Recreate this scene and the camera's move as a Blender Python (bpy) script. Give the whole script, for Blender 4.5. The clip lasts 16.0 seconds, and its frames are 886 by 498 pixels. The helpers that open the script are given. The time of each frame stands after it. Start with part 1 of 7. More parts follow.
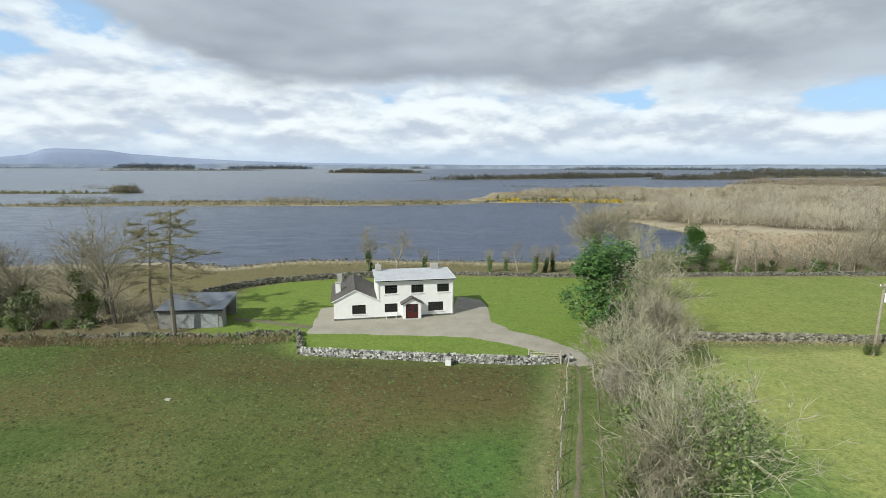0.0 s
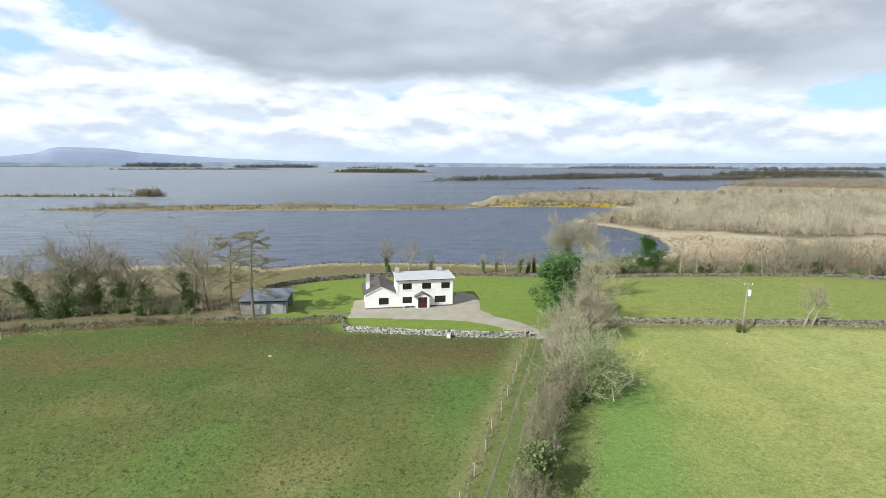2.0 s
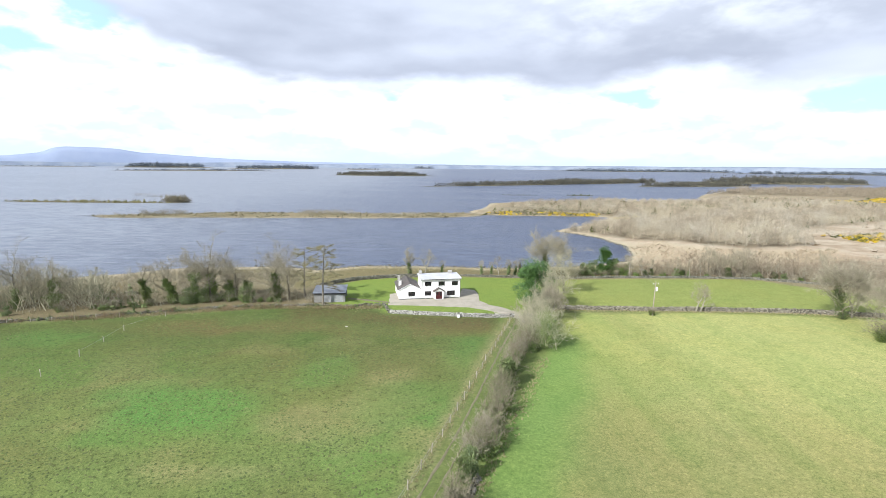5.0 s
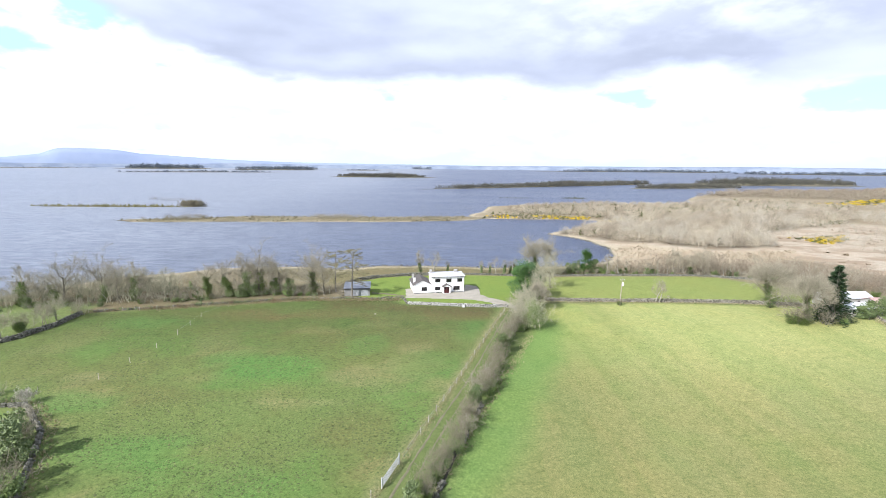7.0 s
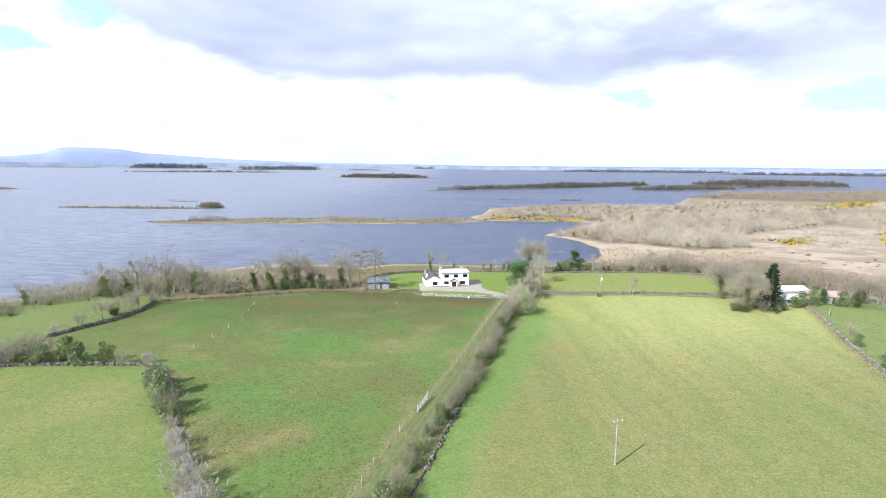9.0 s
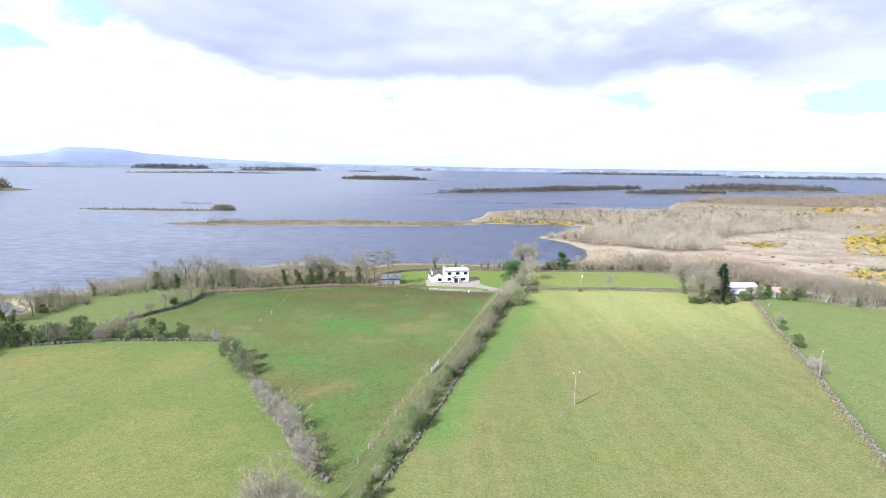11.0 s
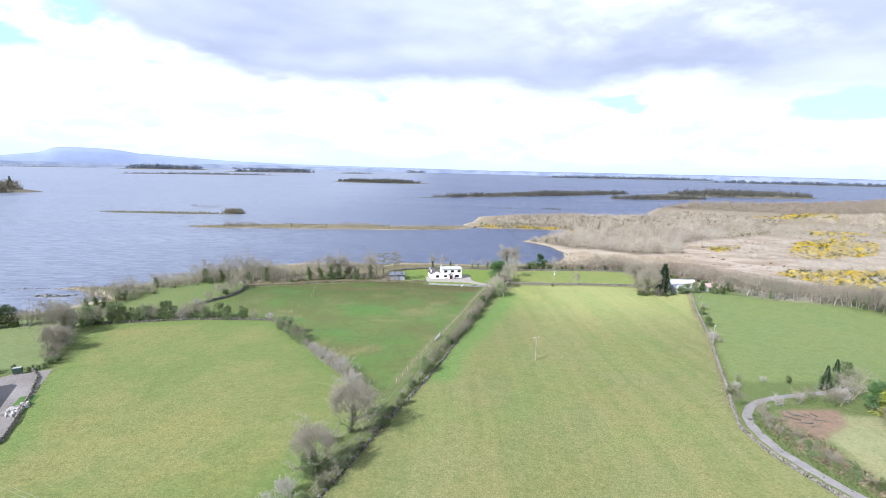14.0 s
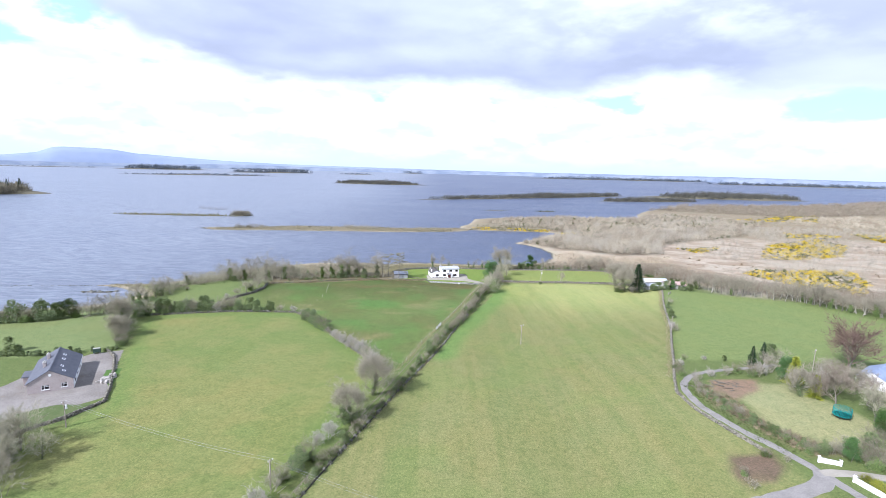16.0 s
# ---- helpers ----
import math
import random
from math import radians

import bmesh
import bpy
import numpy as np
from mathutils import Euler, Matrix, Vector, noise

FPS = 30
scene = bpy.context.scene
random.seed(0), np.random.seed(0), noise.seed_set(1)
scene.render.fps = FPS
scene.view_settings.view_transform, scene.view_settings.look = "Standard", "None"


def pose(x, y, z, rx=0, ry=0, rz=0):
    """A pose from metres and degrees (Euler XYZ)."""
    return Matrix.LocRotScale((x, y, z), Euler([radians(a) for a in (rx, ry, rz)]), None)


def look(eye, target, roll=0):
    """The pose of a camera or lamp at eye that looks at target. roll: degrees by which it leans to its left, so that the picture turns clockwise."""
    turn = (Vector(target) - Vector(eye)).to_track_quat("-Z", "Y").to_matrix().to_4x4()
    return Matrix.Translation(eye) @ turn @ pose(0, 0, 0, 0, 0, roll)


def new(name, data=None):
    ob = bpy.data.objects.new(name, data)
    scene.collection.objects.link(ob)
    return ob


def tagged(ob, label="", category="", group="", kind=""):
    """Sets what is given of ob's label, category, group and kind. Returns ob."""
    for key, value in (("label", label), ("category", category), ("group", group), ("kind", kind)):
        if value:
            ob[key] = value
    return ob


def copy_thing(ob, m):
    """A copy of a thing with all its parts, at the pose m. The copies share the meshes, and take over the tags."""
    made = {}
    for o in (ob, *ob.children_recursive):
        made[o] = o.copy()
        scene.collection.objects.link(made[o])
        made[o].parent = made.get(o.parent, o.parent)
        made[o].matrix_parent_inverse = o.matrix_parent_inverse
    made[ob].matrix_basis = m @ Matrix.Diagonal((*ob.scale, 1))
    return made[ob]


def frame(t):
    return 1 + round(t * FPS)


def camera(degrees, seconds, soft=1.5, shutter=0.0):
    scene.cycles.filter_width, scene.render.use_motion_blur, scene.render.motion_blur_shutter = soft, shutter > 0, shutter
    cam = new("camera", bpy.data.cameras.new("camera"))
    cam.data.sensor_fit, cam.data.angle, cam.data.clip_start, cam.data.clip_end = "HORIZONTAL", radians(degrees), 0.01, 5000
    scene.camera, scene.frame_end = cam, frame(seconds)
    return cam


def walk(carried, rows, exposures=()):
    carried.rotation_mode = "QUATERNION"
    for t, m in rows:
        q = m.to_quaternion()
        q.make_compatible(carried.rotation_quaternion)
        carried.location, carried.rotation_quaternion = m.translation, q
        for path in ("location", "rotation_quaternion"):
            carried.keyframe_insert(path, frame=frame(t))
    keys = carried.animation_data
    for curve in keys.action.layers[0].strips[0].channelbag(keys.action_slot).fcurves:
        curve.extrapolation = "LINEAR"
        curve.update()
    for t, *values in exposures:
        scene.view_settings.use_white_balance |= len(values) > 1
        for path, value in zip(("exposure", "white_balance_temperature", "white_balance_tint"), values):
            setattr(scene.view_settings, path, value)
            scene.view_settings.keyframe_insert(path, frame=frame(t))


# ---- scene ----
cam = camera(82.3, 16.0, 0.75)
# seconds, x, y, z, pitch, roll, yaw
PATH = [
    (0.0, 0.0, 0.0, 20.45, -9.27, 0.24, 0.0),
    (0.5, 0.31, -5.84, 21.88, -9.32, 0.22, 0.25),
    (1.0, 0.44, -11.79, 23.32, -9.36, 0.18, 0.37),
    (1.5, 0.42, -17.85, 24.78, -9.47, 0.21, 0.46),
    (2.0, 0.26, -24.03, 26.25, -9.52, 0.24, 0.45),
    (2.5, -0.02, -30.31, 27.72, -9.51, 0.27, 0.41),
    (3.0, -0.41, -36.7, 29.19, -9.52, 0.37, 0.37),
    (3.5, -0.87, -43.18, 30.65, -9.44, 0.45, 0.4),
    (4.0, -1.41, -49.76, 32.1, -9.46, 0.53, 0.38),
    (6.5, -4.68, -83.91, 39.13, -9.42, 0.61, 0.07),
    (7.0, -5.38, -90.96, 40.48, -9.45, 0.56, 0.03),
    (7.5, -6.07, -98.08, 41.8, -9.48, 0.57, 0.11),
    (8.0, -6.75, -105.25, 43.11, -9.49, 0.64, 0.13),
    (8.5, -7.42, -112.47, 44.4, -9.52, 0.59, 0.15),
    (9.0, -8.07, -119.73, 45.67, -9.53, 0.65, 0.13),
    (11.5, -10.93, -156.54, 51.86, -9.4, 1.04, -0.11),
    (12.0, -11.43, -163.95, 53.09, -9.37, 1.14, -0.07),
    (12.5, -11.91, -171.37, 54.33, -9.28, 1.2, -0.06),
    (13.0, -12.38, -178.78, 55.58, -9.26, 1.33, -0.32),
    (13.5, -12.85, -186.18, 56.85, -9.24, 1.39, -0.91),
    (14.0, -13.32, -193.56, 58.15, -9.22, 1.42, -1.0),
    (14.5, -13.79, -200.91, 59.48, -9.18, 1.48, -1.26),
    (15.0, -14.28, -208.23, 60.85, -9.15, 1.53, -1.35),
    (15.5, -14.81, -215.51, 62.27, -9.16, 1.57, -1.38),
    (16.0, -15.37, -222.74, 63.76, -9.2, 1.58, -1.39),
]
EXPOSURES = [(0.0, 0.21, 6150, 3), (1.0, 0.34, 6150, 4), (2.5, 0.56, 6150, 6), (4.0, 0.75, 6080, 8.5), (6.5, 0.96, 5850, 13), (9.0, 1.00, 5720, 15), (12.0, 0.97, 5600, 17), (16.0, 0.92, 5430, 17.5)]
walk(cam, [(t, pose(x, y, z, 90 + p, 0, w) @ pose(0, 0, 0, 0, 0, r)) for t, x, y, z, p, r, w in PATH], EXPOSURES)

# ---------------------------------------------------------------- light
SUN_AZ, SUN_EL = radians(228.0), radians(38.0)
sun = new("sun", bpy.data.lights.new("sun", "SUN"))
sun.data.energy, sun.data.angle, sun.data.color = 4.3, radians(0.6), (1.0, 0.94, 0.84)
sun.matrix_world = look((0, 0, 200), (math.sin(SUN_AZ) * -100, math.cos(SUN_AZ) * -100, 200 - 100 * math.tan(SUN_EL)))


class Nodes:
    """Short hand for building node trees."""

    def __init__(self, tree):
        self.t = tree
        tree.nodes.clear()

    def n(self, kind, ins=None, **props):
        node = self.t.nodes.new(kind)
        for k, v in props.items():
            if k == "data_type":
                node.data_type = v
            elif k == "operation":
                node.operation = v
            elif k == "blend_type":
                node.blend_type = v
            elif k == "attribute_name":
                node.attribute_name = v
        for k, v in (ins or {}).items():
            self.put(node.inputs[k], v)
        return node

    def put(self, sock, v):
        if isinstance(v, bpy.types.NodeSocket):
            self.t.links.new(v, sock)
        else:
            sock.default_value = v

    def math(self, op, a, b=0.0, c=0.0):
        m = self.n("ShaderNodeMath", operation=op)
        for i, v in enumerate((a, b, c)):
            self.put(m.inputs[i], v)
        return m.outputs[0]

    def step(self, v, a, b, lo=0.0, hi=1.0):
        m = self.n("ShaderNodeMapRange", {0: v, 1: a, 2: b, 3: lo, 4: hi})
        m.interpolation_type = "SMOOTHSTEP"
        return m.outputs[0]

    def mix(self, f, a, b, how="MIX"):
        m = self.n("ShaderNodeMix", data_type="RGBA", blend_type=how)
        self.put(m.inputs[0], f), self.put(m.inputs[6], a), self.put(m.inputs[7], b)
        return m.outputs[2]

    def noise(self, vec, scale, detail=4.0, rough=0.55, dist=0.0):
        m = self.n("ShaderNodeTexNoise", {"Scale": scale, "Detail": detail, "Roughness": rough, "Distortion": dist})
        self.put(m.inputs["Vector"], vec)
        return m.outputs["Fac"]

    def scaled(self, vec, xyz, shift=(0, 0, 0)):
        m = self.n("ShaderNodeMapping", {"Vector": vec, "Scale": xyz, "Location": shift})
        return m.outputs[0]


def c3(r, g, b):
    return [r, g, b, 1.0]


# sky: clear blue behind broken cloud, a large grey bank above, bright cumulus low down
world = bpy.data.worlds.new("sky")
scene.world = world
world.use_nodes = True
W = Nodes(world.node_tree)
sky = W.n("ShaderNodeTexSky")
sky.sky_type, sky.sun_disc, sky.sun_elevation, sky.sun_rotation = "NISHITA", False, SUN_EL, SUN_AZ
way = W.n("ShaderNodeTexCoord").outputs["Generated"]
sep = W.n("ShaderNodeSeparateXYZ", {0: way})
el, az = sep.outputs[2], W.math("ARCTAN2", sep.outputs[0], sep.outputs[1])
def cloud(lift):
    a = W.noise(W.scaled(way, (3.2, 3.2, 9.0), (1.3, 0.4, 0.2 + lift)), 1.7, 4, 0.48, 0.15)
    b = W.noise(W.scaled(way, (8, 8, 19), (4.3, 2.4, 0.7 + 2 * lift)), 1.8, 6, 0.56, 0.2)
    return W.math("ADD", W.math("MULTIPLY", a, 0.72), W.math("MULTIPLY", b, 0.28))


body = cloud(0.0)
lit = W.step(W.math("SUBTRACT", body, cloud(0.15)), -0.10, 0.09)
wide = W.noise(W.scaled(way, (1.5, 1.5, 6.5), (7.1, 3.2, 2.2)), 1.1, 3, 0.5, 0.2)
# clear lanes: one low in the north-east, one high in the north-west
lane_east = W.math("MULTIPLY", W.step(az, 0.02, 0.22), W.math("MULTIPLY", W.step(el, 0.070, 0.105), W.step(el, 0.165, 0.125)))
lane_west = W.math("MULTIPLY", W.step(az, -0.42, -0.60), W.math("MULTIPLY", W.step(el, 0.135, 0.175), W.step(el, 0.30, 0.22)))
thick = W.math("ADD", body, W.math("SUBTRACT", 0.085, W.math("ADD", W.math("MULTIPLY", lane_east, 0.165), W.math("MULTIPLY", lane_west, 0.16))))
cover = W.step(thick, 0.37, 0.46)
white = W.mix(lit, c3(0.52, 0.55, 0.63), c3(0.83, 0.84, 0.855))
white = W.mix(W.step(thick, 0.44, 0.58, 0.30, 0.0), white, c3(0.62, 0.68, 0.78))
white = W.mix(W.step(el, -0.005, 0.055), c3(0.50, 0.575, 0.70), white)
# the grey bank hangs lower ahead than on the west side
reach = W.step(az, -0.70, -0.34, 0.255, 0.137)
edge = W.math("SUBTRACT", el, reach)
edge = W.math("ADD", edge, W.math("MULTIPLY", W.math("SUBTRACT", wide, 0.5), 0.09))
edge = W.math("ADD", edge, W.math("MULTIPLY", W.math("SUBTRACT", body, 0.5), 0.16))
bank = W.step(edge, -0.022, 0.028)
lump = W.math("ADD", W.math("MULTIPLY", wide, 0.72), W.math("MULTIPLY", body, 0.28))
grey = W.mix(W.step(lump, 0.36, 0.66), c3(0.315, 0.335, 0.385), c3(0.50, 0.525, 0.58))
# thinner and brighter higher up in the north-east
thin = W.math("MULTIPLY", W.step(az, 0.0, 0.30), W.step(el, 0.17, 0.27))
grey = W.mix(W.math("MULTIPLY", thin, W.step(body, 0.40, 0.62, 0.2, 0.9)), grey, c3(0.68, 0.70, 0.72))
blue = W.n("ShaderNodeMix", {0: 1.0}, data_type="RGBA", blend_type="MULTIPLY")
W.put(blue.inputs[6], sky.outputs[0]), W.put(blue.inputs[7], c3(0.10, 0.10, 0.10))
clear = W.mix(0.75, blue.outputs[2], c3(0.42, 0.60, 0.86))
look_up = W.mix(cover, clear, white)
grey = W.mix(W.step(el, 0.30, 0.75), grey, W.mix(1.0, grey, c3(0.72, 0.73, 0.75), "MULTIPLY"))
look_up = W.mix(bank, look_up, grey)
back = W.n("ShaderNodeBackground", {0: look_up, 1: 1.0})
W.n("ShaderNodeOutputWorld", {0: back.outputs[0]})


# ---------------------------------------------------------------- materials
def surface(name, build, rough=0.9, metal=0.0, spec=0.3):
    """A material; build(N, position) returns colour, and if it likes height for a bump with its distance."""
    m = bpy.data.materials.new(name)
    m.use_nodes = True
    N = Nodes(m.node_tree)
    pos = N.n("ShaderNodeNewGeometry").outputs["Position"]
    made = build(N, pos)
    made = made if isinstance(made, tuple) else (made,)
    bsdf = N.n("ShaderNodeBsdfPrincipled", {"Base Color": made[0], "Roughness": rough, "Metallic": metal, "Specular IOR Level": spec})
    if len(made) > 1:
        b = N.n("ShaderNodeBump", {"Height": made[1], "Strength": made[3] if len(made) > 3 else 0.6, "Distance": made[2]})
        N.put(bsdf.inputs["Normal"], b.outputs[0])
    N.n("ShaderNodeOutputMaterial", {0: bsdf.outputs[0]})
    return m


def mottled(name, a, b, scale=1.0, rough=0.9, fine=8.0, bump=0.01, spec=0.3, metal=0.0, dirt=None):
    """Two colours mixed by noise at two scales, with a fine relief."""

    def build(N, pos):
        big, small = N.noise(pos, scale, 3), N.noise(pos, scale * fine, 4)
        col = N.mix(N.step(big, 0.3, 0.7), c3(*a), c3(*b))
        col = N.mix(0.35, col, N.mix(N.step(small, 0.25, 0.75), c3(*[v * 0.55 for v in a]), c3(*[min(1, v * 1.35) for v in b])))
        if dirt:
            col = N.mix(N.step(N.noise(pos, scale * 2.7, 5, 0.7), 0.55, 0.8, 0.0, 0.7), col, c3(*dirt))
        return col, small, bump

    return surface(name, build, rough, metal, spec)


def varied(name, a, b, rough=0.85, scale=3.0, spec=0.3):
    """Each loose piece of a mesh, and each object, has its own tone between a and b."""

    def build(N, pos):
        island = N.n("ShaderNodeNewGeometry").outputs["Random Per Island"]
        own = N.n("ShaderNodeObjectInfo").outputs["Random"]
        f = N.math("FRACT", N.math("ADD", island, own))
        col = N.mix(f, c3(*a), c3(*b))
        return N.mix(N.step(N.noise(pos, scale, 3), 0.3, 0.75, 0.0, 0.35), col, c3(*[v * 0.45 for v in a]))

    return surface(name, build, rough, 0.0, spec)


def crowns(name, a, b):
    """Massed bare twigs: tones that differ from crown to crown and a streaky, twiggy grain."""

    def build(N, pos):
        island = N.n("ShaderNodeNewGeometry").outputs["Random Per Island"]
        col = N.mix(N.step(N.math("ADD", N.math("MULTIPLY", N.noise(pos, 0.06, 3), 0.7), N.math("MULTIPLY", island, 0.3)), 0.25, 0.7), c3(*a), c3(*b))
        grain = N.noise(N.scaled(pos, (1.0, 1.0, 0.35)), 3.2, 4, 0.7, 0.6)
        col = N.mix(N.step(grain, 0.5, 0.36, 0.0, 0.75), col, c3(*[v * 0.42 for v in a]))
        col = N.mix(N.step(grain, 0.52, 0.68, 0.0, 0.5), col, c3(*[min(1, v * 1.25) for v in b]))
        return col, grain, 0.25, 0.8

    return surface(name, build, 0.95, 0.0, 0.15)


def ground_look():
    m = bpy.data.materials.new("ground_cover")
    m.use_nodes = True
    N = Nodes(m.node_tree)
    pos = N.n("ShaderNodeNewGeometry").outputs["Position"]
    tone = N.n("ShaderNodeAttribute", attribute_name="cover").outputs["Color"]
    kind = N.n("ShaderNodeSeparateColor", {0: N.n("ShaderNodeAttribute", attribute_name="kind").outputs["Color"]})
    rough_grass, mown, scrub = kind.outputs[0], kind.outputs[1], kind.outputs[2]
    huge, big = N.noise(pos, 0.018, 3, 0.5, 0.4), N.noise(pos, 0.07, 5, 0.6, 0.5)
    mid, small, tiny = N.noise(pos, 0.45, 6, 0.7), N.noise(pos, 2.2, 5, 0.78), N.noise(pos, 7.5, 4, 0.8)
    col = N.mix(N.step(big, 0.35, 0.68, 0.0, 0.26), tone, N.mix(1.0, tone, c3(1.22, 1.04, 0.95), "MULTIPLY"))
    col = N.mix(N.step(mid, 0.42, 0.72, 0.0, 0.5), col, N.mix(1.0, col, c3(0.62, 0.74, 0.62), "MULTIPLY"))
    col = N.mix(N.math("MULTIPLY", N.step(small, 0.5, 0.68), 0.6), col, N.mix(1.0, col, c3(1.6, 1.45, 1.5), "MULTIPLY"))
    col = N.mix(N.math("MULTIPLY", N.step(small, 0.5, 0.34), 0.6), col, N.mix(1.0, col, c3(0.5, 0.55, 0.5), "MULTIPLY"))
    col = N.mix(N.step(tiny, 0.52, 0.66, 0.0, 0.6), col, N.mix(1.0, col, c3(1.7, 1.55, 1.55), "MULTIPLY"))
    col = N.mix(N.step(tiny, 0.48, 0.34, 0.0, 0.85), col, N.mix(1.0, col, c3(0.45, 0.5, 0.45), "MULTIPLY"))
    # worn and rushy patches of the rough pasture
    rush = N.math("MULTIPLY", N.math("MULTIPLY", N.step(N.math("ADD", N.math("MULTIPLY", huge, 0.6), N.math("MULTIPLY", big, 0.4)), 0.43, 0.56), N.step(mid, 0.32, 0.6)), rough_grass)
    col = N.mix(N.math("MULTIPLY", rush, 0.2), col, c3(0.125, 0.105, 0.042))
    lush = N.math("MULTIPLY", N.math("MULTIPLY", N.step(huge, 0.46, 0.3), N.step(big, 0.45, 0.65)), rough_grass)
    col = N.mix(N.math("MULTIPLY", lush, 0.6), col, c3(0.075, 0.165, 0.045))
    fleck = N.noise(pos, 1.4, 4, 0.75, 0.6)
    col = N.mix(N.math("MULTIPLY", N.step(fleck, 0.47, 0.33), N.math("MULTIPLY", rough_grass, 0.8)), col, N.mix(1.0, col, c3(0.42, 0.40, 0.40), "MULTIPLY"))
    straw = N.math("MULTIPLY", N.step(N.noise(pos, 0.9, 5, 0.75, 1.0), 0.58, 0.70), N.step(big, 0.40, 0.58))
    col = N.mix(N.math("MULTIPLY", N.math("MULTIPLY", straw, rough_grass), 0.6), col, c3(0.24, 0.22, 0.11))
    # faint lengthwise swaths of the mown meadow
    run = N.noise(N.scaled(pos, (0.22, 0.012, 0.1)), 1.0, 3, 0.6, 0.3)
    col = N.mix(N.math("MULTIPLY", N.step(run, 0.42, 0.62), N.math("MULTIPLY", mown, 0.45)), col, N.mix(1.0, col, c3(0.72, 0.86, 0.72), "MULTIPLY"))
    # dead bracken, reeds and bog
    bog = N.noise(N.scaled(pos, (0.035, 0.05, 0.1)), 1.0, 6, 0.68, 0.8)
    col = N.mix(N.math("MULTIPLY", scrub, N.step(bog, 0.42, 0.6, 0.0, 0.75)), col, c3(0.235, 0.172, 0.11))
    bump = N.n("ShaderNodeBump", {"Height": N.math("ADD", small, N.math("MULTIPLY", mid, 2.0)), "Strength": N.math("MULTIPLY_ADD", rough_grass, 0.5, 0.2), "Distance": 0.12})
    bsdf = N.n("ShaderNodeBsdfPrincipled", {"Base Color": col, "Roughness": 0.95, "Specular IOR Level": 0.15, "Normal": bump.outputs[0]})
    N.n("ShaderNodeOutputMaterial", {0: bsdf.outputs[0]})
    return m


def water_look():
    m = bpy.data.materials.new("lake_water")
    m.use_nodes = True
    N = Nodes(m.node_tree)
    pos = N.n("ShaderNodeNewGeometry").outputs["Position"]
    chop = N.noise(N.scaled(pos, (0.24, 0.8, 1)), 1.0, 5, 0.68, 0.4)
    swell = N.noise(N.scaled(pos, (0.06, 0.16, 1)), 1.0, 5, 0.7, 0.5)
    streak = N.noise(N.scaled(pos, (0.004, 0.018, 1)), 1.0, 4, 0.6, 0.8)
    h = N.math("ADD", N.math("MULTIPLY", chop, 1.8), N.math("MULTIPLY", swell, 0.45))
    bump = N.n("ShaderNodeBump", {"Height": h, "Strength": 1.0, "Distance": 0.5})
    col = N.mix(N.step(streak, 0.35, 0.7), c3(0.055, 0.076, 0.130), c3(0.092, 0.116, 0.182))
    # paler over the open western side: silt, plus sky sheen put into the colour
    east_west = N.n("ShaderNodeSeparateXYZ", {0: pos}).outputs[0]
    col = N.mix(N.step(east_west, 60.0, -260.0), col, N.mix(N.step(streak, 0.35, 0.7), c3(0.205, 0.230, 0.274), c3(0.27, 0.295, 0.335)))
    # dark faces of the ripples, wave shading put into the colour
    ripple_shade = N.noise(N.scaled(pos, (0.09, 0.30, 1)), 1.0, 4, 0.7, 0.6)
    col = N.mix(N.step(ripple_shade, 0.40, 0.62, 0.9, 0.0), col, N.mix(1.0, col, c3(0.54, 0.57, 0.62), "MULTIPLY"))
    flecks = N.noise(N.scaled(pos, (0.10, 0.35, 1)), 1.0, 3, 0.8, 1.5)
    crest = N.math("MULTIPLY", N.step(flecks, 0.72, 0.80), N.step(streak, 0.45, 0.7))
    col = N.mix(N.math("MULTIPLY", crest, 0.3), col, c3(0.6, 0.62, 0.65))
    bsdf = N.n("ShaderNodeBsdfPrincipled", {"Base Color": col, "Roughness": N.step(streak, 0.35, 0.65, 0.30, 0.38), "IOR": 1.33, "Specular IOR Level": 0.5, "Normal": bump.outputs[0]})
    N.n("ShaderNodeOutputMaterial", {0: bsdf.outputs[0]})
    return m


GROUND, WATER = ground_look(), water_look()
RENDER_WHITE = mottled("white_render", (0.80, 0.79, 0.76), (0.84, 0.83, 0.80), 0.8, 0.85, 14, 0.004, dirt=(0.66, 0.65, 0.60))
PAINT_WHITE = mottled("white_paint", (0.78, 0.78, 0.77), (0.82, 0.82, 0.81), 2.0, 0.5)
PLINTH = mottled("grey_plinth", (0.10, 0.10, 0.10), (0.15, 0.15, 0.14), 1.5)
SLATE = mottled("dark_slate", (0.070, 0.062, 0.057), (0.115, 0.103, 0.094), 1.2, 0.7, 9, 0.01, dirt=(0.15, 0.14, 0.10))
FELT = mottled("pale_roof_felt", (0.40, 0.41, 0.44), (0.50, 0.51, 0.54), 0.6, 0.55, 9, 0.004, dirt=(0.30, 0.31, 0.33))
DARKWOOD = mottled("dark_brown_frame", (0.028, 0.020, 0.016), (0.045, 0.030, 0.022), 3.0, 0.5)
DOORRED = mottled("red_brown_door", (0.060, 0.014, 0.014), (0.085, 0.022, 0.020), 3.0, 0.45)
GLASS = surface("window_glass", lambda N, p: c3(0.012, 0.014, 0.017), 0.06, 0.0, 0.6)
CHIM = mottled("grey_render", (0.32, 0.31, 0.29), (0.42, 0.41, 0.38), 2.0)
GUTTER = mottled("black_gutter", (0.022, 0.022, 0.024), (0.035, 0.035, 0.038), 2.0, 0.45)
STONE = varied("dry_stone", (0.07, 0.068, 0.058), (0.58, 0.57, 0.53), 0.9, 5.0)
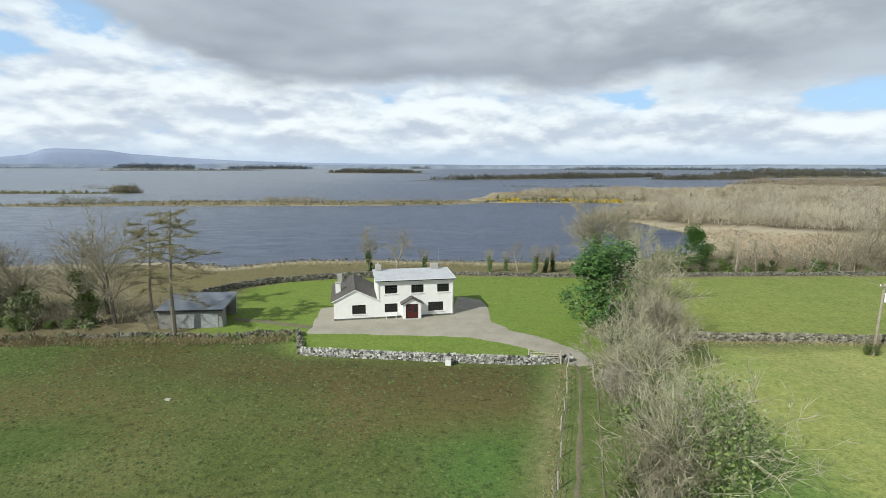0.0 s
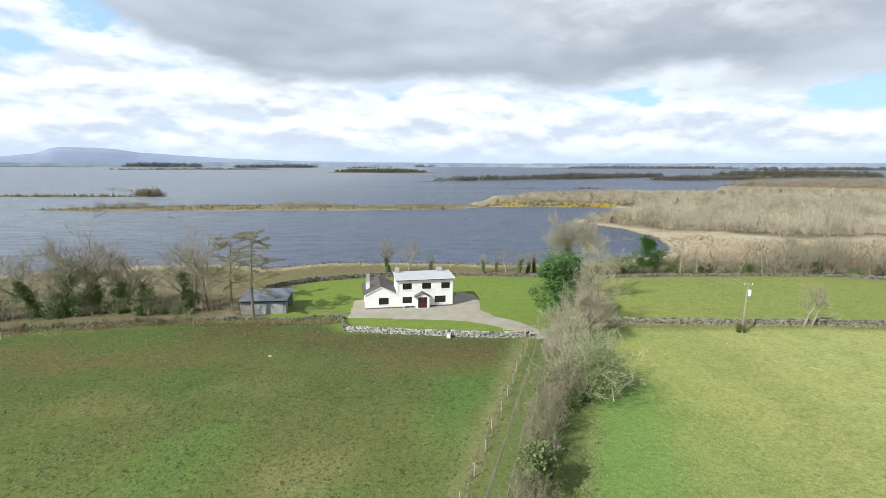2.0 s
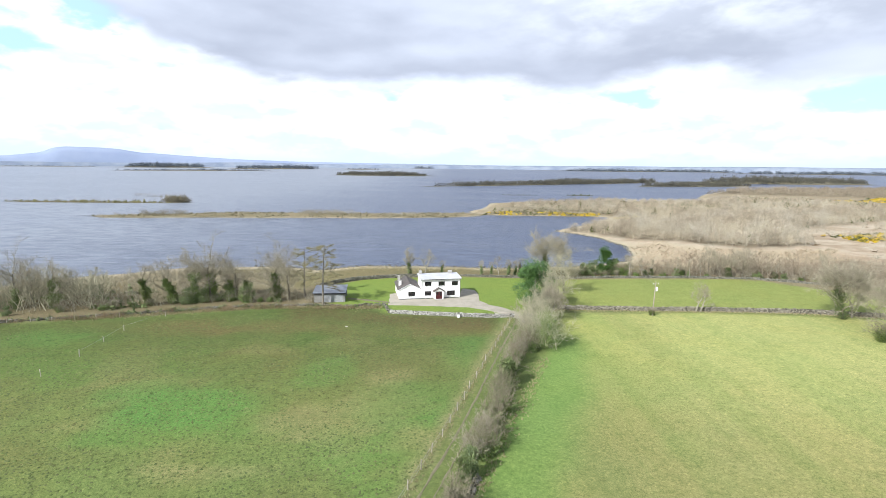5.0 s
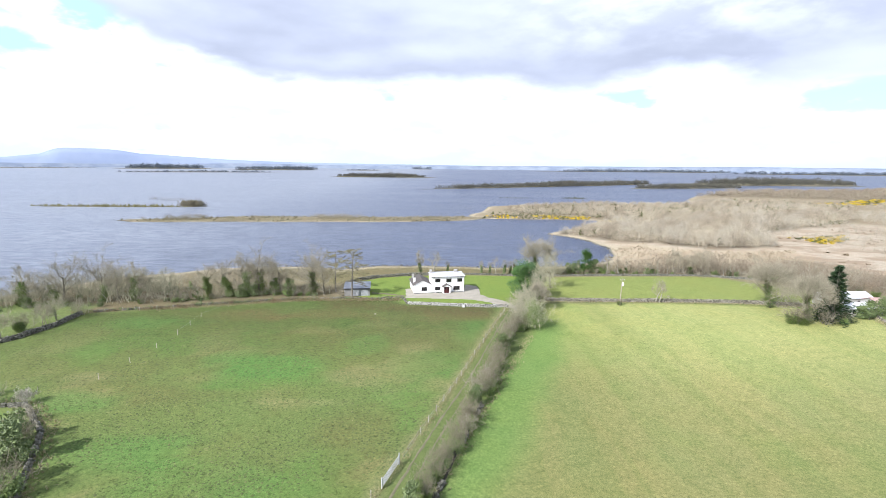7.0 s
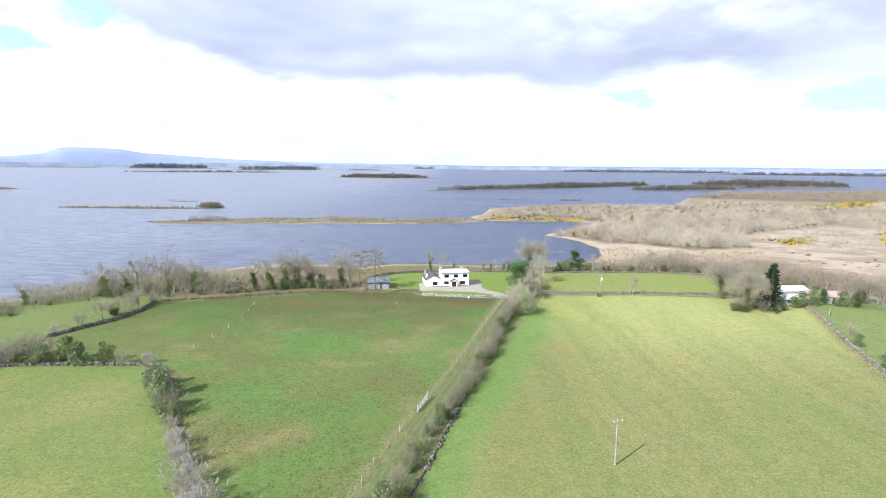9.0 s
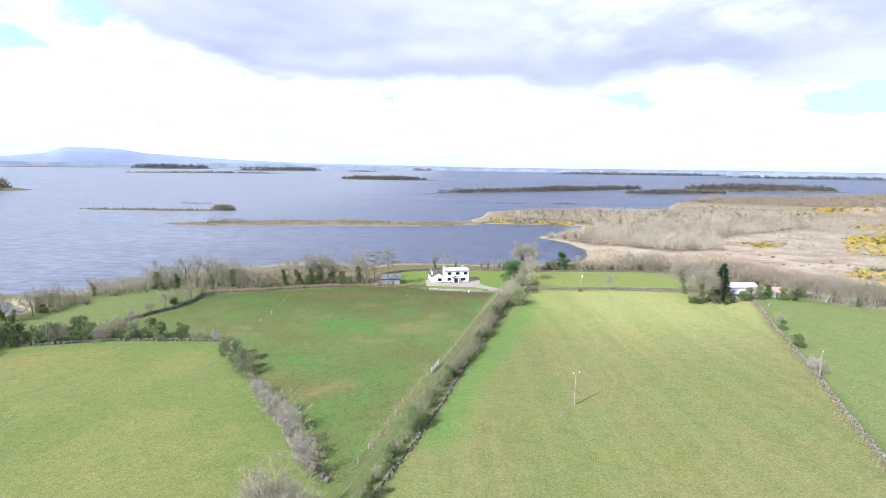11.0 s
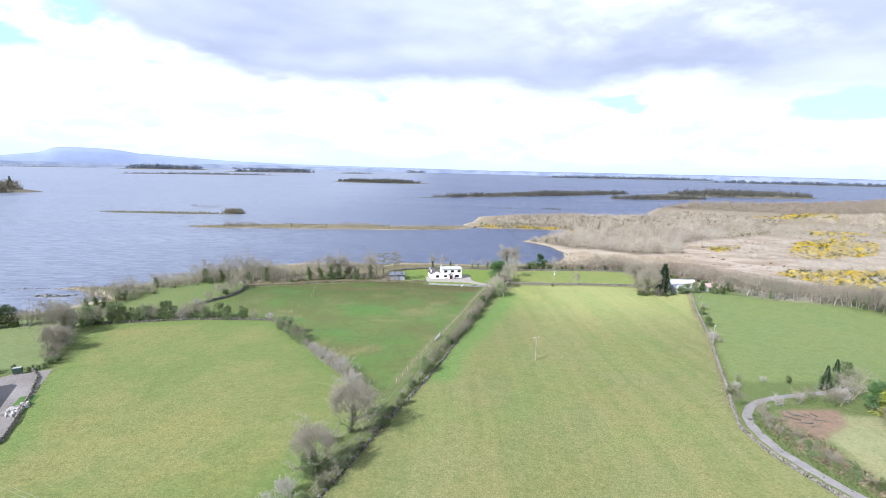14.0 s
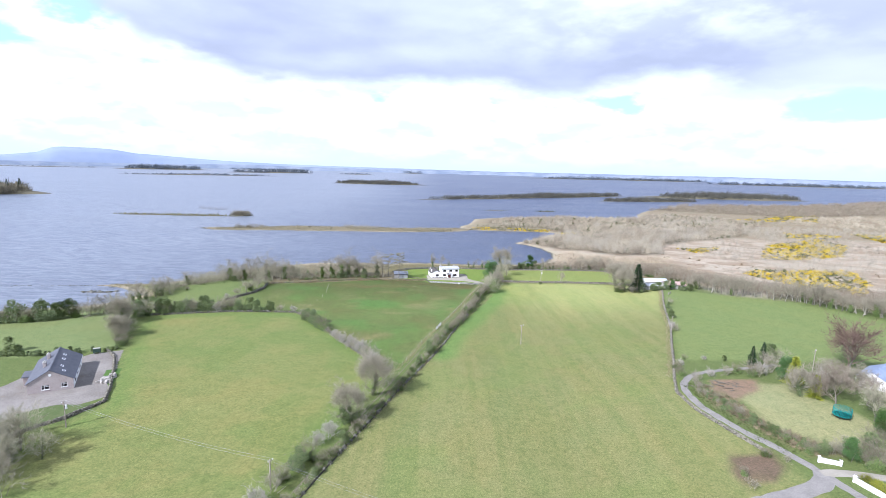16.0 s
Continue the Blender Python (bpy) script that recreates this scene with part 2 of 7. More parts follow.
STONE_MID = varied("weathered_stone", (0.09, 0.083, 0.063), (0.32, 0.298, 0.238), 0.9, 5.0)
# earth core of the walls, shade of the gaps put into its colour
GAP_SHADE = mottled("gap_shade_core", (0.035, 0.033, 0.026), (0.06, 0.055, 0.04), 2.0)
STONE_DARK = varied("mossy_stone", (0.075, 0.075, 0.055), (0.25, 0.24, 0.20), 0.9, 5.0)
GRAVEL = mottled("drive_gravel", (0.265, 0.243, 0.197), (0.345, 0.32, 0.268), 0.35, 0.95, 30, 0.02, dirt=(0.19, 0.20, 0.12))
EARTH = mottled("track_earth", (0.115, 0.112, 0.06), (0.175, 0.16, 0.10), 0.5, 0.95, 14, 0.02, dirt=(0.12, 0.16, 0.05))
TARMAC = mottled("worn_tarmac", (0.19, 0.178, 0.162), (0.26, 0.245, 0.225), 0.4, 0.9, 12, 0.01)
BARK = varied("grey_bark", (0.11, 0.10, 0.078), (0.22, 0.20, 0.16), 0.9)
TWIG = varied("bare_twigs", (0.20, 0.178, 0.125), (0.42, 0.385, 0.29), 0.9)
THORN = varied("blackthorn_twigs", (0.28, 0.255, 0.21), (0.50, 0.47, 0.41), 0.9)
TWIG_PALE = varied("pale_twigs", (0.25, 0.236, 0.155), (0.48, 0.455, 0.325), 0.9)
TWIG_DARK = varied("dark_twigs", (0.15, 0.135, 0.085), (0.31, 0.28, 0.20), 0.9)
IVY = varied("ivy_leaves", (0.072, 0.104, 0.034), (0.185, 0.238, 0.082), 0.55, 2.0, 0.4)
LAUREL = varied("evergreen_leaves", (0.034, 0.082, 0.016), (0.095, 0.185, 0.04), 0.5, 2.0, 0.4)
NEEDLE = varied("conifer_needles", (0.016, 0.036, 0.014), (0.045, 0.080, 0.028), 0.7)
LARCH = varied("larch_buds", (0.21, 0.195, 0.10), (0.37, 0.34, 0.19), 0.8)
WOODS = crowns("wood_twigs", (0.37, 0.325, 0.235), (0.51, 0.455, 0.345))
WOODS_GREY = crowns("grey_wood_twigs", (0.33, 0.30, 0.235), (0.45, 0.415, 0.335))
WOODS_DARK = crowns("brown_wood_twigs", (0.225, 0.19, 0.14), (0.32, 0.275, 0.205))
GORSE_Y = varied("gorse_flowers", (0.48, 0.34, 0.012), (0.68, 0.52, 0.03), 0.8)
GORSE_G = varied("gorse_spines", (0.06, 0.075, 0.022), (0.12, 0.13, 0.045), 0.9)
STRAW = varied("dead_grass", (0.25, 0.215, 0.11), (0.40, 0.36, 0.215), 0.95)
TUFT = varied("grass_tufts", (0.062, 0.088, 0.024), (0.115, 0.150, 0.042), 0.9)
POLEWOOD = mottled("weathered_pole", (0.24, 0.20, 0.16), (0.36, 0.32, 0.27), 1.5, 0.85)
GALV = mottled("galvanised_sheet", (0.19, 0.21, 0.25), (0.27, 0.295, 0.335), 0.7, 0.5, 10, 0.004, 0.5, 0.3, dirt=(0.22, 0.21, 0.20))
BLOCKWORK = mottled("bare_concrete_block", (0.19, 0.188, 0.175), (0.28, 0.277, 0.26), 0.7, 0.95, 10, 0.01, dirt=(0.17, 0.17, 0.15))
VOID = surface("unlit_inside", lambda N, p: c3(0.02, 0.02, 0.02), 0.95)
WIRE = surface("cable", lambda N, p: c3(0.30, 0.30, 0.30), 0.5)


# ---------------------------------------------------------------- building blocks
def part(name, bm, material, parent, label=""):
    me = bpy.data.meshes.new(name)
    bm.to_mesh(me)
    bm.free()
    me.materials.append(material)
    ob = new(name, me)
    ob.parent = parent
    return tagged(ob, label)


def raw(name, verts, faces, material, parent=None, smooth=False):
    """A mesh object straight from arrays of corners and of triangles or quads."""
    me = bpy.data.meshes.new(name)
    me.from_pydata([tuple(v) for v in verts], [], [tuple(f) for f in faces])
    if smooth:
        me.polygons.foreach_set("use_smooth", [True] * len(me.polygons))
    me.materials.append(material)
    ob = new(name, me)
    ob.parent = parent
    return ob


def thing(name, m, label, category, group="", kind=""):
    ob = new(name)
    ob.matrix_world = m
    return tagged(ob, label, category, group, kind)


def add_box(bm, x0, y0, z0, x1, y1, z1, bevel=0.0):
    v = [bm.verts.new(p) for p in ((x0, y0, z0), (x1, y0, z0), (x1, y1, z0), (x0, y1, z0), (x0, y0, z1), (x1, y0, z1), (x1, y1, z1), (x0, y1, z1))]
    f = [bm.faces.new([v[i] for i in q]) for q in ((0, 3, 2, 1), (4, 5, 6, 7), (0, 1, 5, 4), (1, 2, 6, 5), (2, 3, 7, 6), (3, 0, 4, 7))]
    if bevel:
        bmesh.ops.bevel(bm, geom=list({e for q in f for e in q.edges}), offset=bevel, segments=1, affect="EDGES")


def box(x0, y0, z0, x1, y1, z1, bevel=0.0):
    bm = bmesh.new()
    add_box(bm, x0, y0, z0, x1, y1, z1, bevel)
    return bm


def add_prism(bm, outline, axis, a, b):
    """Pushes a flat outline of (u, z) along x or y from a to b."""
    put = (lambda u, z, w: (w, u, z)) if axis == "x" else (lambda u, z, w: (u, w, z))
    lo, hi = [bm.verts.new(put(u, z, a)) for u, z in outline], [bm.verts.new(put(u, z, b)) for u, z in outline]
    n = len(outline)
    bm.faces.new(lo), bm.faces.new(hi[::-1])
    for i in range(n):
        bm.faces.new((lo[i], hi[i], hi[(i + 1) % n], lo[(i + 1) % n]))
    bmesh.ops.recalc_face_normals(bm, faces=bm.faces)


def prism(outline, axis, a, b):
    bm = bmesh.new()
    add_prism(bm, outline, axis, a, b)
    return bm


def tube(bm, pts, radii, sides=6):
    """A tapered tube along points."""
    rings = []
    for i, p in enumerate(pts):
        p = Vector(p)
        d = (Vector(pts[min(i + 1, len(pts) - 1)]) - Vector(pts[max(i - 1, 0)])).normalized()
        u = d.orthogonal().normalized()
        w = d.cross(u)
        rings.append([bm.verts.new(p + radii[i] * (math.cos(a) * u + math.sin(a) * w)) for a in [2 * math.pi * k / sides for k in range(sides)]])
    for r, s in zip(rings, rings[1:]):
        for k in range(sides):
            bm.faces.new((r[k], r[(k + 1) % sides], s[(k + 1) % sides], s[k]))
    bm.faces.new(rings[0][::-1]), bm.faces.new(rings[-1])


def post(x0, y0, z0, x1, y1, z1, r0, r1, sides=6):
    bm = bmesh.new()
    tube(bm, [(x0, y0, z0), (x1, y1, z1)], [r0, r1], sides)
    return bm


# ---------------------------------------------------------------- shape of the land
def ease(a, b, v):
    u = np.clip((np.asarray(v, float) - a) / (b - a), 0, 1)
    return u * u * (3 - 2 * u)


def lattice(ix, iy, seed):
    h = (ix.astype(np.int64) * 374761393 + iy.astype(np.int64) * 668265263 + seed * 1442695041) & 0xFFFFFFFF
    h = ((h ^ (h >> 13)) * 1274126177) & 0xFFFFFFFF
    return ((h ^ (h >> 16)) & 0xFFFF) / 65535.0


def rough_noise(x, y, size, seed=0, octaves=3):
    """Smooth random numbers from 0 to 1 over the plan."""
    x, y, total, amp, norm = np.asarray(x, float) / size, np.asarray(y, float) / size, 0.0, 1.0, 0.0
    for o in range(octaves):
        ix, iy = np.floor(x), np.floor(y)
        fx, fy = x - ix, y - iy
        fx, fy = fx * fx * (3 - 2 * fx), fy * fy * (3 - 2 * fy)
        a, b = lattice(ix, iy, seed + o), lattice(ix + 1, iy, seed + o)
        c, d = lattice(ix, iy + 1, seed + o), lattice(ix + 1, iy + 1, seed + o)
        total = total + amp * ((a * (1 - fx) + b * fx) * (1 - fy) + (c * (1 - fx) + d * fx) * fy)
        norm, amp, x, y = norm + amp, amp * 0.5, x * 2.03 + 17, y * 2.03 + 31
    return total / norm


LAKE = -1.0
SHORE = [(-330, -90), (-240, -35), (-200, -14), (-165, 0), (-152, 18), (-170, 29), (-186, 35), (-160, 42), (-147, 52), (-124, 86), (-91, 107), (-63, 112),
         (-47, 107), (-33, 113), (-10, 115), (20, 114), (48, 118), (66, 130), (75, 146), (79, 168), (76, 192), (68, 208), (59, 217), (76, 240), (98, 268),
         (113, 299), (70, 300), (22, 303), (14, 330), (30, 372), (40, 420), (80, 452), (140, 474), (217, 476), (278, 490), (300, 550), (350, 632), (478, 786),
         (622, 834), (815, 898), (1279, 1190), (2600, 1600), (6000, 1900), (6000, -5000), (-6000, -5000), (-6000, -2500), (-1500, -700)]
SPIT = [(-246, 270), (-222, 259), (-155, 266), (-96, 272), (-40, 276), (0, 284), (24, 300), (40, 312), (10, 322), (-40, 308), (-100, 309), (-160, 303), (-212, 284)]


def signed(px, py, poly):
    """Distance to a closed outline, positive inside."""
    px, py = np.asarray(px, float), np.asarray(py, float)
    best, inside = np.full(px.shape, 1e18), np.zeros(px.shape, bool)
    for (ax, ay), (bx, by) in zip(poly, poly[1:] + poly[:1]):
        dx, dy = bx - ax, by - ay
        t = np.clip(((px - ax) * dx + (py - ay) * dy) / (dx * dx + dy * dy), 0, 1)
        best = np.minimum(best, (px - ax - t * dx) ** 2 + (py - ay - t * dy) ** 2)
        if dy:
            inside ^= ((ay > py) != (by > py)) & (px < (py - ay) * dx / dy + ax)
    return np.where(inside, 1, -1) * np.sqrt(best)


def line_distance(px, py, line):
    px, py = np.asarray(px, float), np.asarray(py, float)
    best = np.full(px.shape, 1e18)
    for (ax, ay), (bx, by) in zip(line, line[1:]):
        dx, dy = bx - ax, by - ay
        t = np.clip(((px - ax) * dx + (py - ay) * dy) / (dx * dx + dy * dy), 0, 1)
        best = np.minimum(best, (px - ax - t * dx) ** 2 + (py - ay - t * dy) ** 2)
    return np.sqrt(best)


def shore_distance(x, y):
    wob = 7 * (rough_noise(x, y, 22, 5) - 0.5)
    return np.maximum(signed(x, y, SHORE) + wob, signed(x, y, SPIT) + 1.1 * wob)


def upland(x, y):
    return 1.3 * ease(58, 20, y) + 2.6 * ease(10, -110, y) + 1.6 * ease(20, 90, x) * ease(160, 60, y) + 2.2 * ease(-40, -110, y) * ease(20, 70, x)


def height(x, y):
    x, y = np.asarray(x, float), np.asarray(y, float)
    d = shore_distance(x, y)
    beach = LAKE + np.where(d > 0, 0.07 * d, 0.10 * d)
    top = upland(x, y) + 0.25 * (rough_noise(x, y, 30, 9) - 0.5) * ease(62, 40, y)
    top = np.where(signed(x, y, SPIT) > -1, -0.3, top)
    k = 0.35
    return np.maximum(np.minimum(beach, top) - k * np.exp(-np.abs(beach - top) / k) * 0.5, LAKE - 2.5)


GX, GY = np.arange(-420, 420, 1.5), np.arange(-320, 620, 1.5)
GZ = height(*np.meshgrid(GX, GY))


def at(x, y):
    """Height of the ground at one place."""
    fx, fy = (x + 420) / 1.5, (y + 320) / 1.5
    i, j = int(fx), int(fy)
    if 0 <= i < len(GX) - 1 and 0 <= j < len(GY) - 1:
        fx, fy = fx - i, fy - j
        return float((GZ[j, i] * (1 - fx) + GZ[j, i + 1] * fx) * (1 - fy) + (GZ[j + 1, i] * (1 - fx) + GZ[j + 1, i + 1] * fx) * fy)
    return float(height(np.array([x]), np.array([y]))[0])


# ---------------------------------------------------------------- ground and lake
LAWN = [(-33, 83), (-28, 88), (-20, 91), (3, 94), (23, 93), (29, 91), (25, 60), (15, 51), (-15.6, 53), (-19.8, 58.5), (-31, 60)]
PASTURE = [(-99, 38), (-68, 48.5), (-41, 57), (-20, 57.5), (-15.6, 52), (11, 50), (5, 29), (-4.5, -8), (-14, -37), (-25, -79), (-45, -50), (-63, -23), (-71, -14), (-84, -12), (-106, 3), (-98, 25)]
MEADOW_WEST = [(-27, -82), (-45, -52), (-63, -25), (-72, -16), (-99, -17), (-128, -25), (-120, -48), (-108, -76), (-94, -105), (-101, -125), (-104, -320), (-98, -330), (-58, -195), (-42, -140), (-35, -118)]
MEADOW = [(26, 55), (62, 53), (109, 43), (93, 5), (79, -32), (61, -72), (52, -95), (52, -110), (57, -127), (60, -190), (50, -330), (-96, -330), (-56.5, -195), (-36, -134), (-26, -105), (-23, -94.5), (-19.4, -84), (-14, -68.5), (-9, -51.5), (-6.6, -42), (-2.8, -28), (2, -11), (15, 22)]
FIELD_NORTH = [(28, 91), (54, 91.5), (92, 88), (118, 62), (111, 46), (62, 55), (27, 58)]
FIELD_EAST = [(110, 41), (137, 26), (162, 15), (181, -16), (150, -72), (115, -73), (64, -71), (81, -32), (95, 4)]
GARDEN = [(64.4, -102.5), (76, -91.7), (83.7, -93.3), (86, -103), (88, -113), (90, -120), (84, -124), (70.5, -124.7), (63.4, -117.3)]
PADDOCK = [(-101, 38), (-109, 3), (-118, -12), (-150, -4), (-146, 26), (-122, 54), (-103, 48)]
WEST_GREEN = [(-131, -26), (-122, -50), (-118, -62), (-140, -75), (-190, -70), (-195, -30), (-160, -14)]
YARD = [(-97, -99), (-100, -95), (-113, -66), (-120, -70), (-124, -80), (-127, -96), (-120, -120), (-108, -117)]
DUG = [(48.2, -126.3), (57.3, -125.5), (56.8, -131.6), (52, -135.8), (45.9, -136.6), (45, -132.6)]
CUT = [(64.4, -89), (76.6, -89.5), (73.5, -96.5), (62.6, -103.7), (60.5, -96)]


WOOD = [(66, 214), (84, 198), (92, 182), (108, 178), (130, 160), (168, 170), (176, 200), (205, 234), (300, 290), (437, 455), (352, 560), (290, 500), (210, 470), (140, 466), (70, 415), (52, 372), (66, 338), (104, 336), (122, 300), (104, 264)]
THICKET = [(68, 124), (62, 103), (92, 96), (116, 90), (134, 66), (150, 40), (184, 8), (215, -20), (225, 10), (190, 50), (160, 90), (150, 150), (92, 138), (80, 136)]
CLEARING = [(68, 118), (74, 146), (84, 172), (100, 176), (128, 152), (170, 158), (152, 128), (112, 116), (84, 108)]
BEHIND_FIELD = [(60, 104), (62, 98), (92, 92), (114, 86), (128, 66), (150, 38), (184, 8), (215, -20), (225, 10), (190, 40), (150, 74), (126, 98), (94, 104)]
FAR_WOOD = [(345, 640), (470, 795), (620, 845), (815, 910), (1270, 1190), (1500, 1150), (1400, 900), (900, 700), (560, 560)]


def axis(lo, near_lo, near_hi, hi, fine, mid_lo, mid_hi, mid):
    a = list(np.arange(near_lo, near_hi, fine)) + list(np.arange(near_hi, mid_hi, mid)) + list(np.arange(mid_lo, near_lo, mid))
    s, v = mid, mid_hi
    while v < hi:
        a.append(v)
        s *= 1.12
        v += s
    s, v = mid, mid_lo
    while v > lo:
        s *= 1.12
        v -= s
        a.append(v)
    return np.array(sorted(set(a + [hi])))


def build_ground():
    xs = axis(-4600, -204, 130, 4600, 1.8, -300, 330, 4.5)
    ys = axis(-4600, -160, 130, 2400, 1.8, -260, 560, 4.5)
    X, Y = np.meshgrid(xs, ys)
    x, y = X.ravel(), Y.ravel()
    z = height(x, y)
    nx, ny = len(xs), len(ys)
    i = (np.arange(ny - 1)[:, None] * nx + np.arange(nx - 1)[None, :]).ravel()
    faces = np.stack([i, i + 1, i + nx + 1, i + nx], 1)
    me = bpy.data.meshes.new("ground")
    me.vertices.add(len(x))
    me.vertices.foreach_set("co", np.stack([x, y, z], 1).ravel())
    me.loops.add(faces.size)
    me.loops.foreach_set("vertex_index", faces.ravel())
    me.polygons.add(len(faces))
    me.polygons.foreach_set("loop_start", np.arange(len(faces)) * 4)
    me.polygons.foreach_set("use_smooth", np.ones(len(faces), bool))
    me.update(calc_edges=True)
    wob = 1.6 * (rough_noise(x, y, 9, 3) - 0.5)
    d = shore_distance(x, y)
    col = np.tile(np.array([0.19, 0.165, 0.10]), (len(x), 1))
    kind = np.zeros((len(x), 3))

    def lay(w, c, k=(0, 0, 0)):
        w = w[:, None]
        col[:] = col * (1 - w) + np.array(c) * w
        kind[:] = kind * (1 - w) + np.array(k) * w

    lay(ease(62, 52, y), (0.115, 0.150, 0.048), (0.3, 0, 0))
    east = ease(50, 66, x) * ease(92, 104, y + 0.25 * (x - 60) - 25)
    lay(np.maximum(east, ease(125, 150, x) * ease(10, 40, y)), (0.385, 0.338, 0.262), (0, 0, 1))
    lay(ease(10, 60, y - 240) * ease(-10, 10, x), (0.24, 0.21, 0.14), (0, 0, 0.6))
    lay(ease(-1.5, 1.5, signed(x, y, [(-44, 76), (-33, 85), (-20, 92), (3, 96), (29, 93), (70, 95), (70, 130), (0, 125), (-60, 115), (-75, 100)])), (0.150, 0.135, 0.068), (0.3, 0, 0.1))
    lay(ease(-3, 3, signed(x, y, [(-40, 58), (-62, 51.5), (-84, 44.5), (-104, 39), (-124, 36), (-138, 10), (-150, 8), (-146, 36), (-126, 64), (-92, 84), (-60, 78), (-42, 70)]) + 2 * wob), (0.150, 0.130, 0.075), (0.3, 0, 0))
    for poly in (WOOD, THICKET, FAR_WOOD):
        lay(0.85 * ease(-8, 6, signed(x, y, poly) + 8 * wob), (0.150, 0.130, 0.085), (0, 0, 0.25))
    lay(0.8 * ease(-5, 5, signed(x, y, CLEARING) + 5 * wob), (0.39, 0.335, 0.235), (0, 0, 0.3))
    lay(ease(8, 2, d + 5 * wob), (0.36, 0.32, 0.23))
    lay(ease(-1, 1, signed(x, y, SPIT)), (0.30, 0.275, 0.215), (0, 0, 0.3))
    lay(ease(1.5, 4.5, signed(x, y, SPIT) + wob), (0.185, 0.165, 0.10), (0, 0, 0.3))
    lay(ease(1.5, -1, d), (0.06, 0.055, 0.045))
    for poly, c, k in ((PASTURE, (0.126, 0.168, 0.050), (1, 0, 0)), (MEADOW_WEST, (0.178, 0.200, 0.066), (0.3, 0.2, 0)), (MEADOW, (0.190, 0.199, 0.076), (0.10, 1, 0)),
                       (FIELD_NORTH, (0.194, 0.230, 0.066), (0.3, 0.2, 0)), (FIELD_EAST, (0.162, 0.206, 0.070), (0.15, 0.3, 0)), (GARDEN, (0.255, 0.262, 0.125), (0.3, 0, 0)),
                       (PADDOCK, (0.138, 0.182, 0.060), (0.6, 0, 0)), (WEST_GREEN, (0.165, 0.205, 0.078), (0.4, 0, 0)), (LAWN, (0.150, 0.212, 0.044), (0.3, 0, 0)),
                       (DUG, (0.135, 0.100, 0.068), (0, 0, 0)), (CUT, (0.225, 0.160, 0.108), (0, 0, 0))):
        lay(ease(-0.9, 0.9, signed(x, y, poly) + wob), c, k)
    lay(0.8 * ease(-10, 35, y) * ease(-0.9, 2, signed(x, y, MEADOW) + wob), (0.262, 0.298, 0.090), (0.12, 0.8, 0))
    lay(ease(-0.8, 0.8, signed(x, y, [(60, -91), (64, -101), (64, -116), (71, -125), (75, -128), (64.5, -128.5), (60.2, -119), (56.4, -106), (56.6, -96)]) + wob), (0.145, 0.135, 0.068), (0.5, 0, 0))
    # patches of the pasture: brown rushes, lush green, straw
    in_p = ease(-0.5, 1.5, signed(x, y, PASTURE))
    lay(in_p * 0.25 * ease(0.52, 0.64, rough_noise(x, y, 22, 41, 4)), (0.130, 0.124, 0.045), (0.8, 0, 0))
    lay(in_p * 0.6 * ease(0.47, 0.36, rough_noise(x, y, 20, 47, 4)), (0.095, 0.185, 0.042), (0.6, 0, 0))
    lay(in_p * 0.55 * ease(0.54, 0.68, rough_noise(x, y, 11, 53, 4)), (0.215, 0.200, 0.090), (0.8, 0, 0))
    # darker green towards the house end of the pasture
    lay(in_p * 0.78 * ease(-4, 34, y), (0.066, 0.104, 0.025), (1, 0, 0))
    edge = 0.9 * (rough_noise(x, y, 7, 57, 4) - 0.5)

    def blot(cx, cy, rx, ry, c, w):
        q = np.hypot((x - cx) / rx, (y - cy) / ry) + 1.6 * edge
        lay(in_p * w * ease(1.25, 0.45, q), c, (1, 0, 0))

    lush, brown, straw = (0.084, 0.195, 0.044), (0.135, 0.104, 0.046), (0.260, 0.235, 0.115)
    for cx, cy, rx, ry, c, w in ((-13, 19, 13, 16, brown, 0.26), (-38, 18, 12, 9, brown, 0.26), (-54, -11, 11, 6, brown, 0.3), (-18, -27, 7, 14, brown, 0.26), (-34, 40, 26, 7, brown, 0.6), (-60, 38, 22, 6, brown, 0.26),
                                 (-72, -4, 10, 6, brown, 0.2), (-45, -46, 9, 5, brown, 0.2), (-20, -46, 6, 7, brown, 0.2), (1, 41, 9, 7, brown, 0.55), (-61, 25, 9, 6, brown, 0.2), (-86, 2, 9, 7, brown, 0.2),
                                 (-38, 2, 12, 5.5, lush, 0.75), (-48, 8, 6, 4, lush, 0.5), (-35, -35, 10, 6, lush, 0.5), (-48, -28, 9, 5, lush, 0.5), (3, 25, 6, 11, lush, 0.4), (-8, 5, 8, 7, lush, 0.35), (-22, 14, 6, 7, lush, 0.5), (-80, 30, 14, 6, lush, 0.4), (-66, -14, 10, 5, lush, 0.6),
                                 (-28, -12.5, 8, 1.6, straw, 0.32), (-70, -3, 5, 2, straw, 0.32), (-50, -3, 6, 2, straw, 0.22), (-12, 14, 5, 3, straw, 0.22), (-36, 25, 6, 2.5, straw, 0.22), (-22, 30, 6, 3, straw, 0.2)):
        blot(cx, cy, rx, ry, c, w)
    lay(in_p * 0.7 * ease(10, 2, line_distance(x, y, [(-34, 53), (-14, 48), (4, 46.5)]) + 4 * wob), (0.092, 0.068, 0.032), (1, 0, 0))
    in_w = ease(-0.5, 2, signed(x, y, MEADOW_WEST))
    lay(in_w * 0.6 * ease(0.50, 0.64, rough_noise(x, y, 16, 85, 4)), (0.215, 0.212, 0.074), (0.4, 0.1, 0))
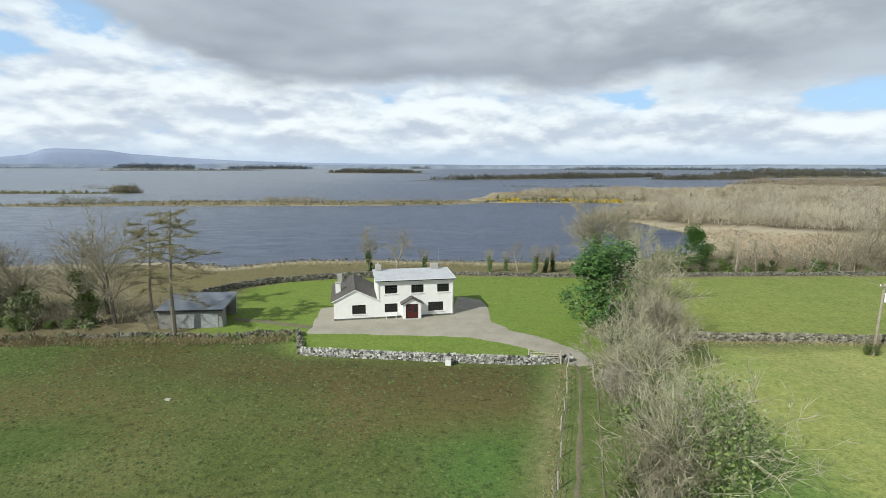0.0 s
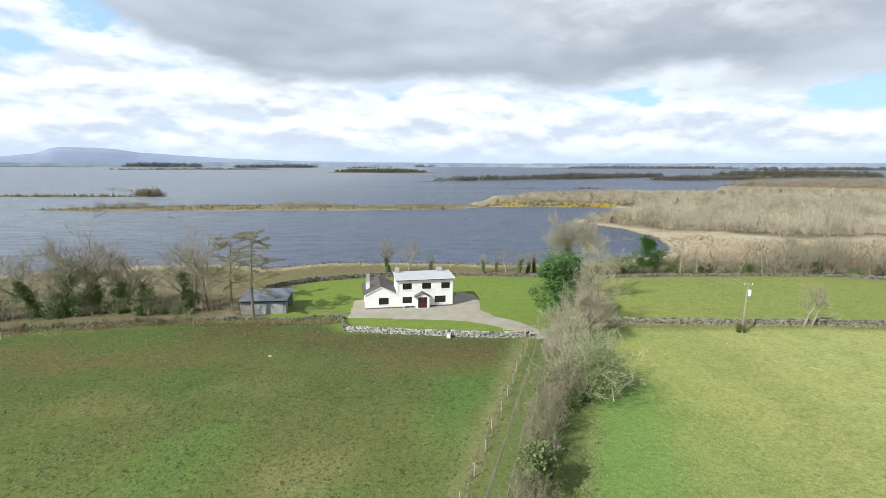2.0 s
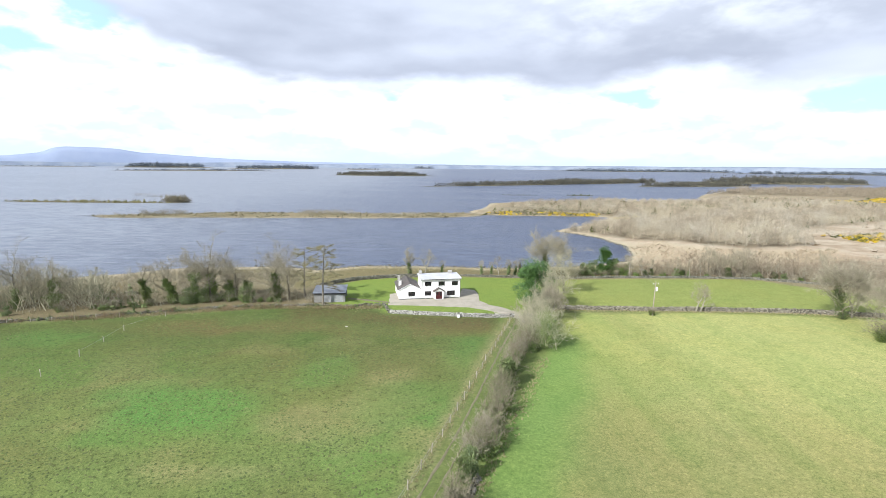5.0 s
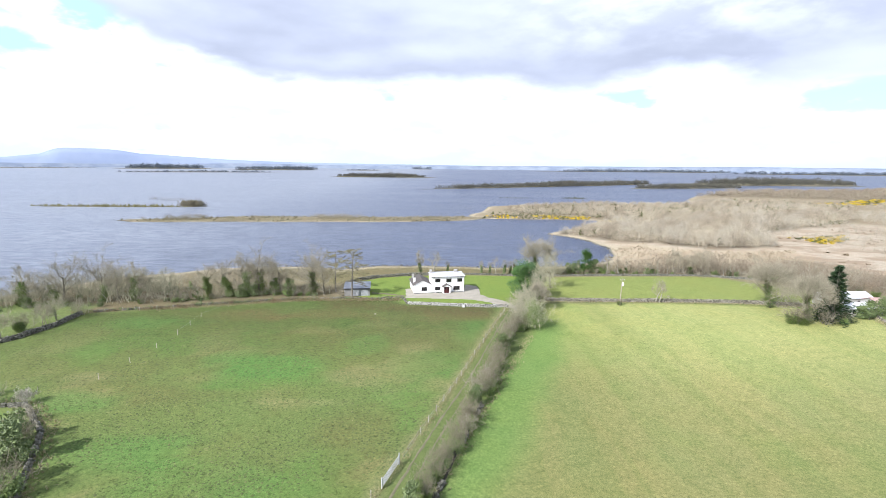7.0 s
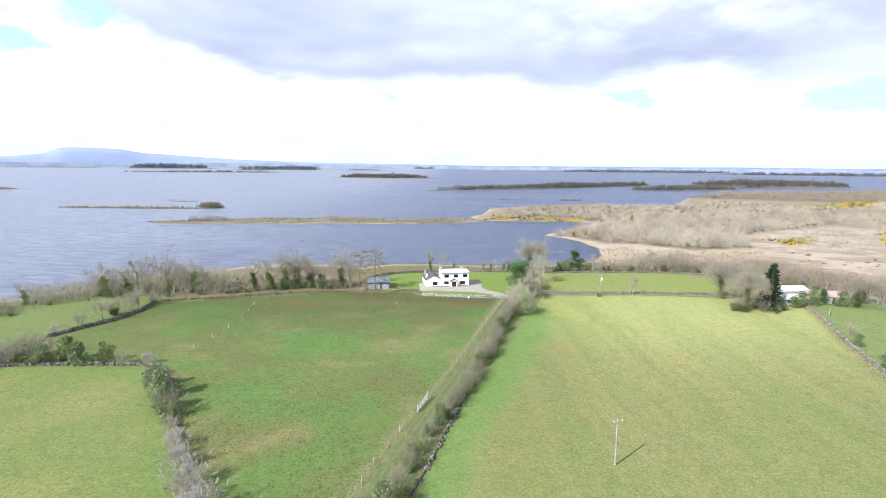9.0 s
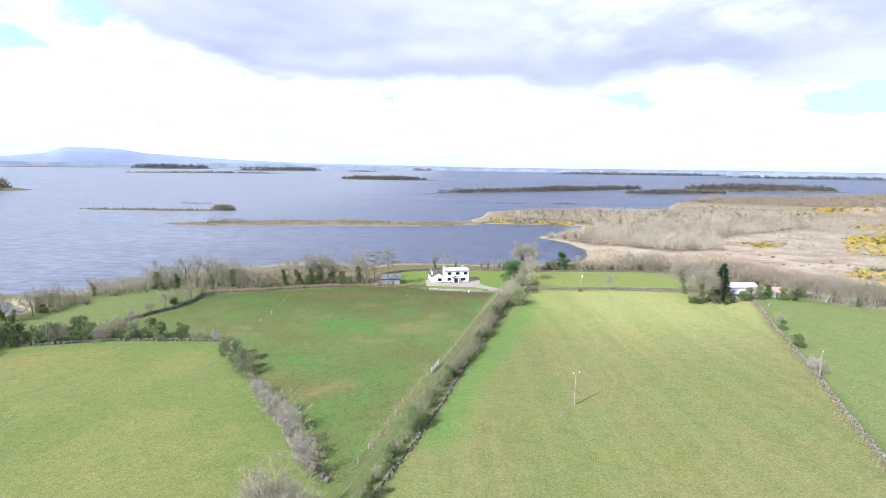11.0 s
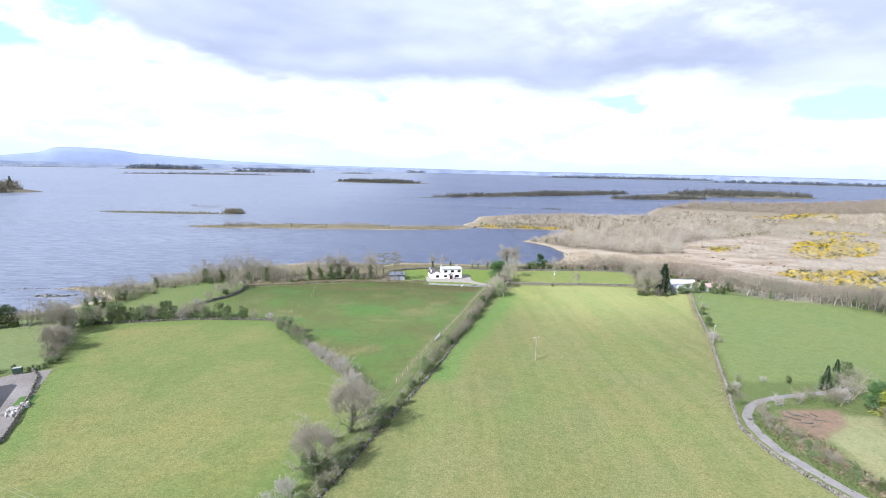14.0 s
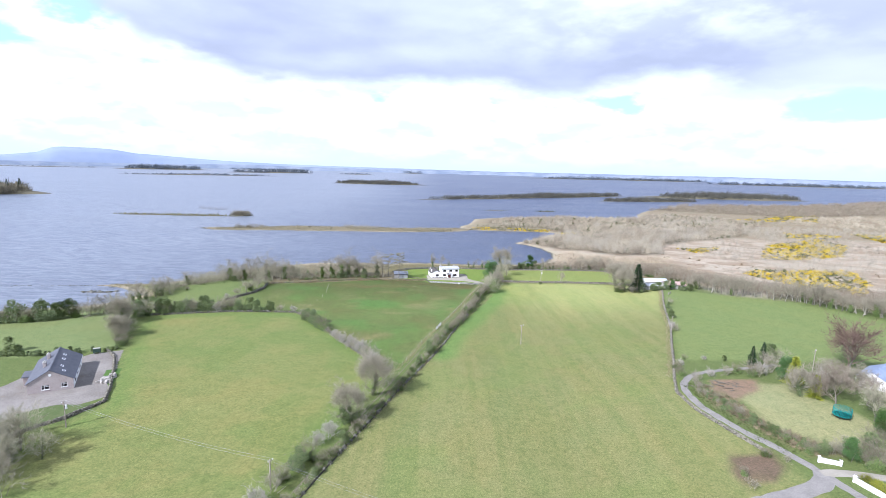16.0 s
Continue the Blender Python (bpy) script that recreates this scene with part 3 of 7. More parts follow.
    lay(in_w * 0.5 * ease(0.50, 0.64, rough_noise(x, y, 13, 87, 4)), (0.128, 0.182, 0.050), (0.4, 0.1, 0))
    lay(in_w * 0.6 * ease(9, 1, signed(x, y, MEADOW_WEST) + 3 * wob), (0.115, 0.190, 0.046), (0.3, 0, 0))
    # the meadow is barer and browner in long worn strips, and paler towards the east
    in_m = ease(-0.5, 2, signed(x, y, MEADOW))
    lay(in_m * 0.28 * ease(0.50, 0.66, rough_noise(x * 3.2, y, 30, 81, 4)), (0.215, 0.195, 0.074), (0.2, 1, 0))
    lay(in_m * 0.35 * ease(0.52, 0.66, rough_noise(x, y, 14, 83, 4)), (0.160, 0.208, 0.062), (0.2, 0.8, 0))
    lay(in_m * 0.6 * ease(16, 52, x - 0.1 * y) * ease(-40, 22, y), (0.330, 0.340, 0.135), (0.2, 0.8, 0))
    # lush grass, lane-hedge shade put into its colour; straw beside the lane fence
    lay(0.75 * ease(9, 2, line_distance(x, y, [(20, 30), (13, 8), (6, -10), (-1, -28), (-7, -46), (-12.5, -64)]) + 3 * wob) * ease(-1, 1, signed(x, y, MEADOW)), (0.112, 0.205, 0.050))
    lay(0.5 * ease(1.3, 0.3, line_distance(x, y, [(11.9, 49), (8.7, 38), (6.2, 28), (0.8, 9), (-4.6, -9), (-9.6, -25), (-13.8, -38), (-18, -53), (-22.4, -70)]) + 0.5 * wob), (0.235, 0.215, 0.115))
    for name, data in (("cover", col), ("kind", kind)):
        a = me.color_attributes.new(name, "FLOAT_COLOR", "POINT")
        a.data.foreach_set("color", np.concatenate([data, np.ones((len(x), 1))], 1).ravel())
    me.materials.append(GROUND)
    tagged(new("ground", me), "pasture, meadow and rough lakeshore land of green and tan", "ground", kind="structure")


build_ground()
xs, ys = np.linspace(-4600, 4600, 24), np.linspace(-1200, 4690, 20)
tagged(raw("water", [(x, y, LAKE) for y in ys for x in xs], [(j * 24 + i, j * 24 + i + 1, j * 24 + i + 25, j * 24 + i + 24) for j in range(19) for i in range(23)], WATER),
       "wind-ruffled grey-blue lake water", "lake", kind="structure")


def ribbon(name, line, width, material, label, category, lift=0.04, step=1.2, ragged=0.15):
    """A strip of road or track that lies on the ground along a line."""
    pts = [Vector((*p, 0)) for p in line]
    dense = []
    for a, b, c, d in zip([pts[0]] + pts[:-2], pts[:-1], pts[1:], pts[2:] + [pts[-1]]):
        n = max(2, int((c - b).length / step))
        for k in range(n):
            t = k / n
            dense.append(0.5 * ((2 * b) + (c - a) * t + (2 * a - 5 * b + 4 * c - d) * t * t + (3 * b - a - 3 * c + d) * t ** 3))
    dense.append(pts[-1])
    vs, fs = [], []
    for i, p in enumerate(dense):
        d = (dense[min(i + 1, len(dense) - 1)] - dense[max(i - 1, 0)]).normalized()
        s = Vector((-d.y, d.x, 0))
        w = (width(i / len(dense)) if callable(width) else width) / 2
        for k in (-1, -0.5, 0, 0.5, 1):
            q = p + s * (k * w + (ragged * (random.random() - 0.5) * 2 if abs(k) == 1 else 0))
            vs.append((q.x, q.y, at(q.x, q.y) + (lift if abs(k) < 1 else lift - 0.03)))
    for i in range(len(dense) - 1):
        for k in range(4):
            fs.append((i * 5 + k, i * 5 + k + 5, i * 5 + k + 6, i * 5 + k + 1))
    return tagged(raw(name, vs, fs, material, smooth=True), label, category, kind="structure")


def sheet(name, outline, material, label, category, lift=0.05, cell=1.0):
    """A flat cover of gravel or the like over an outlined piece of ground."""
    xs = np.arange(min(p[0] for p in outline) - 1, max(p[0] for p in outline) + 1, cell)
    ys = np.arange(min(p[1] for p in outline) - 1, max(p[1] for p in outline) + 1, cell)
    X, Y = np.meshgrid(xs, ys)
    d = signed(X, Y, outline) + 0.9 * (rough_noise(X, Y, 4, 8) - 0.5)
    Z = height(X, Y) + lift * ease(-0.6, 0.3, d) - 0.08 * ease(0.0, -0.8, d)
    n = len(xs)
    fs = [(j * n + i, j * n + i + 1, j * n + i + 1 + n, j * n + i + n) for j in range(len(ys) - 1) for i in range(n - 1) if d[j:j + 2, i:i + 2].max() > -0.4]
    used = sorted({k for f in fs for k in f})
    index = {k: i for i, k in enumerate(used)}
    V = np.stack([X.ravel(), Y.ravel(), Z.ravel()], 1)[used]
    return tagged(raw(name, V, [[index[k] for k in f] for f in fs], material, smooth=True), label, category, kind="structure")


LANE = [(14.6, 52), (14.2, 47), (12.4, 40), (9.6, 30), (4.5, 12), (-0.5, -5), (-6.0, -22), (-11.2, -40), (-16.5, -58), (-22.0, -78), (-28.2, -100), (-33.5, -119), (-38.5, -136), (-46, -160), (-58, -195), (-76, -245), (-98, -305)]
sheet("drive", [(-16.5, 60.5), (-6, 60), (3.5, 59.2), (8, 56.6), (12, 53.5), (13.8, 50), (15.8, 50), (15.3, 54.5), (12.5, 58), (8.5, 61.5), (6.3, 65), (6.4, 70), (5.8, 76), (2.5, 78), (1.5, 68), (-14.5, 65), (-15.8, 72), (-17.4, 71)],
      GRAVEL, "pale grey gravel drive in front of the house", "drive", 0.06, 0.6)
ribbon("footpath", [(-15, 62), (-19, 63.2), (-24, 65), (-28, 66)], 1.3, EARTH, "worn grassy path from the house to the shed", "path")
for s in (-0.75, 0.75):
    ribbon("wheel_track", [(x + s * 0.95, y - s * 0.28) for x, y in LANE], 0.34 if s < 0 else 0.2, EARTH, "bare earth wheel track of the farm lane", "track", 0.035, 1.5, 0.10)
ROAD = [(92, -76), (80, -79.5), (70, -81.5), (62, -84.5), (56.5, -90), (53.8, -97), (53.6, -106), (56, -116.5), (58.6, -123.5), (60.8, -130), (62, -136), (63.4, -143), (64, -155), (62, -200), (56, -260), (48, -310)]
ribbon("road", ROAD, 1.9, TARMAC, "narrow grey lane of worn tarmac with a bend", "road", 0.06, 1.2)
ribbon("road", [(62.2, -133.5), (60.0, -136.6), (55.5, -138.6), (48, -140.6), (36, -143)], 3.6, TARMAC, "grey tarmac side road at the junction", "road", 0.075, 1.2)
ribbon("driveway", [(61.5, -134.2), (66, -134.3), (72, -136), (80, -138)], 2.4, GRAVEL, "short gravel driveway between white entrance walls", "drive", 0.085, 1.2)
sheet("farmyard", YARD, mottled("yard_gravel", (0.165, 0.148, 0.128), (0.27, 0.25, 0.225), 0.12, 0.95, 26, 0.02, dirt=(0.19, 0.145, 0.10)), "grey gravel yard round the slate-roofed house", "yard", 0.06, 1.0)


# ---------------------------------------------------------------- the white house
def window(parent, u0, u1, z0, z1, y, glass, panes=(0.5,), sill=True, frame_mat=None, inset=0.10, face=-1):
    """A window in a wall whose face lies at y and looks along -y (face -1) or +y."""
    fm = frame_mat or DARKWOOD
    t, yy = 0.07, lambda a, b: (min(y - face * a, y - face * b), max(y - face * a, y - face * b))
    w = part("window", box(u0, yy(inset, inset + 0.03)[0], z0, u1, yy(inset, inset + 0.03)[1], z1), glass, parent, "dark glass")
    ya, yb = yy(inset - 0.06, inset - 0.002)
    bm = bmesh.new()
    add_box(bm, u0, ya, z0, u0 + t, yb, z1), add_box(bm, u1 - t, ya, z0, u1, yb, z1)
    add_box(bm, u0 + t, ya, z0, u1 - t, yb, z0 + t), add_box(bm, u0 + t, ya, z1 - t, u1 - t, yb, z1)
    part("frame", bm, fm, w)
    for f in panes:
        c = u0 + (u1 - u0) * f
        part("mullion", box(c - 0.03, ya, z0 + t, c + 0.03, yb, z1 - t), fm, w)
    part("transom", box(u0 + t, ya + 0.004, z1 - 0.40, u1 - t, yb - 0.004, z1 - 0.35), fm, w)
    if sill:
        s0, s1 = yy(-0.09, 0.0)
        part("sill", box(u0 - 0.1, s0, z0 - 0.13, u1 + 0.1, s1, z0 - 0.01, 0.015), PAINT_WHITE, w)
    return w


def wall_with_holes(u0, u1, z0, z1, y0, y1, holes):
    """A wall slab between y0 and y1, cut by openings (u0, u1, z0, z1)."""
    us = sorted({u0, u1, *[h[0] for h in holes], *[h[1] for h in holes]})
    zs = sorted({z0, z1, *[h[2] for h in holes], *[h[3] for h in holes]})
    bm = bmesh.new()
    solid = lambda i, j: 0 <= i < len(us) - 1 and 0 <= j < len(zs) - 1 and not any(h[0] <= us[i] and us[i + 1] <= h[1] and h[2] <= zs[j] and zs[j + 1] <= h[3] for h in holes)
    q = lambda *p: bm.faces.new([bm.verts.new(v) for v in p])
    for i in range(len(us) - 1):
        for j in range(len(zs) - 1):
            if not solid(i, j):
                continue
            a, b, c, d = us[i], us[i + 1], zs[j], zs[j + 1]
            q((a, y0, c), (b, y0, c), (b, y0, d), (a, y0, d)), q((b, y1, c), (a, y1, c), (a, y1, d), (b, y1, d))
            if not solid(i - 1, j):
                q((a, y1, c), (a, y0, c), (a, y0, d), (a, y1, d))
            if not solid(i + 1, j):
                q((b, y0, c), (b, y1, c), (b, y1, d), (b, y0, d))
            if not solid(i, j - 1):
                q((a, y1, c), (b, y1, c), (b, y0, c), (a, y0, c))
            if not solid(i, j + 1):
                q((a, y0, d), (b, y0, d), (b, y1, d), (a, y1, d))
    bmesh.ops.remove_doubles(bm, verts=bm.verts, dist=0.0005)
    bmesh.ops.recalc_face_normals(bm, faces=bm.faces)
    return bm


def white_house():
    base = at(-6, 67)
    h = thing("house", pose(-14.5, 65.3, base, 0, 0, 11.3), "white rendered house with a flat-roofed two-storey block and gabled wing", "house")
    glass = GLASS
    # gabled wing, u 0 to 5.75, and the two-storey block, u 5.75 to 16.3
    holes = [(2.4, 4.2, 0.75, 2.0)]
    part("wall", wall_with_holes(0, 5.75, 0, 2.6, 0, 0.3, holes), RENDER_WHITE, h)
    part("gable", prism([(0, 2.6), (5.75, 2.6), (2.85, 4.0)], "y", 0.0, 0.3), RENDER_WHITE, h)
    part("wall", wall_with_holes(0.3, 5.75, 0, 2.6, 9.7, 10.0, []), RENDER_WHITE, h)
    part("gable", prism([(0, 2.6), (5.75, 2.6), (2.85, 4.0)], "y", 9.7, 10.0), RENDER_WHITE, h)
    part("wall", box(0, 0.3, 0, 0.3, 10.0, 2.6), RENDER_WHITE, h)
    part("wall", box(5.45, 5.9, 0, 5.75, 9.7, 2.6), RENDER_WHITE, h)
    for a, b, name in (((-0.25, 2.52), (2.85, 4.06), "roof_slope"), ((5.98, 2.52), (2.85, 4.06), "roof_slope")):
        dx, dz = b[0] - a[0], b[1] - a[1]
        n = math.hypot(dx, dz)
        ox, oz = -dz / n * 0.10 * (1 if dx > 0 else -1), abs(dx) / n * 0.10
        r = part(name, prism([a, b, (b[0], b[1] + 0.11), (a[0] + ox, a[1] + oz)], "y", -0.12, 10.12), SLATE, h, "dark weathered slates")
        # courses of slates
        for k in range(1, 9):
            f0, f1 = k / 9 - 0.012, k / 9 + 0.012
            p0 = (a[0] + dx * f0 + ox * 1.02, a[1] + dz * f0 + oz * 1.02)
            p1 = (a[0] + dx * f1 + ox * 1.02, a[1] + dz * f1 + oz * 1.02)
            part("slate_course", prism([p0, p1, (p1[0] + ox * 0.18, p1[1] + oz * 0.18), (p0[0] + ox * 0.18, p0[1] + oz * 0.18)], "y", -0.12, 10.12), SLATE, r)
    part("ridge", prism([(2.68, 4.12), (3.02, 4.12), (2.85, 4.24)], "y", -0.14, 10.14), SLATE, h, "grey ridge tiles")
    part("bargeboard", prism([(5.98, 2.50), (2.85, 4.04), (2.85, 4.16), (6.03, 2.60)], "y", -0.16, -0.122), PAINT_WHITE, h)
    part("bargeboard", prism([(-0.25, 2.50), (2.85, 4.04), (2.85, 4.16), (-0.30, 2.60)], "y", -0.16, -0.122), PAINT_WHITE, h)
    part("gutter", box(-0.36, -0.1, 2.42, -0.26, 10.1, 2.52), GUTTER, h)
    part("chimney", box(0.25, 3.2, 2.4, 0.95, 3.9, 4.35, 0.02), RENDER_WHITE, h, "white rendered chimney")
    part("chimney_cap", box(0.18, 3.13, 4.35, 1.02, 3.97, 4.45, 0.02), CHIM, h)
    part("chimney", box(0.5, 8.6, 2.4, 1.2, 9.2, 4.5, 0.02), CHIM, h, "grey rendered chimney")
    holes = [(6.75, 8.5, 0.8, 2.0), (6.8, 8.5, 3.4, 4.55), (10.4, 12.1, 3.38, 4.5), (14.0, 15.65, 3.36, 4.48), (12.75, 14.85, 0.7, 1.97), (9.5, 11.2, 0.0, 2.1)]
    part("wall", wall_with_holes(5.75, 16.3, 0, 5.15, 0.0, 0.3, holes), RENDER_WHITE, h)
    part("wall", box(5.75, 0.3, 0, 6.05, 5.6, 5.15), RENDER_WHITE, h)
    part("wall", box(16.0, 0.3, 0, 16.3, 5.6, 5.15), RENDER_WHITE, h)
    part("wall", box(5.75, 5.6, 0, 16.3, 5.9, 5.15), RENDER_WHITE, h)
    roof = part("flat_roof", prism([(-0.28, 5.20), (6.1, 5.48), (6.1, 5.58), (-0.28, 5.30)], "x", 5.5, 16.55), FELT, h, "pale grey felt flat roof")
    for k in range(1, 8):
        u = 5.5 + 11.05 * k / 8
        part("felt_seam", prism([(-0.27, 5.302), (6.09, 5.582), (6.09, 5.60), (-0.27, 5.32)], "x", u - 0.03, u + 0.03), FELT, roof)
    part("fascia", box(5.5, -0.33, 5.02, 16.55, -0.285, 5.34), PAINT_WHITE, h, "white fascia board")
    part("gutter", box(5.5, -0.44, 5.14, 16.55, -0.335, 5.24), GUTTER, h, "black gutter")
    part("downpipe", post(16.12, -0.07, 0.1, 16.12, -0.07, 5.1, 0.04, 0.04), PAINT_WHITE, h)
    part("downpipe", post(5.95, -0.07, 2.9, 5.95, -0.07, 5.1, 0.04, 0.04), PAINT_WHITE, h)
    part("verge", prism([(-0.3, 5.14), (6.12, 5.42), (6.12, 5.62), (-0.3, 5.34)], "x", 16.552, 16.60), PAINT_WHITE, h)
    part("chimney", box(5.9, 5.0, 5.2, 6.75, 5.75, 6.45, 0.02), CHIM, h, "grey rendered chimney")
    part("chimney_pot", post(6.3, 5.35, 6.45, 6.3, 5.35, 6.75, 0.13, 0.11, 8), CHIM, h)
    part("chimney", box(14.0, 5.05, 5.3, 15.1, 5.75, 6.35, 0.02), CHIM, h, "grey rendered chimney")
    part("aerial_mast", post(15.3, 5.9, 5.3, 15.3, 5.9, 8.6, 0.03, 0.02), GALV, h)
    for u0, u1, z0, z1 in holes[:5]:
        window(h, u0, u1, z0, z1, 0.0, glass, (0.3, 0.7) if u1 - u0 > 2 else (0.33,))
    window(h, 2.4, 4.2, 0.75, 2.0, 0.0, glass, (0.4,))
    part("plinth", wall_with_holes(-0.03, 9.15, 0, 0.22, -0.03, -0.002, []), PLINTH, h, "dark grey plinth")
    part("plinth", wall_with_holes(11.6, 16.33, 0, 0.22, -0.03, -0.002, []), PLINTH, h, "dark grey plinth")
    # blank dark rooms behind the glass
    part("room", box(0.5, 0.4, 0.1, 5.3, 9.0, 2.4), VOID, h, "dark interior")
    part("room", box(6.2, 0.4, 0.1, 15.9, 5.4, 4.9), VOID, h, "dark interior")
    # porch
    p = part("porch", wall_with_holes(9.15, 11.6, 0, 2.15, -1.1, -0.9, [(9.5, 11.2, 0, 2.1)]), RENDER_WHITE, h, "white gabled porch")
    part("side_wall", box(9.15, -0.9, 0, 9.35, -0.002, 2.15), RENDER_WHITE, p)
    part("side_wall", box(11.4, -0.9, 0, 11.6, -0.002, 2.15), RENDER_WHITE, p)
    part("porch_gable", prism([(9.15, 2.15), (11.6, 2.15), (10.375, 2.85)], "y", -1.1, -0.9), RENDER_WHITE, p)
    for s in (-1, 1):
        part("porch_roof", prism([(10.375 + s * 1.5, 2.02), (10.375, 2.88), (10.375, 3.04), (10.375 + s * 1.55, 2.15)], "y", -1.3, -0.003), SLATE, p, "dark slate roof")
    part("door", box(9.5, -0.98, 0.03, 10.45, -0.92, 2.1), DOORRED, p, "red-brown front door")
    part("door", box(10.46, -0.98, 0.03, 11.2, -0.92, 2.1), DOORRED, p, "red-brown side panel")
    part("door_pane", box(9.75, -0.99, 1.2, 10.2, -0.981, 1.9), GLASS, p)
    part("door_pane", box(10.6, -0.99, 0.9, 11.05, -0.981, 1.9), GLASS, p)
    part("step", box(9.2, -1.7, -0.05, 11.55, -1.11, 0.13, 0.02), CHIM, p, "grey doorstep")
    # low bench of white slats under the window
    b = thing("bench", pose(-14.5, 65.3, base, 0, 0, 11.3) @ pose(6.8, -0.75, 0.05), "white slatted garden bench on the gravel beside the house", "bench")
    for k in range(3):
        part("slat", box(0, 0.12 * k, 0.42, 1.5, 0.12 * k + 0.09, 0.45), PAINT_WHITE, b)
    part("backrest", box(0, 0.37, 0.5, 1.5, 0.41, 0.8), PAINT_WHITE, b)
    for u in (0.05, 1.4):
        part("leg", box(u, 0, 0, u + 0.06, 0.06, 0.42), PAINT_WHITE, b)
        part("leg", box(u, 0.36, 0, u + 0.06, 0.42, 0.8), PAINT_WHITE, b)


white_house()


def grey_shed():
    s = thing("shed", pose(-35.9, 61.6, at(-32, 64), 0, 0, 6), "grey concrete block shed with a sheet roof, open ended", "shed")
    part("wall", box(0, 0, 0, 7.8, 0.22, 2.35), BLOCKWORK, s)
    part("wall", box(0, 6.0, 0, 7.8, 6.22, 2.9), BLOCKWORK, s)
    part("wall", prism([(0.22, 0), (6.0, 0), (6.0, 2.9), (0.22, 2.35)], "x", 0, 0.22), BLOCKWORK, s)
    part("wall", prism([(0.22, 0), (1.6, 0), (1.6, 2.5), (0.22, 2.37)], "x", 7.58, 7.8), BLOCKWORK, s)
    part("lintel", prism([(1.6, 2.15), (6.0, 2.3), (6.0, 2.9), (1.6, 2.5)], "x", 7.58, 7.8), BLOCKWORK, s)
    part("buttress", box(2.2, -0.05, 0, 7.3, -0.003, 1.95, 0.01), mottled("smooth_cement", (0.25, 0.26, 0.27), (0.34, 0.35, 0.355), 0.9, 0.9, 8, 0.004, dirt=(0.22, 0.22, 0.20)), s, "smooth cement facing")
    r = part("roof", prism([(-0.3, 2.36), (6.5, 2.98), (6.5, 3.04), (-0.3, 2.42)], "x", -0.25, 8.05), GALV, s, "blue-grey corrugated sheet roof")
    for k in range(30):
        u = -0.2 + 8.2 * k / 29.5
        part("corrugation", prism([(-0.3, 2.421), (6.5, 3.041), (6.5, 3.075), (-0.3, 2.455)], "x", u, u + 0.12), GALV, r)
    part("fascia", box(-0.25, -0.345, 2.22, 8.05, -0.302, 2.44), GUTTER, s)


grey_shed()


# ---------------------------------------------------------------- dry stone walls
def stone_mesh(n, seed):
    """Corners and triangles of one rough stone, about one across."""
    rnd = random.Random(seed)
    v = [(sx * (0.5 - 0.27 * rnd.random()), sy * (0.5 - 0.27 * rnd.random()), sz * (0.5 - 0.27 * rnd.random())) for sx in (-1, 1) for sy in (-1, 1) for sz in (-1, 1)]
    f = [(0, 1, 3, 2), (4, 6, 7, 5), (0, 4, 5, 1), (2, 3, 7, 6), (0, 2, 6, 4), (1, 5, 7, 3)]
    return np.array(v), f


STONES = [stone_mesh(8, k) for k in range(9)]


def along(line, step):
    """Points and headings at even steps of a line."""
    out = []
    for (ax, ay), (bx, by) in zip(line, line[1:]):
        n = max(1, int(math.hypot(bx - ax, by - ay) / step))
        for k in range(n):
            out.append((ax + (bx - ax) * k / n, ay + (by - ay) * k / n, math.atan2(by - ay, bx - ax)))
    return out


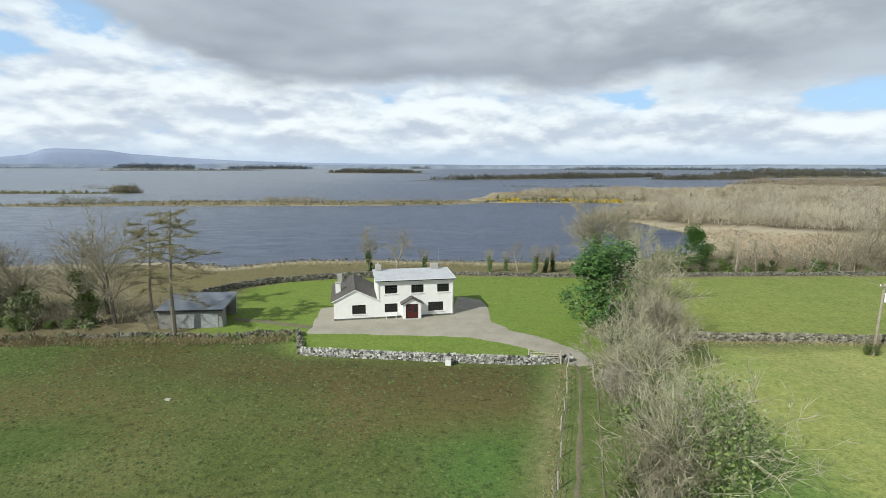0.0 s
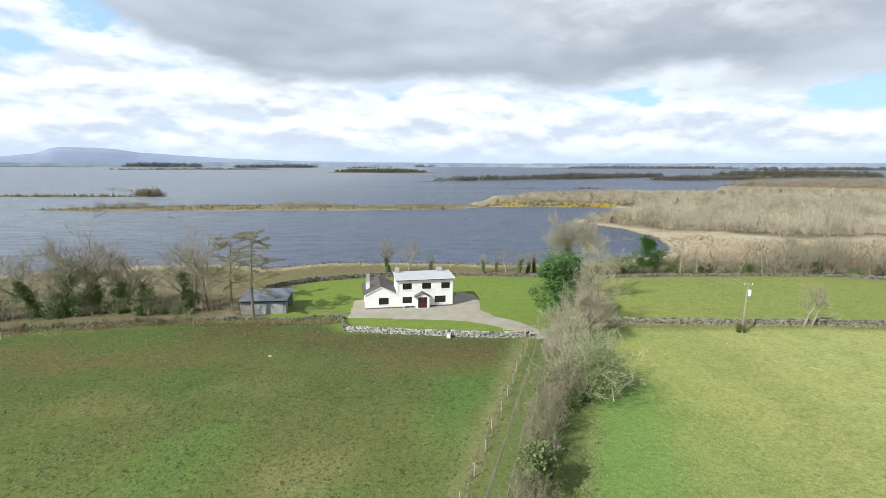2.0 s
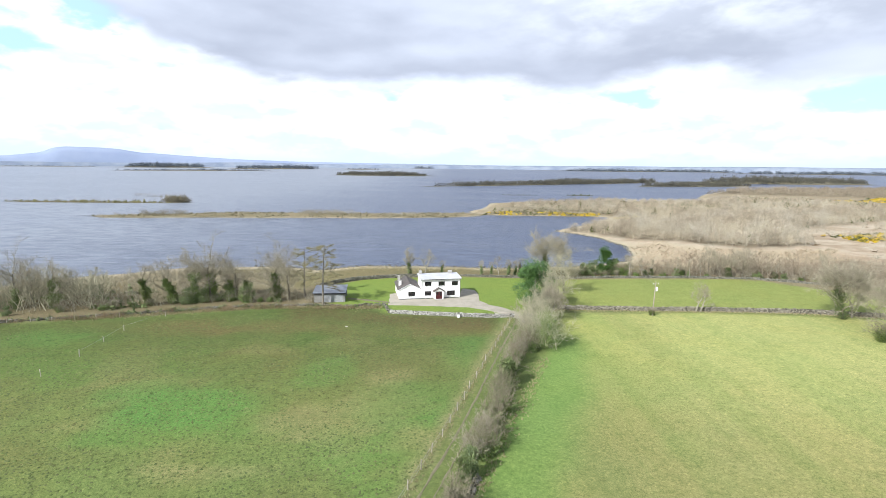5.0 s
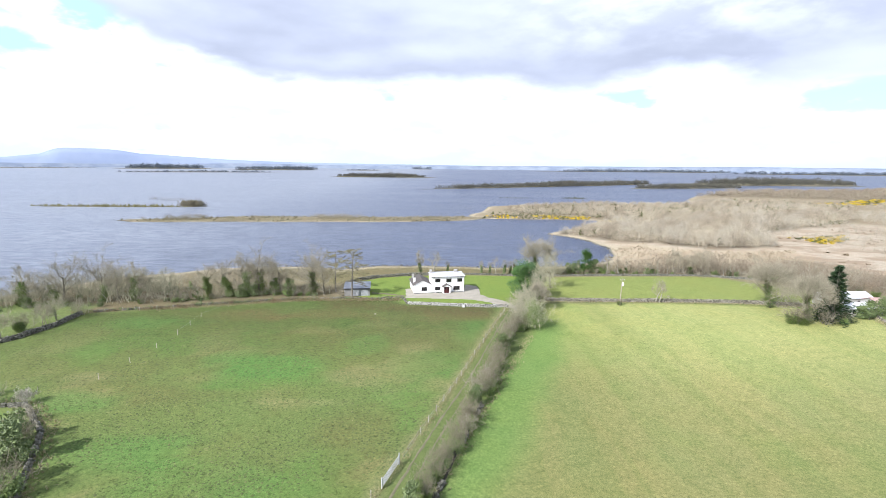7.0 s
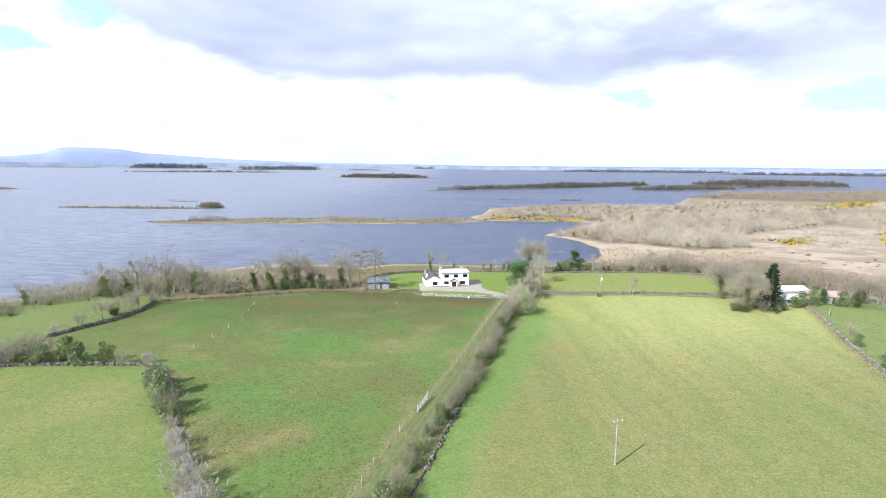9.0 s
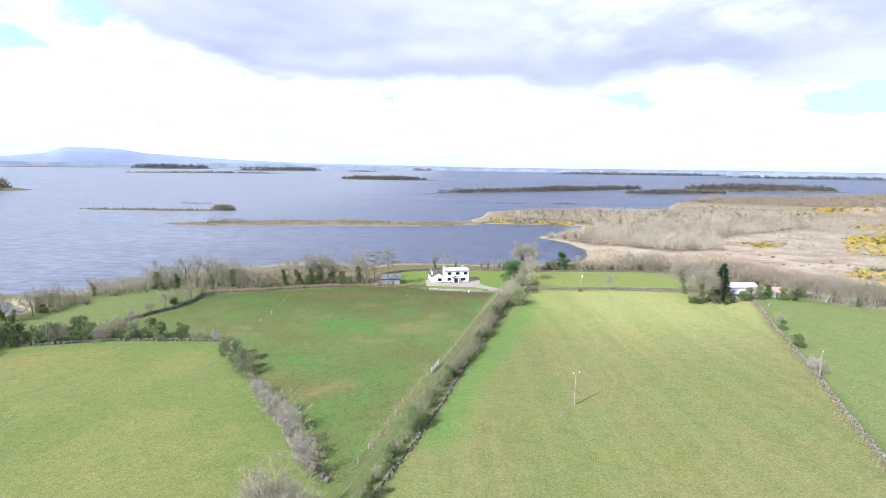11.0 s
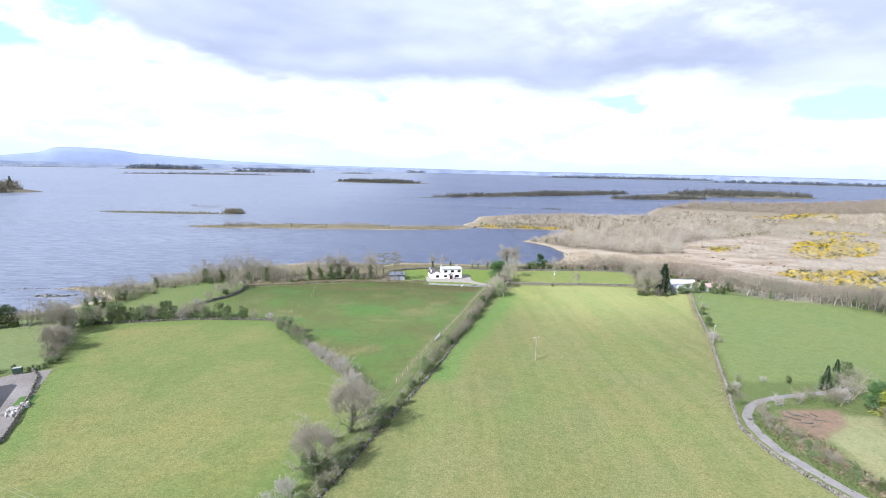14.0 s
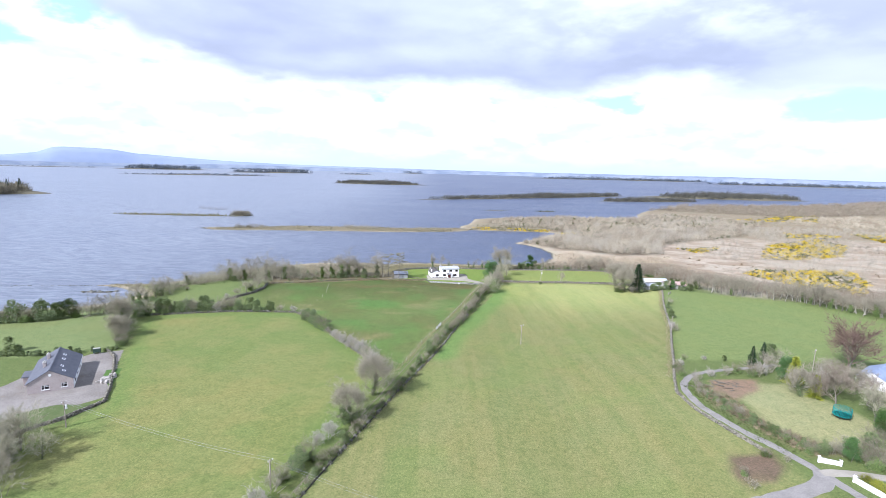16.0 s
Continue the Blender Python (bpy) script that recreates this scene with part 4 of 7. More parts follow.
def stone_wall(name, line, high, label, material, size=0.36, seed=1, single=0, tumble=0.2, gaps=0.0):
    """A dry stone wall: an earth core coloured dark for the shade between stones, with rough stones stacked on both
    faces and on the top.
    """
    rnd = random.Random(seed)
    w = thing(name, pose(0, 0, 0), label, "wall", kind="structure")
    vs, fs, made = [], [], 0
    core_v, core_f = [], []
    for i, (x, y, a) in enumerate(along(line, 1.0)):
        z, c, s = at(x, y), math.cos(a), math.sin(a)
        hh = high * (0.3 if gaps else 0.72)
        for dx, dz in ((-0.22, -0.2), (0.22, -0.2), (0.12, hh), (-0.12, hh)):
            core_v.append((x - s * dx, y + c * dx, z + dz))
        if i:
            b = 4 * i
            for k in range(4):
                core_f.append((b - 4 + k, b - 4 + (k + 1) % 4, b + (k + 1) % 4, b + k))
    raw("core", core_v, core_f, GAP_SHADE, w)
    shared = []
    for x, y, a in along(line, size * 0.86):
        if rnd.random() < gaps:
            continue
        ground, c, s = at(x, y), math.cos(a), math.sin(a)
        rows = max(1, round(high / (size * 0.72)))
        local = high * (1 + tumble * (rough_noise(np.array([x]), np.array([y]), 3.0, seed)[0] - 0.5) * 2)
        for r in range(rows + 1):
            for side in ((-1, 1) if r < rows else (0,)):
                k = rnd.randrange(9)
                V, Fc = STONES[k]
                q = size * (0.75 + 0.6 * rnd.random())
                off = side * (0.24 - 0.10 * r / rows) + 0.05 * (rnd.random() - 0.5)
                zz = ground + local * (r + 0.35) / (rows + 0.6) + 0.05 * (rnd.random() - 0.5)
                m = Matrix.Translation((x - s * off + 0.1 * (rnd.random() - 0.5), y + c * off, zz)) @ Euler((1.1 * (rnd.random() - 0.5), 1.1 * (rnd.random() - 0.5), a + 1.2 * (rnd.random() - 0.5))).to_matrix().to_4x4() @ Matrix.Diagonal((q * 1.25, q * 0.9, q * 0.8, 1))
                if made < single:
                    shared.append((k, m))
                    made += 1
                    continue
                b = len(vs)
                M3, t = np.array(m.to_3x3()), np.array(m.translation)
                vs.extend((V @ M3.T + t).tolist())
                fs.extend([tuple(b + j for j in f) for f in Fc])
    if vs:
        tagged(raw("stones", vs, fs, material, w), kind="stuff")
    return w, shared, material


SINGLES = []
SINGLES.append(stone_wall("stone_wall", [(13.4, 51), (10, 50.3), (6.9, 50.2), (1, 50.8), (-5, 51.6), (-11.3, 52.3), (-15.6, 53)], 0.8, "pale grey dry stone wall in front of the lawn", STONE, 0.30, 2, 300))
SINGLES.append(stone_wall("stone_wall", [(-15.6, 53), (-16.6, 56.5), (-17.6, 60), (-19.8, 59.6), (-25.5, 58.6), (-36, 58.6), (-46, 58.2), (-56, 56), (-68, 51.6), (-84, 46), (-100, 40)], 0.42, "overgrown grey dry stone wall below the trees", STONE_DARK, 0.34, 3, 0, 0.9, 0.3))
stone_wall("stone_wall", [(-38, 78), (-35, 83), (-28.5, 88), (-20.6, 91.2), (-8, 93.5)], 1.0, "dark dry stone wall behind the lawn", STONE_DARK, 0.42, 4)
stone_wall("stone_wall", [(-8, 93.5), (3, 95), (23, 93.6), (28, 92.6), (54, 93), (92, 89.5), (118, 78)], 0.6, "low grey dry stone wall along the lakeshore", STONE_DARK, 0.36, 5, 0, 0.4)
stone_wall("stone_wall", [(25.5, 58.2), (43, 56.6), (62, 54.4), (81, 51.6), (100, 47.5)], 0.95, "grey dry stone wall between two green fields", STONE_MID, 0.36, 6)
stone_wall("stone_wall", [(109, 40), (94, 4.7), (80, -32), (70, -54), (62, -72), (55.5, -86), (51.4, -96), (51.2, -106), (53.5, -117), (56, -126)], 0.6, "tumbled dry stone wall beside the meadow", STONE_MID, 0.32, 7, 0, 0.5, 0.2)
stone_wall("stone_wall", [(-40.4, -147), (-36.6, -134), (-32.6, -121.5), (-26.5, -104), (-23.6, -94.5), (-20.0, -84), (-14.7, -68.5), (-9.6, -51.5), (-7.2, -42), (-3.4, -28), (1.2, -13)], 0.5, "mossy tumbled stone wall along the farm lane", STONE_DARK, 0.40, 8, 0, 0.6, 0.72)
stone_wall("stone_wall", [(-108, 2), (-104, 9.9), (-100, 17), (-98.5, 26), (-100.5, 38)], 1.0, "dark dry stone wall across the pasture", STONE_DARK, 0.42, 9)
stone_wall("stone_wall", [(-27, -80), (-33, -72), (-40, -61), (-51, -43.5), (-63, -23.5), (-72, -15), (-99, -16), (-128, -24)], 0.6, "tumbled mossy stone wall under a hedge", STONE_DARK, 0.42, 10, 0, 0.4, 0.35)
stone_wall("stone_wall", [(-118, -66), (-112, -72), (-106, -82), (-99, -95), (-95.5, -103), (-99, -112), (-108, -122)], 0.7, "dry stone wall round the gravel yard", STONE_MID, 0.32, 11, 0, 0.4, 0.15)


# ---------------------------------------------------------------- plants
class Build:
    """Collects corners and triangles."""

    def __init__(self):
        self.v, self.f = [], []

    def limb(self, pts, r0, r1, sides):
        n, rings = len(pts), []
        for i, p in enumerate(pts):
            d = pts[min(i + 1, n - 1)] - pts[max(i - 1, 0)]
            u = d.orthogonal().normalized()
            w = d.cross(u).normalized()
            r = r0 + (r1 - r0) * i / (n - 1)
            b = len(self.v)
            rings.append(b)
            for k in range(sides):
                a = 2 * math.pi * k / sides
                self.v.append(p + r * (math.cos(a) * u + math.sin(a) * w))
        for a, b in zip(rings, rings[1:]):
            for k in range(sides):
                k2 = (k + 1) % sides
                self.f.append((a + k, a + k2, b + k2))
                self.f.append((a + k, b + k2, b + k))

    def twig(self, p, d, length, width, rnd):
        s = d.orthogonal().normalized()
        s = (s * rnd.uniform(-1, 1) + d.cross(s).normalized() * rnd.uniform(-1, 1)).normalized() * width * 0.5
        b = len(self.v)
        self.v += [p - s, p + s, p + d * length]
        self.f.append((b, b + 1, b + 2))

    def leaf(self, p, size, rnd):
        u = Vector((rnd.gauss(0, 1), rnd.gauss(0, 1), rnd.gauss(0, 1))).normalized()
        w = u.orthogonal().normalized() * size * rnd.uniform(0.5, 0.8)
        u = u * size
        b = len(self.v)
        self.v += [p - u * 0.5, p + w * 0.5, p + u * 0.5, p - w * 0.5]
        self.f.append((b, b + 1, b + 2))
        self.f.append((b, b + 2, b + 3))

    def mesh(self, name, material):
        me = bpy.data.meshes.new(name)
        me.from_pydata([tuple(v) for v in self.v], [], self.f)
        me.materials.append(material)
        return me


def turned(d, angle, spin):
    o = d.orthogonal().normalized()
    o = o * math.cos(spin) + d.cross(o).normalized() * math.sin(spin)
    return (d * math.cos(angle) + o * math.sin(angle)).normalized()


def wander(p, d, length, segs, bend, rnd, lift=0.0):
    pts = [p.copy()]
    for k in range(segs):
        d = (d + Vector((rnd.gauss(0, bend), rnd.gauss(0, bend), rnd.gauss(0, bend) + lift))).normalized()
        pts.append(pts[-1] + d * length / segs)
    return pts, d


def bare_tree_meshes(seed, high, spread, material, fork=0.3, limbs=7, ivy=0.0, twig=0.045, stems=1, leaves=None, density=1.15, haze=500, bark=None):
    """Trunk, crown and ivy of a leafless broad-leaved tree or, with many stems, a shrub."""
    rnd = random.Random(seed)
    trunk, crown, green = Build(), Build(), Build()
    stem = trunk if stems == 1 else crown
    for s in range(stems):
        lean = 0.06 if stems == 1 else 0.38
        d = Vector((rnd.gauss(0, lean), rnd.gauss(0, lean), 1)).normalized()
        foot = Vector((0, 0, -0.3)) if stems == 1 else Vector((rnd.gauss(0, 0.16 * spread), rnd.gauss(0, 0.16 * spread), -0.2))
        tall = high * (0.62 if stems == 1 else rnd.uniform(0.45, 0.75))
        r = high * 0.022 if stems == 1 else high * 0.012
        spine, _ = wander(foot, d, tall, 7, 0.09, rnd, 0.05)
        stem.limb(spine, r, r * 0.35, 6 if stems == 1 else 4)
        count = limbs if stems == 1 else max(3, limbs // 2)
        for k in range(count):
            f = fork + (1 - fork) * (k + 0.5 * rnd.random()) / count
            i = min(int(f * 7), 6)
            p = spine[i].lerp(spine[i + 1], f * 7 - i)
            up = 1.08 - 0.5 * f if stems == 1 else 0.85
            ld = turned(Vector((0, 0, 1)), up * rnd.uniform(0.75, 1.25), rnd.uniform(0, 6.283))
            ll = spread * 0.5 * rnd.uniform(0.75, 1.15) * (1.15 - 0.35 * f) + high * 0.10
            lp, _ = wander(p, ld, ll, 5, 0.16, rnd, 0.045)
            crown.limb(lp, r * 0.40, r * 0.09, 4)
            for b in range(int(6 * density + 0.5)):
                g = rnd.uniform(0.25, 1.0)
                j = min(int(g * 5), 4)
                q = lp[j].lerp(lp[j + 1], g * 5 - j)
                bd = turned((lp[j + 1] - lp[j]).normalized(), rnd.uniform(0.35, 0.95), rnd.uniform(0, 6.283))
                bl = ll * rnd.uniform(0.28, 0.55)
                bp, be = wander(q, bd, bl, 3, 0.2, rnd, 0.10)
                if stems == 1:
                    crown.limb(bp, max(0.014, r * 0.12), 0.010, 3)
                else:
                    for u, w in zip(bp, bp[1:]):
                        crown.twig(u, (w - u).normalized(), (w - u).length * 1.4, 0.05, rnd)
                for c in range(int(7 * density)):
                    h = rnd.uniform(0.2, 1.0)
                    m = min(int(h * 3), 2)
                    t = bp[m].lerp(bp[m + 1], h * 3 - m)
                    td = turned((bp[m + 1] - bp[m]).normalized(), rnd.uniform(0.3, 0.9), rnd.uniform(0, 6.283))
                    td = (td + Vector((0, 0, 0.12))).normalized()
                    tl = bl * rnd.uniform(0.35, 0.7)
                    crown.twig(t, td, tl, twig, rnd)
                    for e in range(int(5 * density)):
                        crown.twig(t + td * tl * rnd.uniform(0.2, 0.9), turned(td, rnd.uniform(0.3, 0.9), rnd.uniform(0, 6.283)), tl * rnd.uniform(0.35, 0.7), twig * 0.75, rnd)
        if ivy:
            for k in range(int((1900 if stems == 1 else 1000) * ivy / stems)):
                f = rnd.random() ** 0.8 * (0.95 if stems == 1 else 0.8)
                i = min(int(f * 7), 6)
                p = spine[i].lerp(spine[i + 1], f * 7 - i)
                w = 0.085 * spread if stems > 1 else (0.16 + 0.017 * high * ivy * (0.5 + math.sin(f * 7 + seed) ** 2)) * (1.1 - 0.5 * f)
                green.leaf(p + Vector((rnd.gauss(0, w), rnd.gauss(0, w), rnd.gauss(0, 0.15))), rnd.uniform(0.17, 0.36), rnd)
    # the outermost spray that closes the crown
    low, mid, rise = (-0.5, 0.6, 0.38) if stems == 1 else (-0.8, 0.5, 0.46)
    for k in range(haze):
        a, f = rnd.uniform(0, 6.283), rnd.uniform(low, 1.0)
        c = math.sqrt(1 - f * f)
        q = (0.80 + 0.13 * math.sin(3 * a + seed) + 0.11 * math.sin(5 * a + 4 * f + 2 * seed)) * math.sqrt(rnd.uniform(0.2, 1.0))
        p = Vector((math.cos(a) * c * spread * 0.5 * q, math.sin(a) * c * spread * 0.5 * q, high * (mid + rise * f * q)))
        d = Vector((math.cos(a) * c + rnd.gauss(0, 0.4), math.sin(a) * c + rnd.gauss(0, 0.4), f * 0.5 + 0.5 + rnd.gauss(0, 0.3))).normalized()
        crown.twig(p, d, rnd.uniform(0.04, 0.085) * high, twig * 0.75, rnd)
    out = [("crown", crown.mesh("crown", material))]
    if stems == 1:
        out.insert(0, ("trunk", trunk.mesh("trunk", bark or BARK)))
    if ivy:
        out.append(("ivy", green.mesh("ivy", leaves or IVY)))
    return out


def leafy_meshes(seed, high, wide, material, lobes=14, leaves=2600, size=0.3, low=0.12):
    """An evergreen tree or bush: stems inside, and leaves thick on uneven lobes."""
    rnd = random.Random(seed)
    trunk, crown = Build(), Build()
    for s in range(1):
        d = Vector((rnd.gauss(0, 0.1), rnd.gauss(0, 0.25), 1)).normalized()
        pts, _ = wander(Vector((rnd.gauss(0, wide * 0.06), rnd.gauss(0, wide * 0.06), -0.2)), d, high * 0.75, 5, 0.1, rnd)
        trunk.limb(pts, high * 0.014, high * 0.004, 5)
    balls = []
    for k in range(lobes):
        f = low + (0.95 - low) * rnd.random()
        reach = wide * 0.5 * math.sin(min(1.0, 0.25 + 1.1 * (1 - f)) * 1.5) * 0.8
        a, rr = rnd.uniform(0, 6.283), reach * rnd.uniform(0.35, 1.0)
        balls.append((Vector((rr * math.cos(a), rr * math.sin(a), high * f)), wide * rnd.uniform(0.12, 0.24)))
    for k in range(leaves):
        c, r = balls[rnd.randrange(lobes)]
        u = Vector((rnd.gauss(0, 1), rnd.gauss(0, 1), rnd.gauss(0, 0.9))).normalized()
        p = c + u * r * rnd.uniform(0.55, 1.12)
        if p.z > 0:
            crown.leaf(p, size * rnd.uniform(0.6, 1.3), rnd)
    return [("trunk", trunk.mesh("trunk", BARK)), ("crown", crown.mesh("crown", material))]


def spruce_meshes(seed, high, wide, material, leaves=2200):
    """A dense conifer of drooping tiers."""
    rnd = random.Random(seed)
    trunk, crown = Build(), Build()
    trunk.limb([Vector((0, 0, -0.2)), Vector((0.1, 0, high * 0.5)), Vector((0, 0, high))], high * 0.018, 0.02, 6)
    for k in range(leaves):
        f = rnd.random() ** 1.25
        a = rnd.uniform(0, 6.283)
        lobe = 0.75 + 0.3 * math.sin(3 * a + 9 * f + seed) + 0.2 * math.sin(f * 60)
        r = wide * 0.5 * (1 - f) ** 0.8 * lobe * rnd.uniform(0.45, 1.05)
        p = Vector((r * math.cos(a), r * math.sin(a), high * (0.06 + 0.94 * f) - 0.25 * r))
        d = Vector((math.cos(a), math.sin(a), rnd.uniform(-0.4, 0.5))).normalized()
        crown.twig(p, d, rnd.uniform(0.35, 0.75), 0.22, rnd)
    return [("trunk", trunk.mesh("trunk", BARK)), ("crown", crown.mesh("crown", material))]


def larch_meshes(seed, high, wide):
    """A tall open conifer: a bare bole with wide level boughs that carry thin sprays."""
    rnd = random.Random(seed)
    trunk, crown, sprays = Build(), Build(), Build()
    spine, _ = wander(Vector((0, 0, -0.3)), Vector((0.02, 0, 1)), high, 10, 0.03, rnd, 0.04)
    trunk.limb(spine, high * 0.019, 0.03, 7)
    for k in range(34):
        f = 0.30 + 0.69 * (k + rnd.random()) / 34
        i = min(int(f * 10), 9)
        p = spine[i].lerp(spine[i + 1], f * 10 - i)
        a = k * 2.4 + rnd.gauss(0, 0.3)
        ll = wide * 0.5 * (0.5 + 0.6 * math.sin(min(f * 1.25, 1.0) * 2.6)) * rnd.uniform(0.55, 1.15)
        if f > 0.9:
            ll *= 0.75
        bp, _ = wander(p, Vector((math.cos(a), math.sin(a), rnd.uniform(-0.15, 0.35))).normalized(), ll, 6, 0.13, rnd, -0.02)
        crown.limb(bp, 0.055, 0.014, 4)
        for b in range(36):
            g = rnd.uniform(0.25, 1.0)
            j = min(int(g * 6), 5)
            q = bp[j].lerp(bp[j + 1], g * 6 - j)
            sd = turned((bp[j + 1] - bp[j]).normalized(), rnd.uniform(0.4, 1.2), rnd.uniform(0, 6.283))
            sd.z *= 0.45
            sl = rnd.uniform(0.4, 1.4)
            crown.twig(q, sd, sl, 0.05, rnd)
            for e in range(10):
                sprays.twig(q + sd * sl * rnd.uniform(0.2, 1.0), Vector((rnd.gauss(0, 1), rnd.gauss(0, 1), rnd.gauss(0.2, 0.5))).normalized(), rnd.uniform(0.2, 0.5), 0.038, rnd)
    return [("trunk", trunk.mesh("trunk", BARK)), ("crown", crown.mesh("crown", TWIG_DARK)), ("needles", sprays.mesh("needles", LARCH))]


class Kind:
    """One plant built once and set out many times."""

    def __init__(self, name, category, label, meshes, group=""):
        self.args, self.meshes, self.first = (name, category, label, group), meshes, None

    def __call__(self, x, y, scale=1.0, tall=1.0, turn=None, label="", sink=0.0):
        name, category, lab, group = self.args
        m = Matrix.Translation((x, y, at(x, y) - sink)) @ Matrix.Rotation(random.uniform(0, 6.283) if turn is None else turn, 4, "Z") @ Matrix.Diagonal((scale, scale, scale * tall, 1))
        if self.first is None:
            ob = new(name)
            for n, me in self.meshes:
                new(n, me).parent = ob
            tagged(ob, lab, category, group)
            self.first = ob
            ob.matrix_basis = m
        else:
            self.first.scale, keep = (1, 1, 1), self.first.scale.copy()
            ob = copy_thing(self.first, m)
            self.first.scale = keep
        return tagged(ob, label)


GREEN_IVY = varied("green_ivy", (0.080, 0.132, 0.030), (0.215, 0.285, 0.080), 0.5, 2.0, 0.4)
ash = [Kind("bare_tree", "tree", "tall leafless ash tree with grey branches beside the lake", bare_tree_meshes(11 + k, 13, 11, TWIG, 0.24, 10, haze=1300), "shore trees") for k in range(3)]
ivied = [Kind("ivied_tree", "tree", "leafless tree with a trunk clad in dark green ivy", bare_tree_meshes(21 + k, 12, 8.5, TWIG, 0.3, 8, 2.4, leaves=GREEN_IVY, haze=800), "shore trees") for k in range(3)]
pale = [Kind("bare_tree", "tree", "pale leafless hedgerow tree with a wide twiggy crown", bare_tree_meshes(31 + k, 10, 9.5, TWIG_PALE, 0.2, 10, 0.35 * k, 0.055, haze=1500), "hedgerow trees") for k in range(3)]
shrub = [Kind("hedge_shrub", "shrub", "leafless tan hedgerow shrub of many stems", bare_tree_meshes(41 + k, 5, 4.6, TWIG, 0.15, 8, 0.0, 0.042, 6, None, 0.62, 1500), "hedge shrubs") for k in range(3)]
thorn = [Kind("thorn_shrub", "shrub", "pale grey leafless blackthorn shrub", bare_tree_meshes(51 + k, 4, 4.2, THORN, 0.12, 8, 0.0, 0.06, 6, None, 0.6, 1900), "hedge shrubs") for k in range(2)]
ivyshrub = [Kind("ivied_shrub", "shrub", "twiggy hedgerow shrub full of dark green ivy", bare_tree_meshes(61 + k, 5.5, 5.0, TWIG_DARK, 0.15, 8, 2.6, 0.042, 5, GREEN_IVY, 0.6, 900), "hedge shrubs") for k in range(3)]
holly = [Kind("evergreen_bush", "bush", "dense dark green evergreen bush", leafy_meshes(71 + k, 5, 5, IVY, 22, 2000, 0.33), "evergreen bushes") for k in range(3)]
laurel = [Kind("evergreen_tree", "tree", "bright green evergreen tree in the hedgerow", leafy_meshes(81 + k, 10, 6.5, LAUREL, 36, 9500, 0.27)) for k in range(1)]
spruce = [Kind("conifer", "tree", "dark green pointed conifer", spruce_meshes(91 + k, 12, 5.5, NEEDLE), "conifers") for k in range(2)]
larch = [Kind("larch", "tree", "tall open larch with level brown boughs", larch_meshes(101 + k, 15, 9)) for k in range(2)]
pollard = [Kind("pollard", "tree", "short pollarded tree stump wrapped in ivy", bare_tree_meshes(111 + k, 5, 1.8, TWIG, 0.55, 6, 0.5, 0.05, 1, None, 0.6), "pollards") for k in range(2)]
slim = [Kind("slim_tree", "tree", "slender leafless tree with a pale trunk", bare_tree_meshes(121 + k, 10, 4.0, TWIG, 0.35, 7, 0.0, 0.045, 1, None, 1.0, 300, varied("pale_bark", (0.25, 0.23, 0.185), (0.37, 0.345, 0.285), 0.9)), "tree belt") for k in range(2)]
golden = Kind("golden_conifer", "tree", "yellow-green golden conifer in a garden", spruce_meshes(131, 6, 3.4, varied("golden_foliage", (0.16, 0.20, 0.02), (0.34, 0.36, 0.04), 0.7)))
russet = Kind("russet_tree", "tree", "round leafless tree with russet twigs", bare_tree_meshes(141, 8, 9, varied("russet_twigs", (0.13, 0.085, 0.068), (0.24, 0.16, 0.125)), 0.15, 11, 0.0, 0.06, haze=3600))


brown = Kind("bare_tree", "tree", "round leafless garden tree with brown twigs", bare_tree_meshes(145, 8, 9, varied("brown_garden_twigs", (0.17, 0.14, 0.105), (0.32, 0.27, 0.205)), 0.15, 11, 0.0, 0.06, haze=3000), "garden trees")
broad = [Kind("broad_tree", "tree", "large spreading leafless tree with a dense crown of twigs", bare_tree_meshes(151 + k, 14, 13, TWIG, 0.16, 13, 1.6, 0.06, 1, None, 1.1, 9000), "large trees") for k in range(2)]


great = Kind("ivied_thicket", "shrub", "great spreading thicket of pale branches over green ivy", bare_tree_meshes(161, 7.5, 9.5, TWIG_PALE, 0.12, 12, 0, 0.04, 9, None, 0.62, 1600)
             + [("ivy", leafy_meshes(162, 6.4, 7.6, GREEN_IVY, 40, 4200, 0.22, 0.08)[1][1])], "lane thickets")


def any_of(kinds):
    return kinds[random.randrange(len(kinds))]


random.seed(5)
# trees near the white house
larch[0](-33.2, 60.3, 1.04, turn=0.4), larch[1](-39.6, 66.8, 0.9, turn=2.0)
ivied[0](-45.8, 63.6, 1.05, label="tall leafless tree with ivy round its forked trunk"), ash[0](-46.5, 68, 1.05)
ash[0](-62.4, 62, 1.12, turn=1.0), ivied[1](-70.6, 60, 1.05), ash[2](-42.6, 63.6, 0.86), ivied[2](-75.5, 57.5, 1.0), ash[1](-66.5, 62.5, 0.8), holly[0](-53, 62.5, 0.95), holly[1](-58, 63, 0.8), ash[2](-57, 66, 0.85), shrub[0](-37, 61.5, 0.5), ivyshrub[1](-47.5, 62, 0.55)
laurel[0](19.4, 58.2, 1.6, 0.74, turn=0.5)
pale[0](30.5, 74, 1.05), broad[0](30, 92.6, 1.05), pale[1](25.2, 66, 0.8)
broad[1](21.6, 49.0, 0.58), pale[0](24.0, 57, 0.9), pale[1](17.2, 45.5, 0.72)
great(16.4, 28.4, 0.95), great(17.6, 34.4, 0.6), ivyshrub[2](13.4, 26.0, 0.8), ivyshrub[1](14.4, 37, 0.9), pale[2](16.8, 39.5, 0.72), thorn[0](14.8, 41, 0.9), shrub[0](15.6, 44, 1.0)
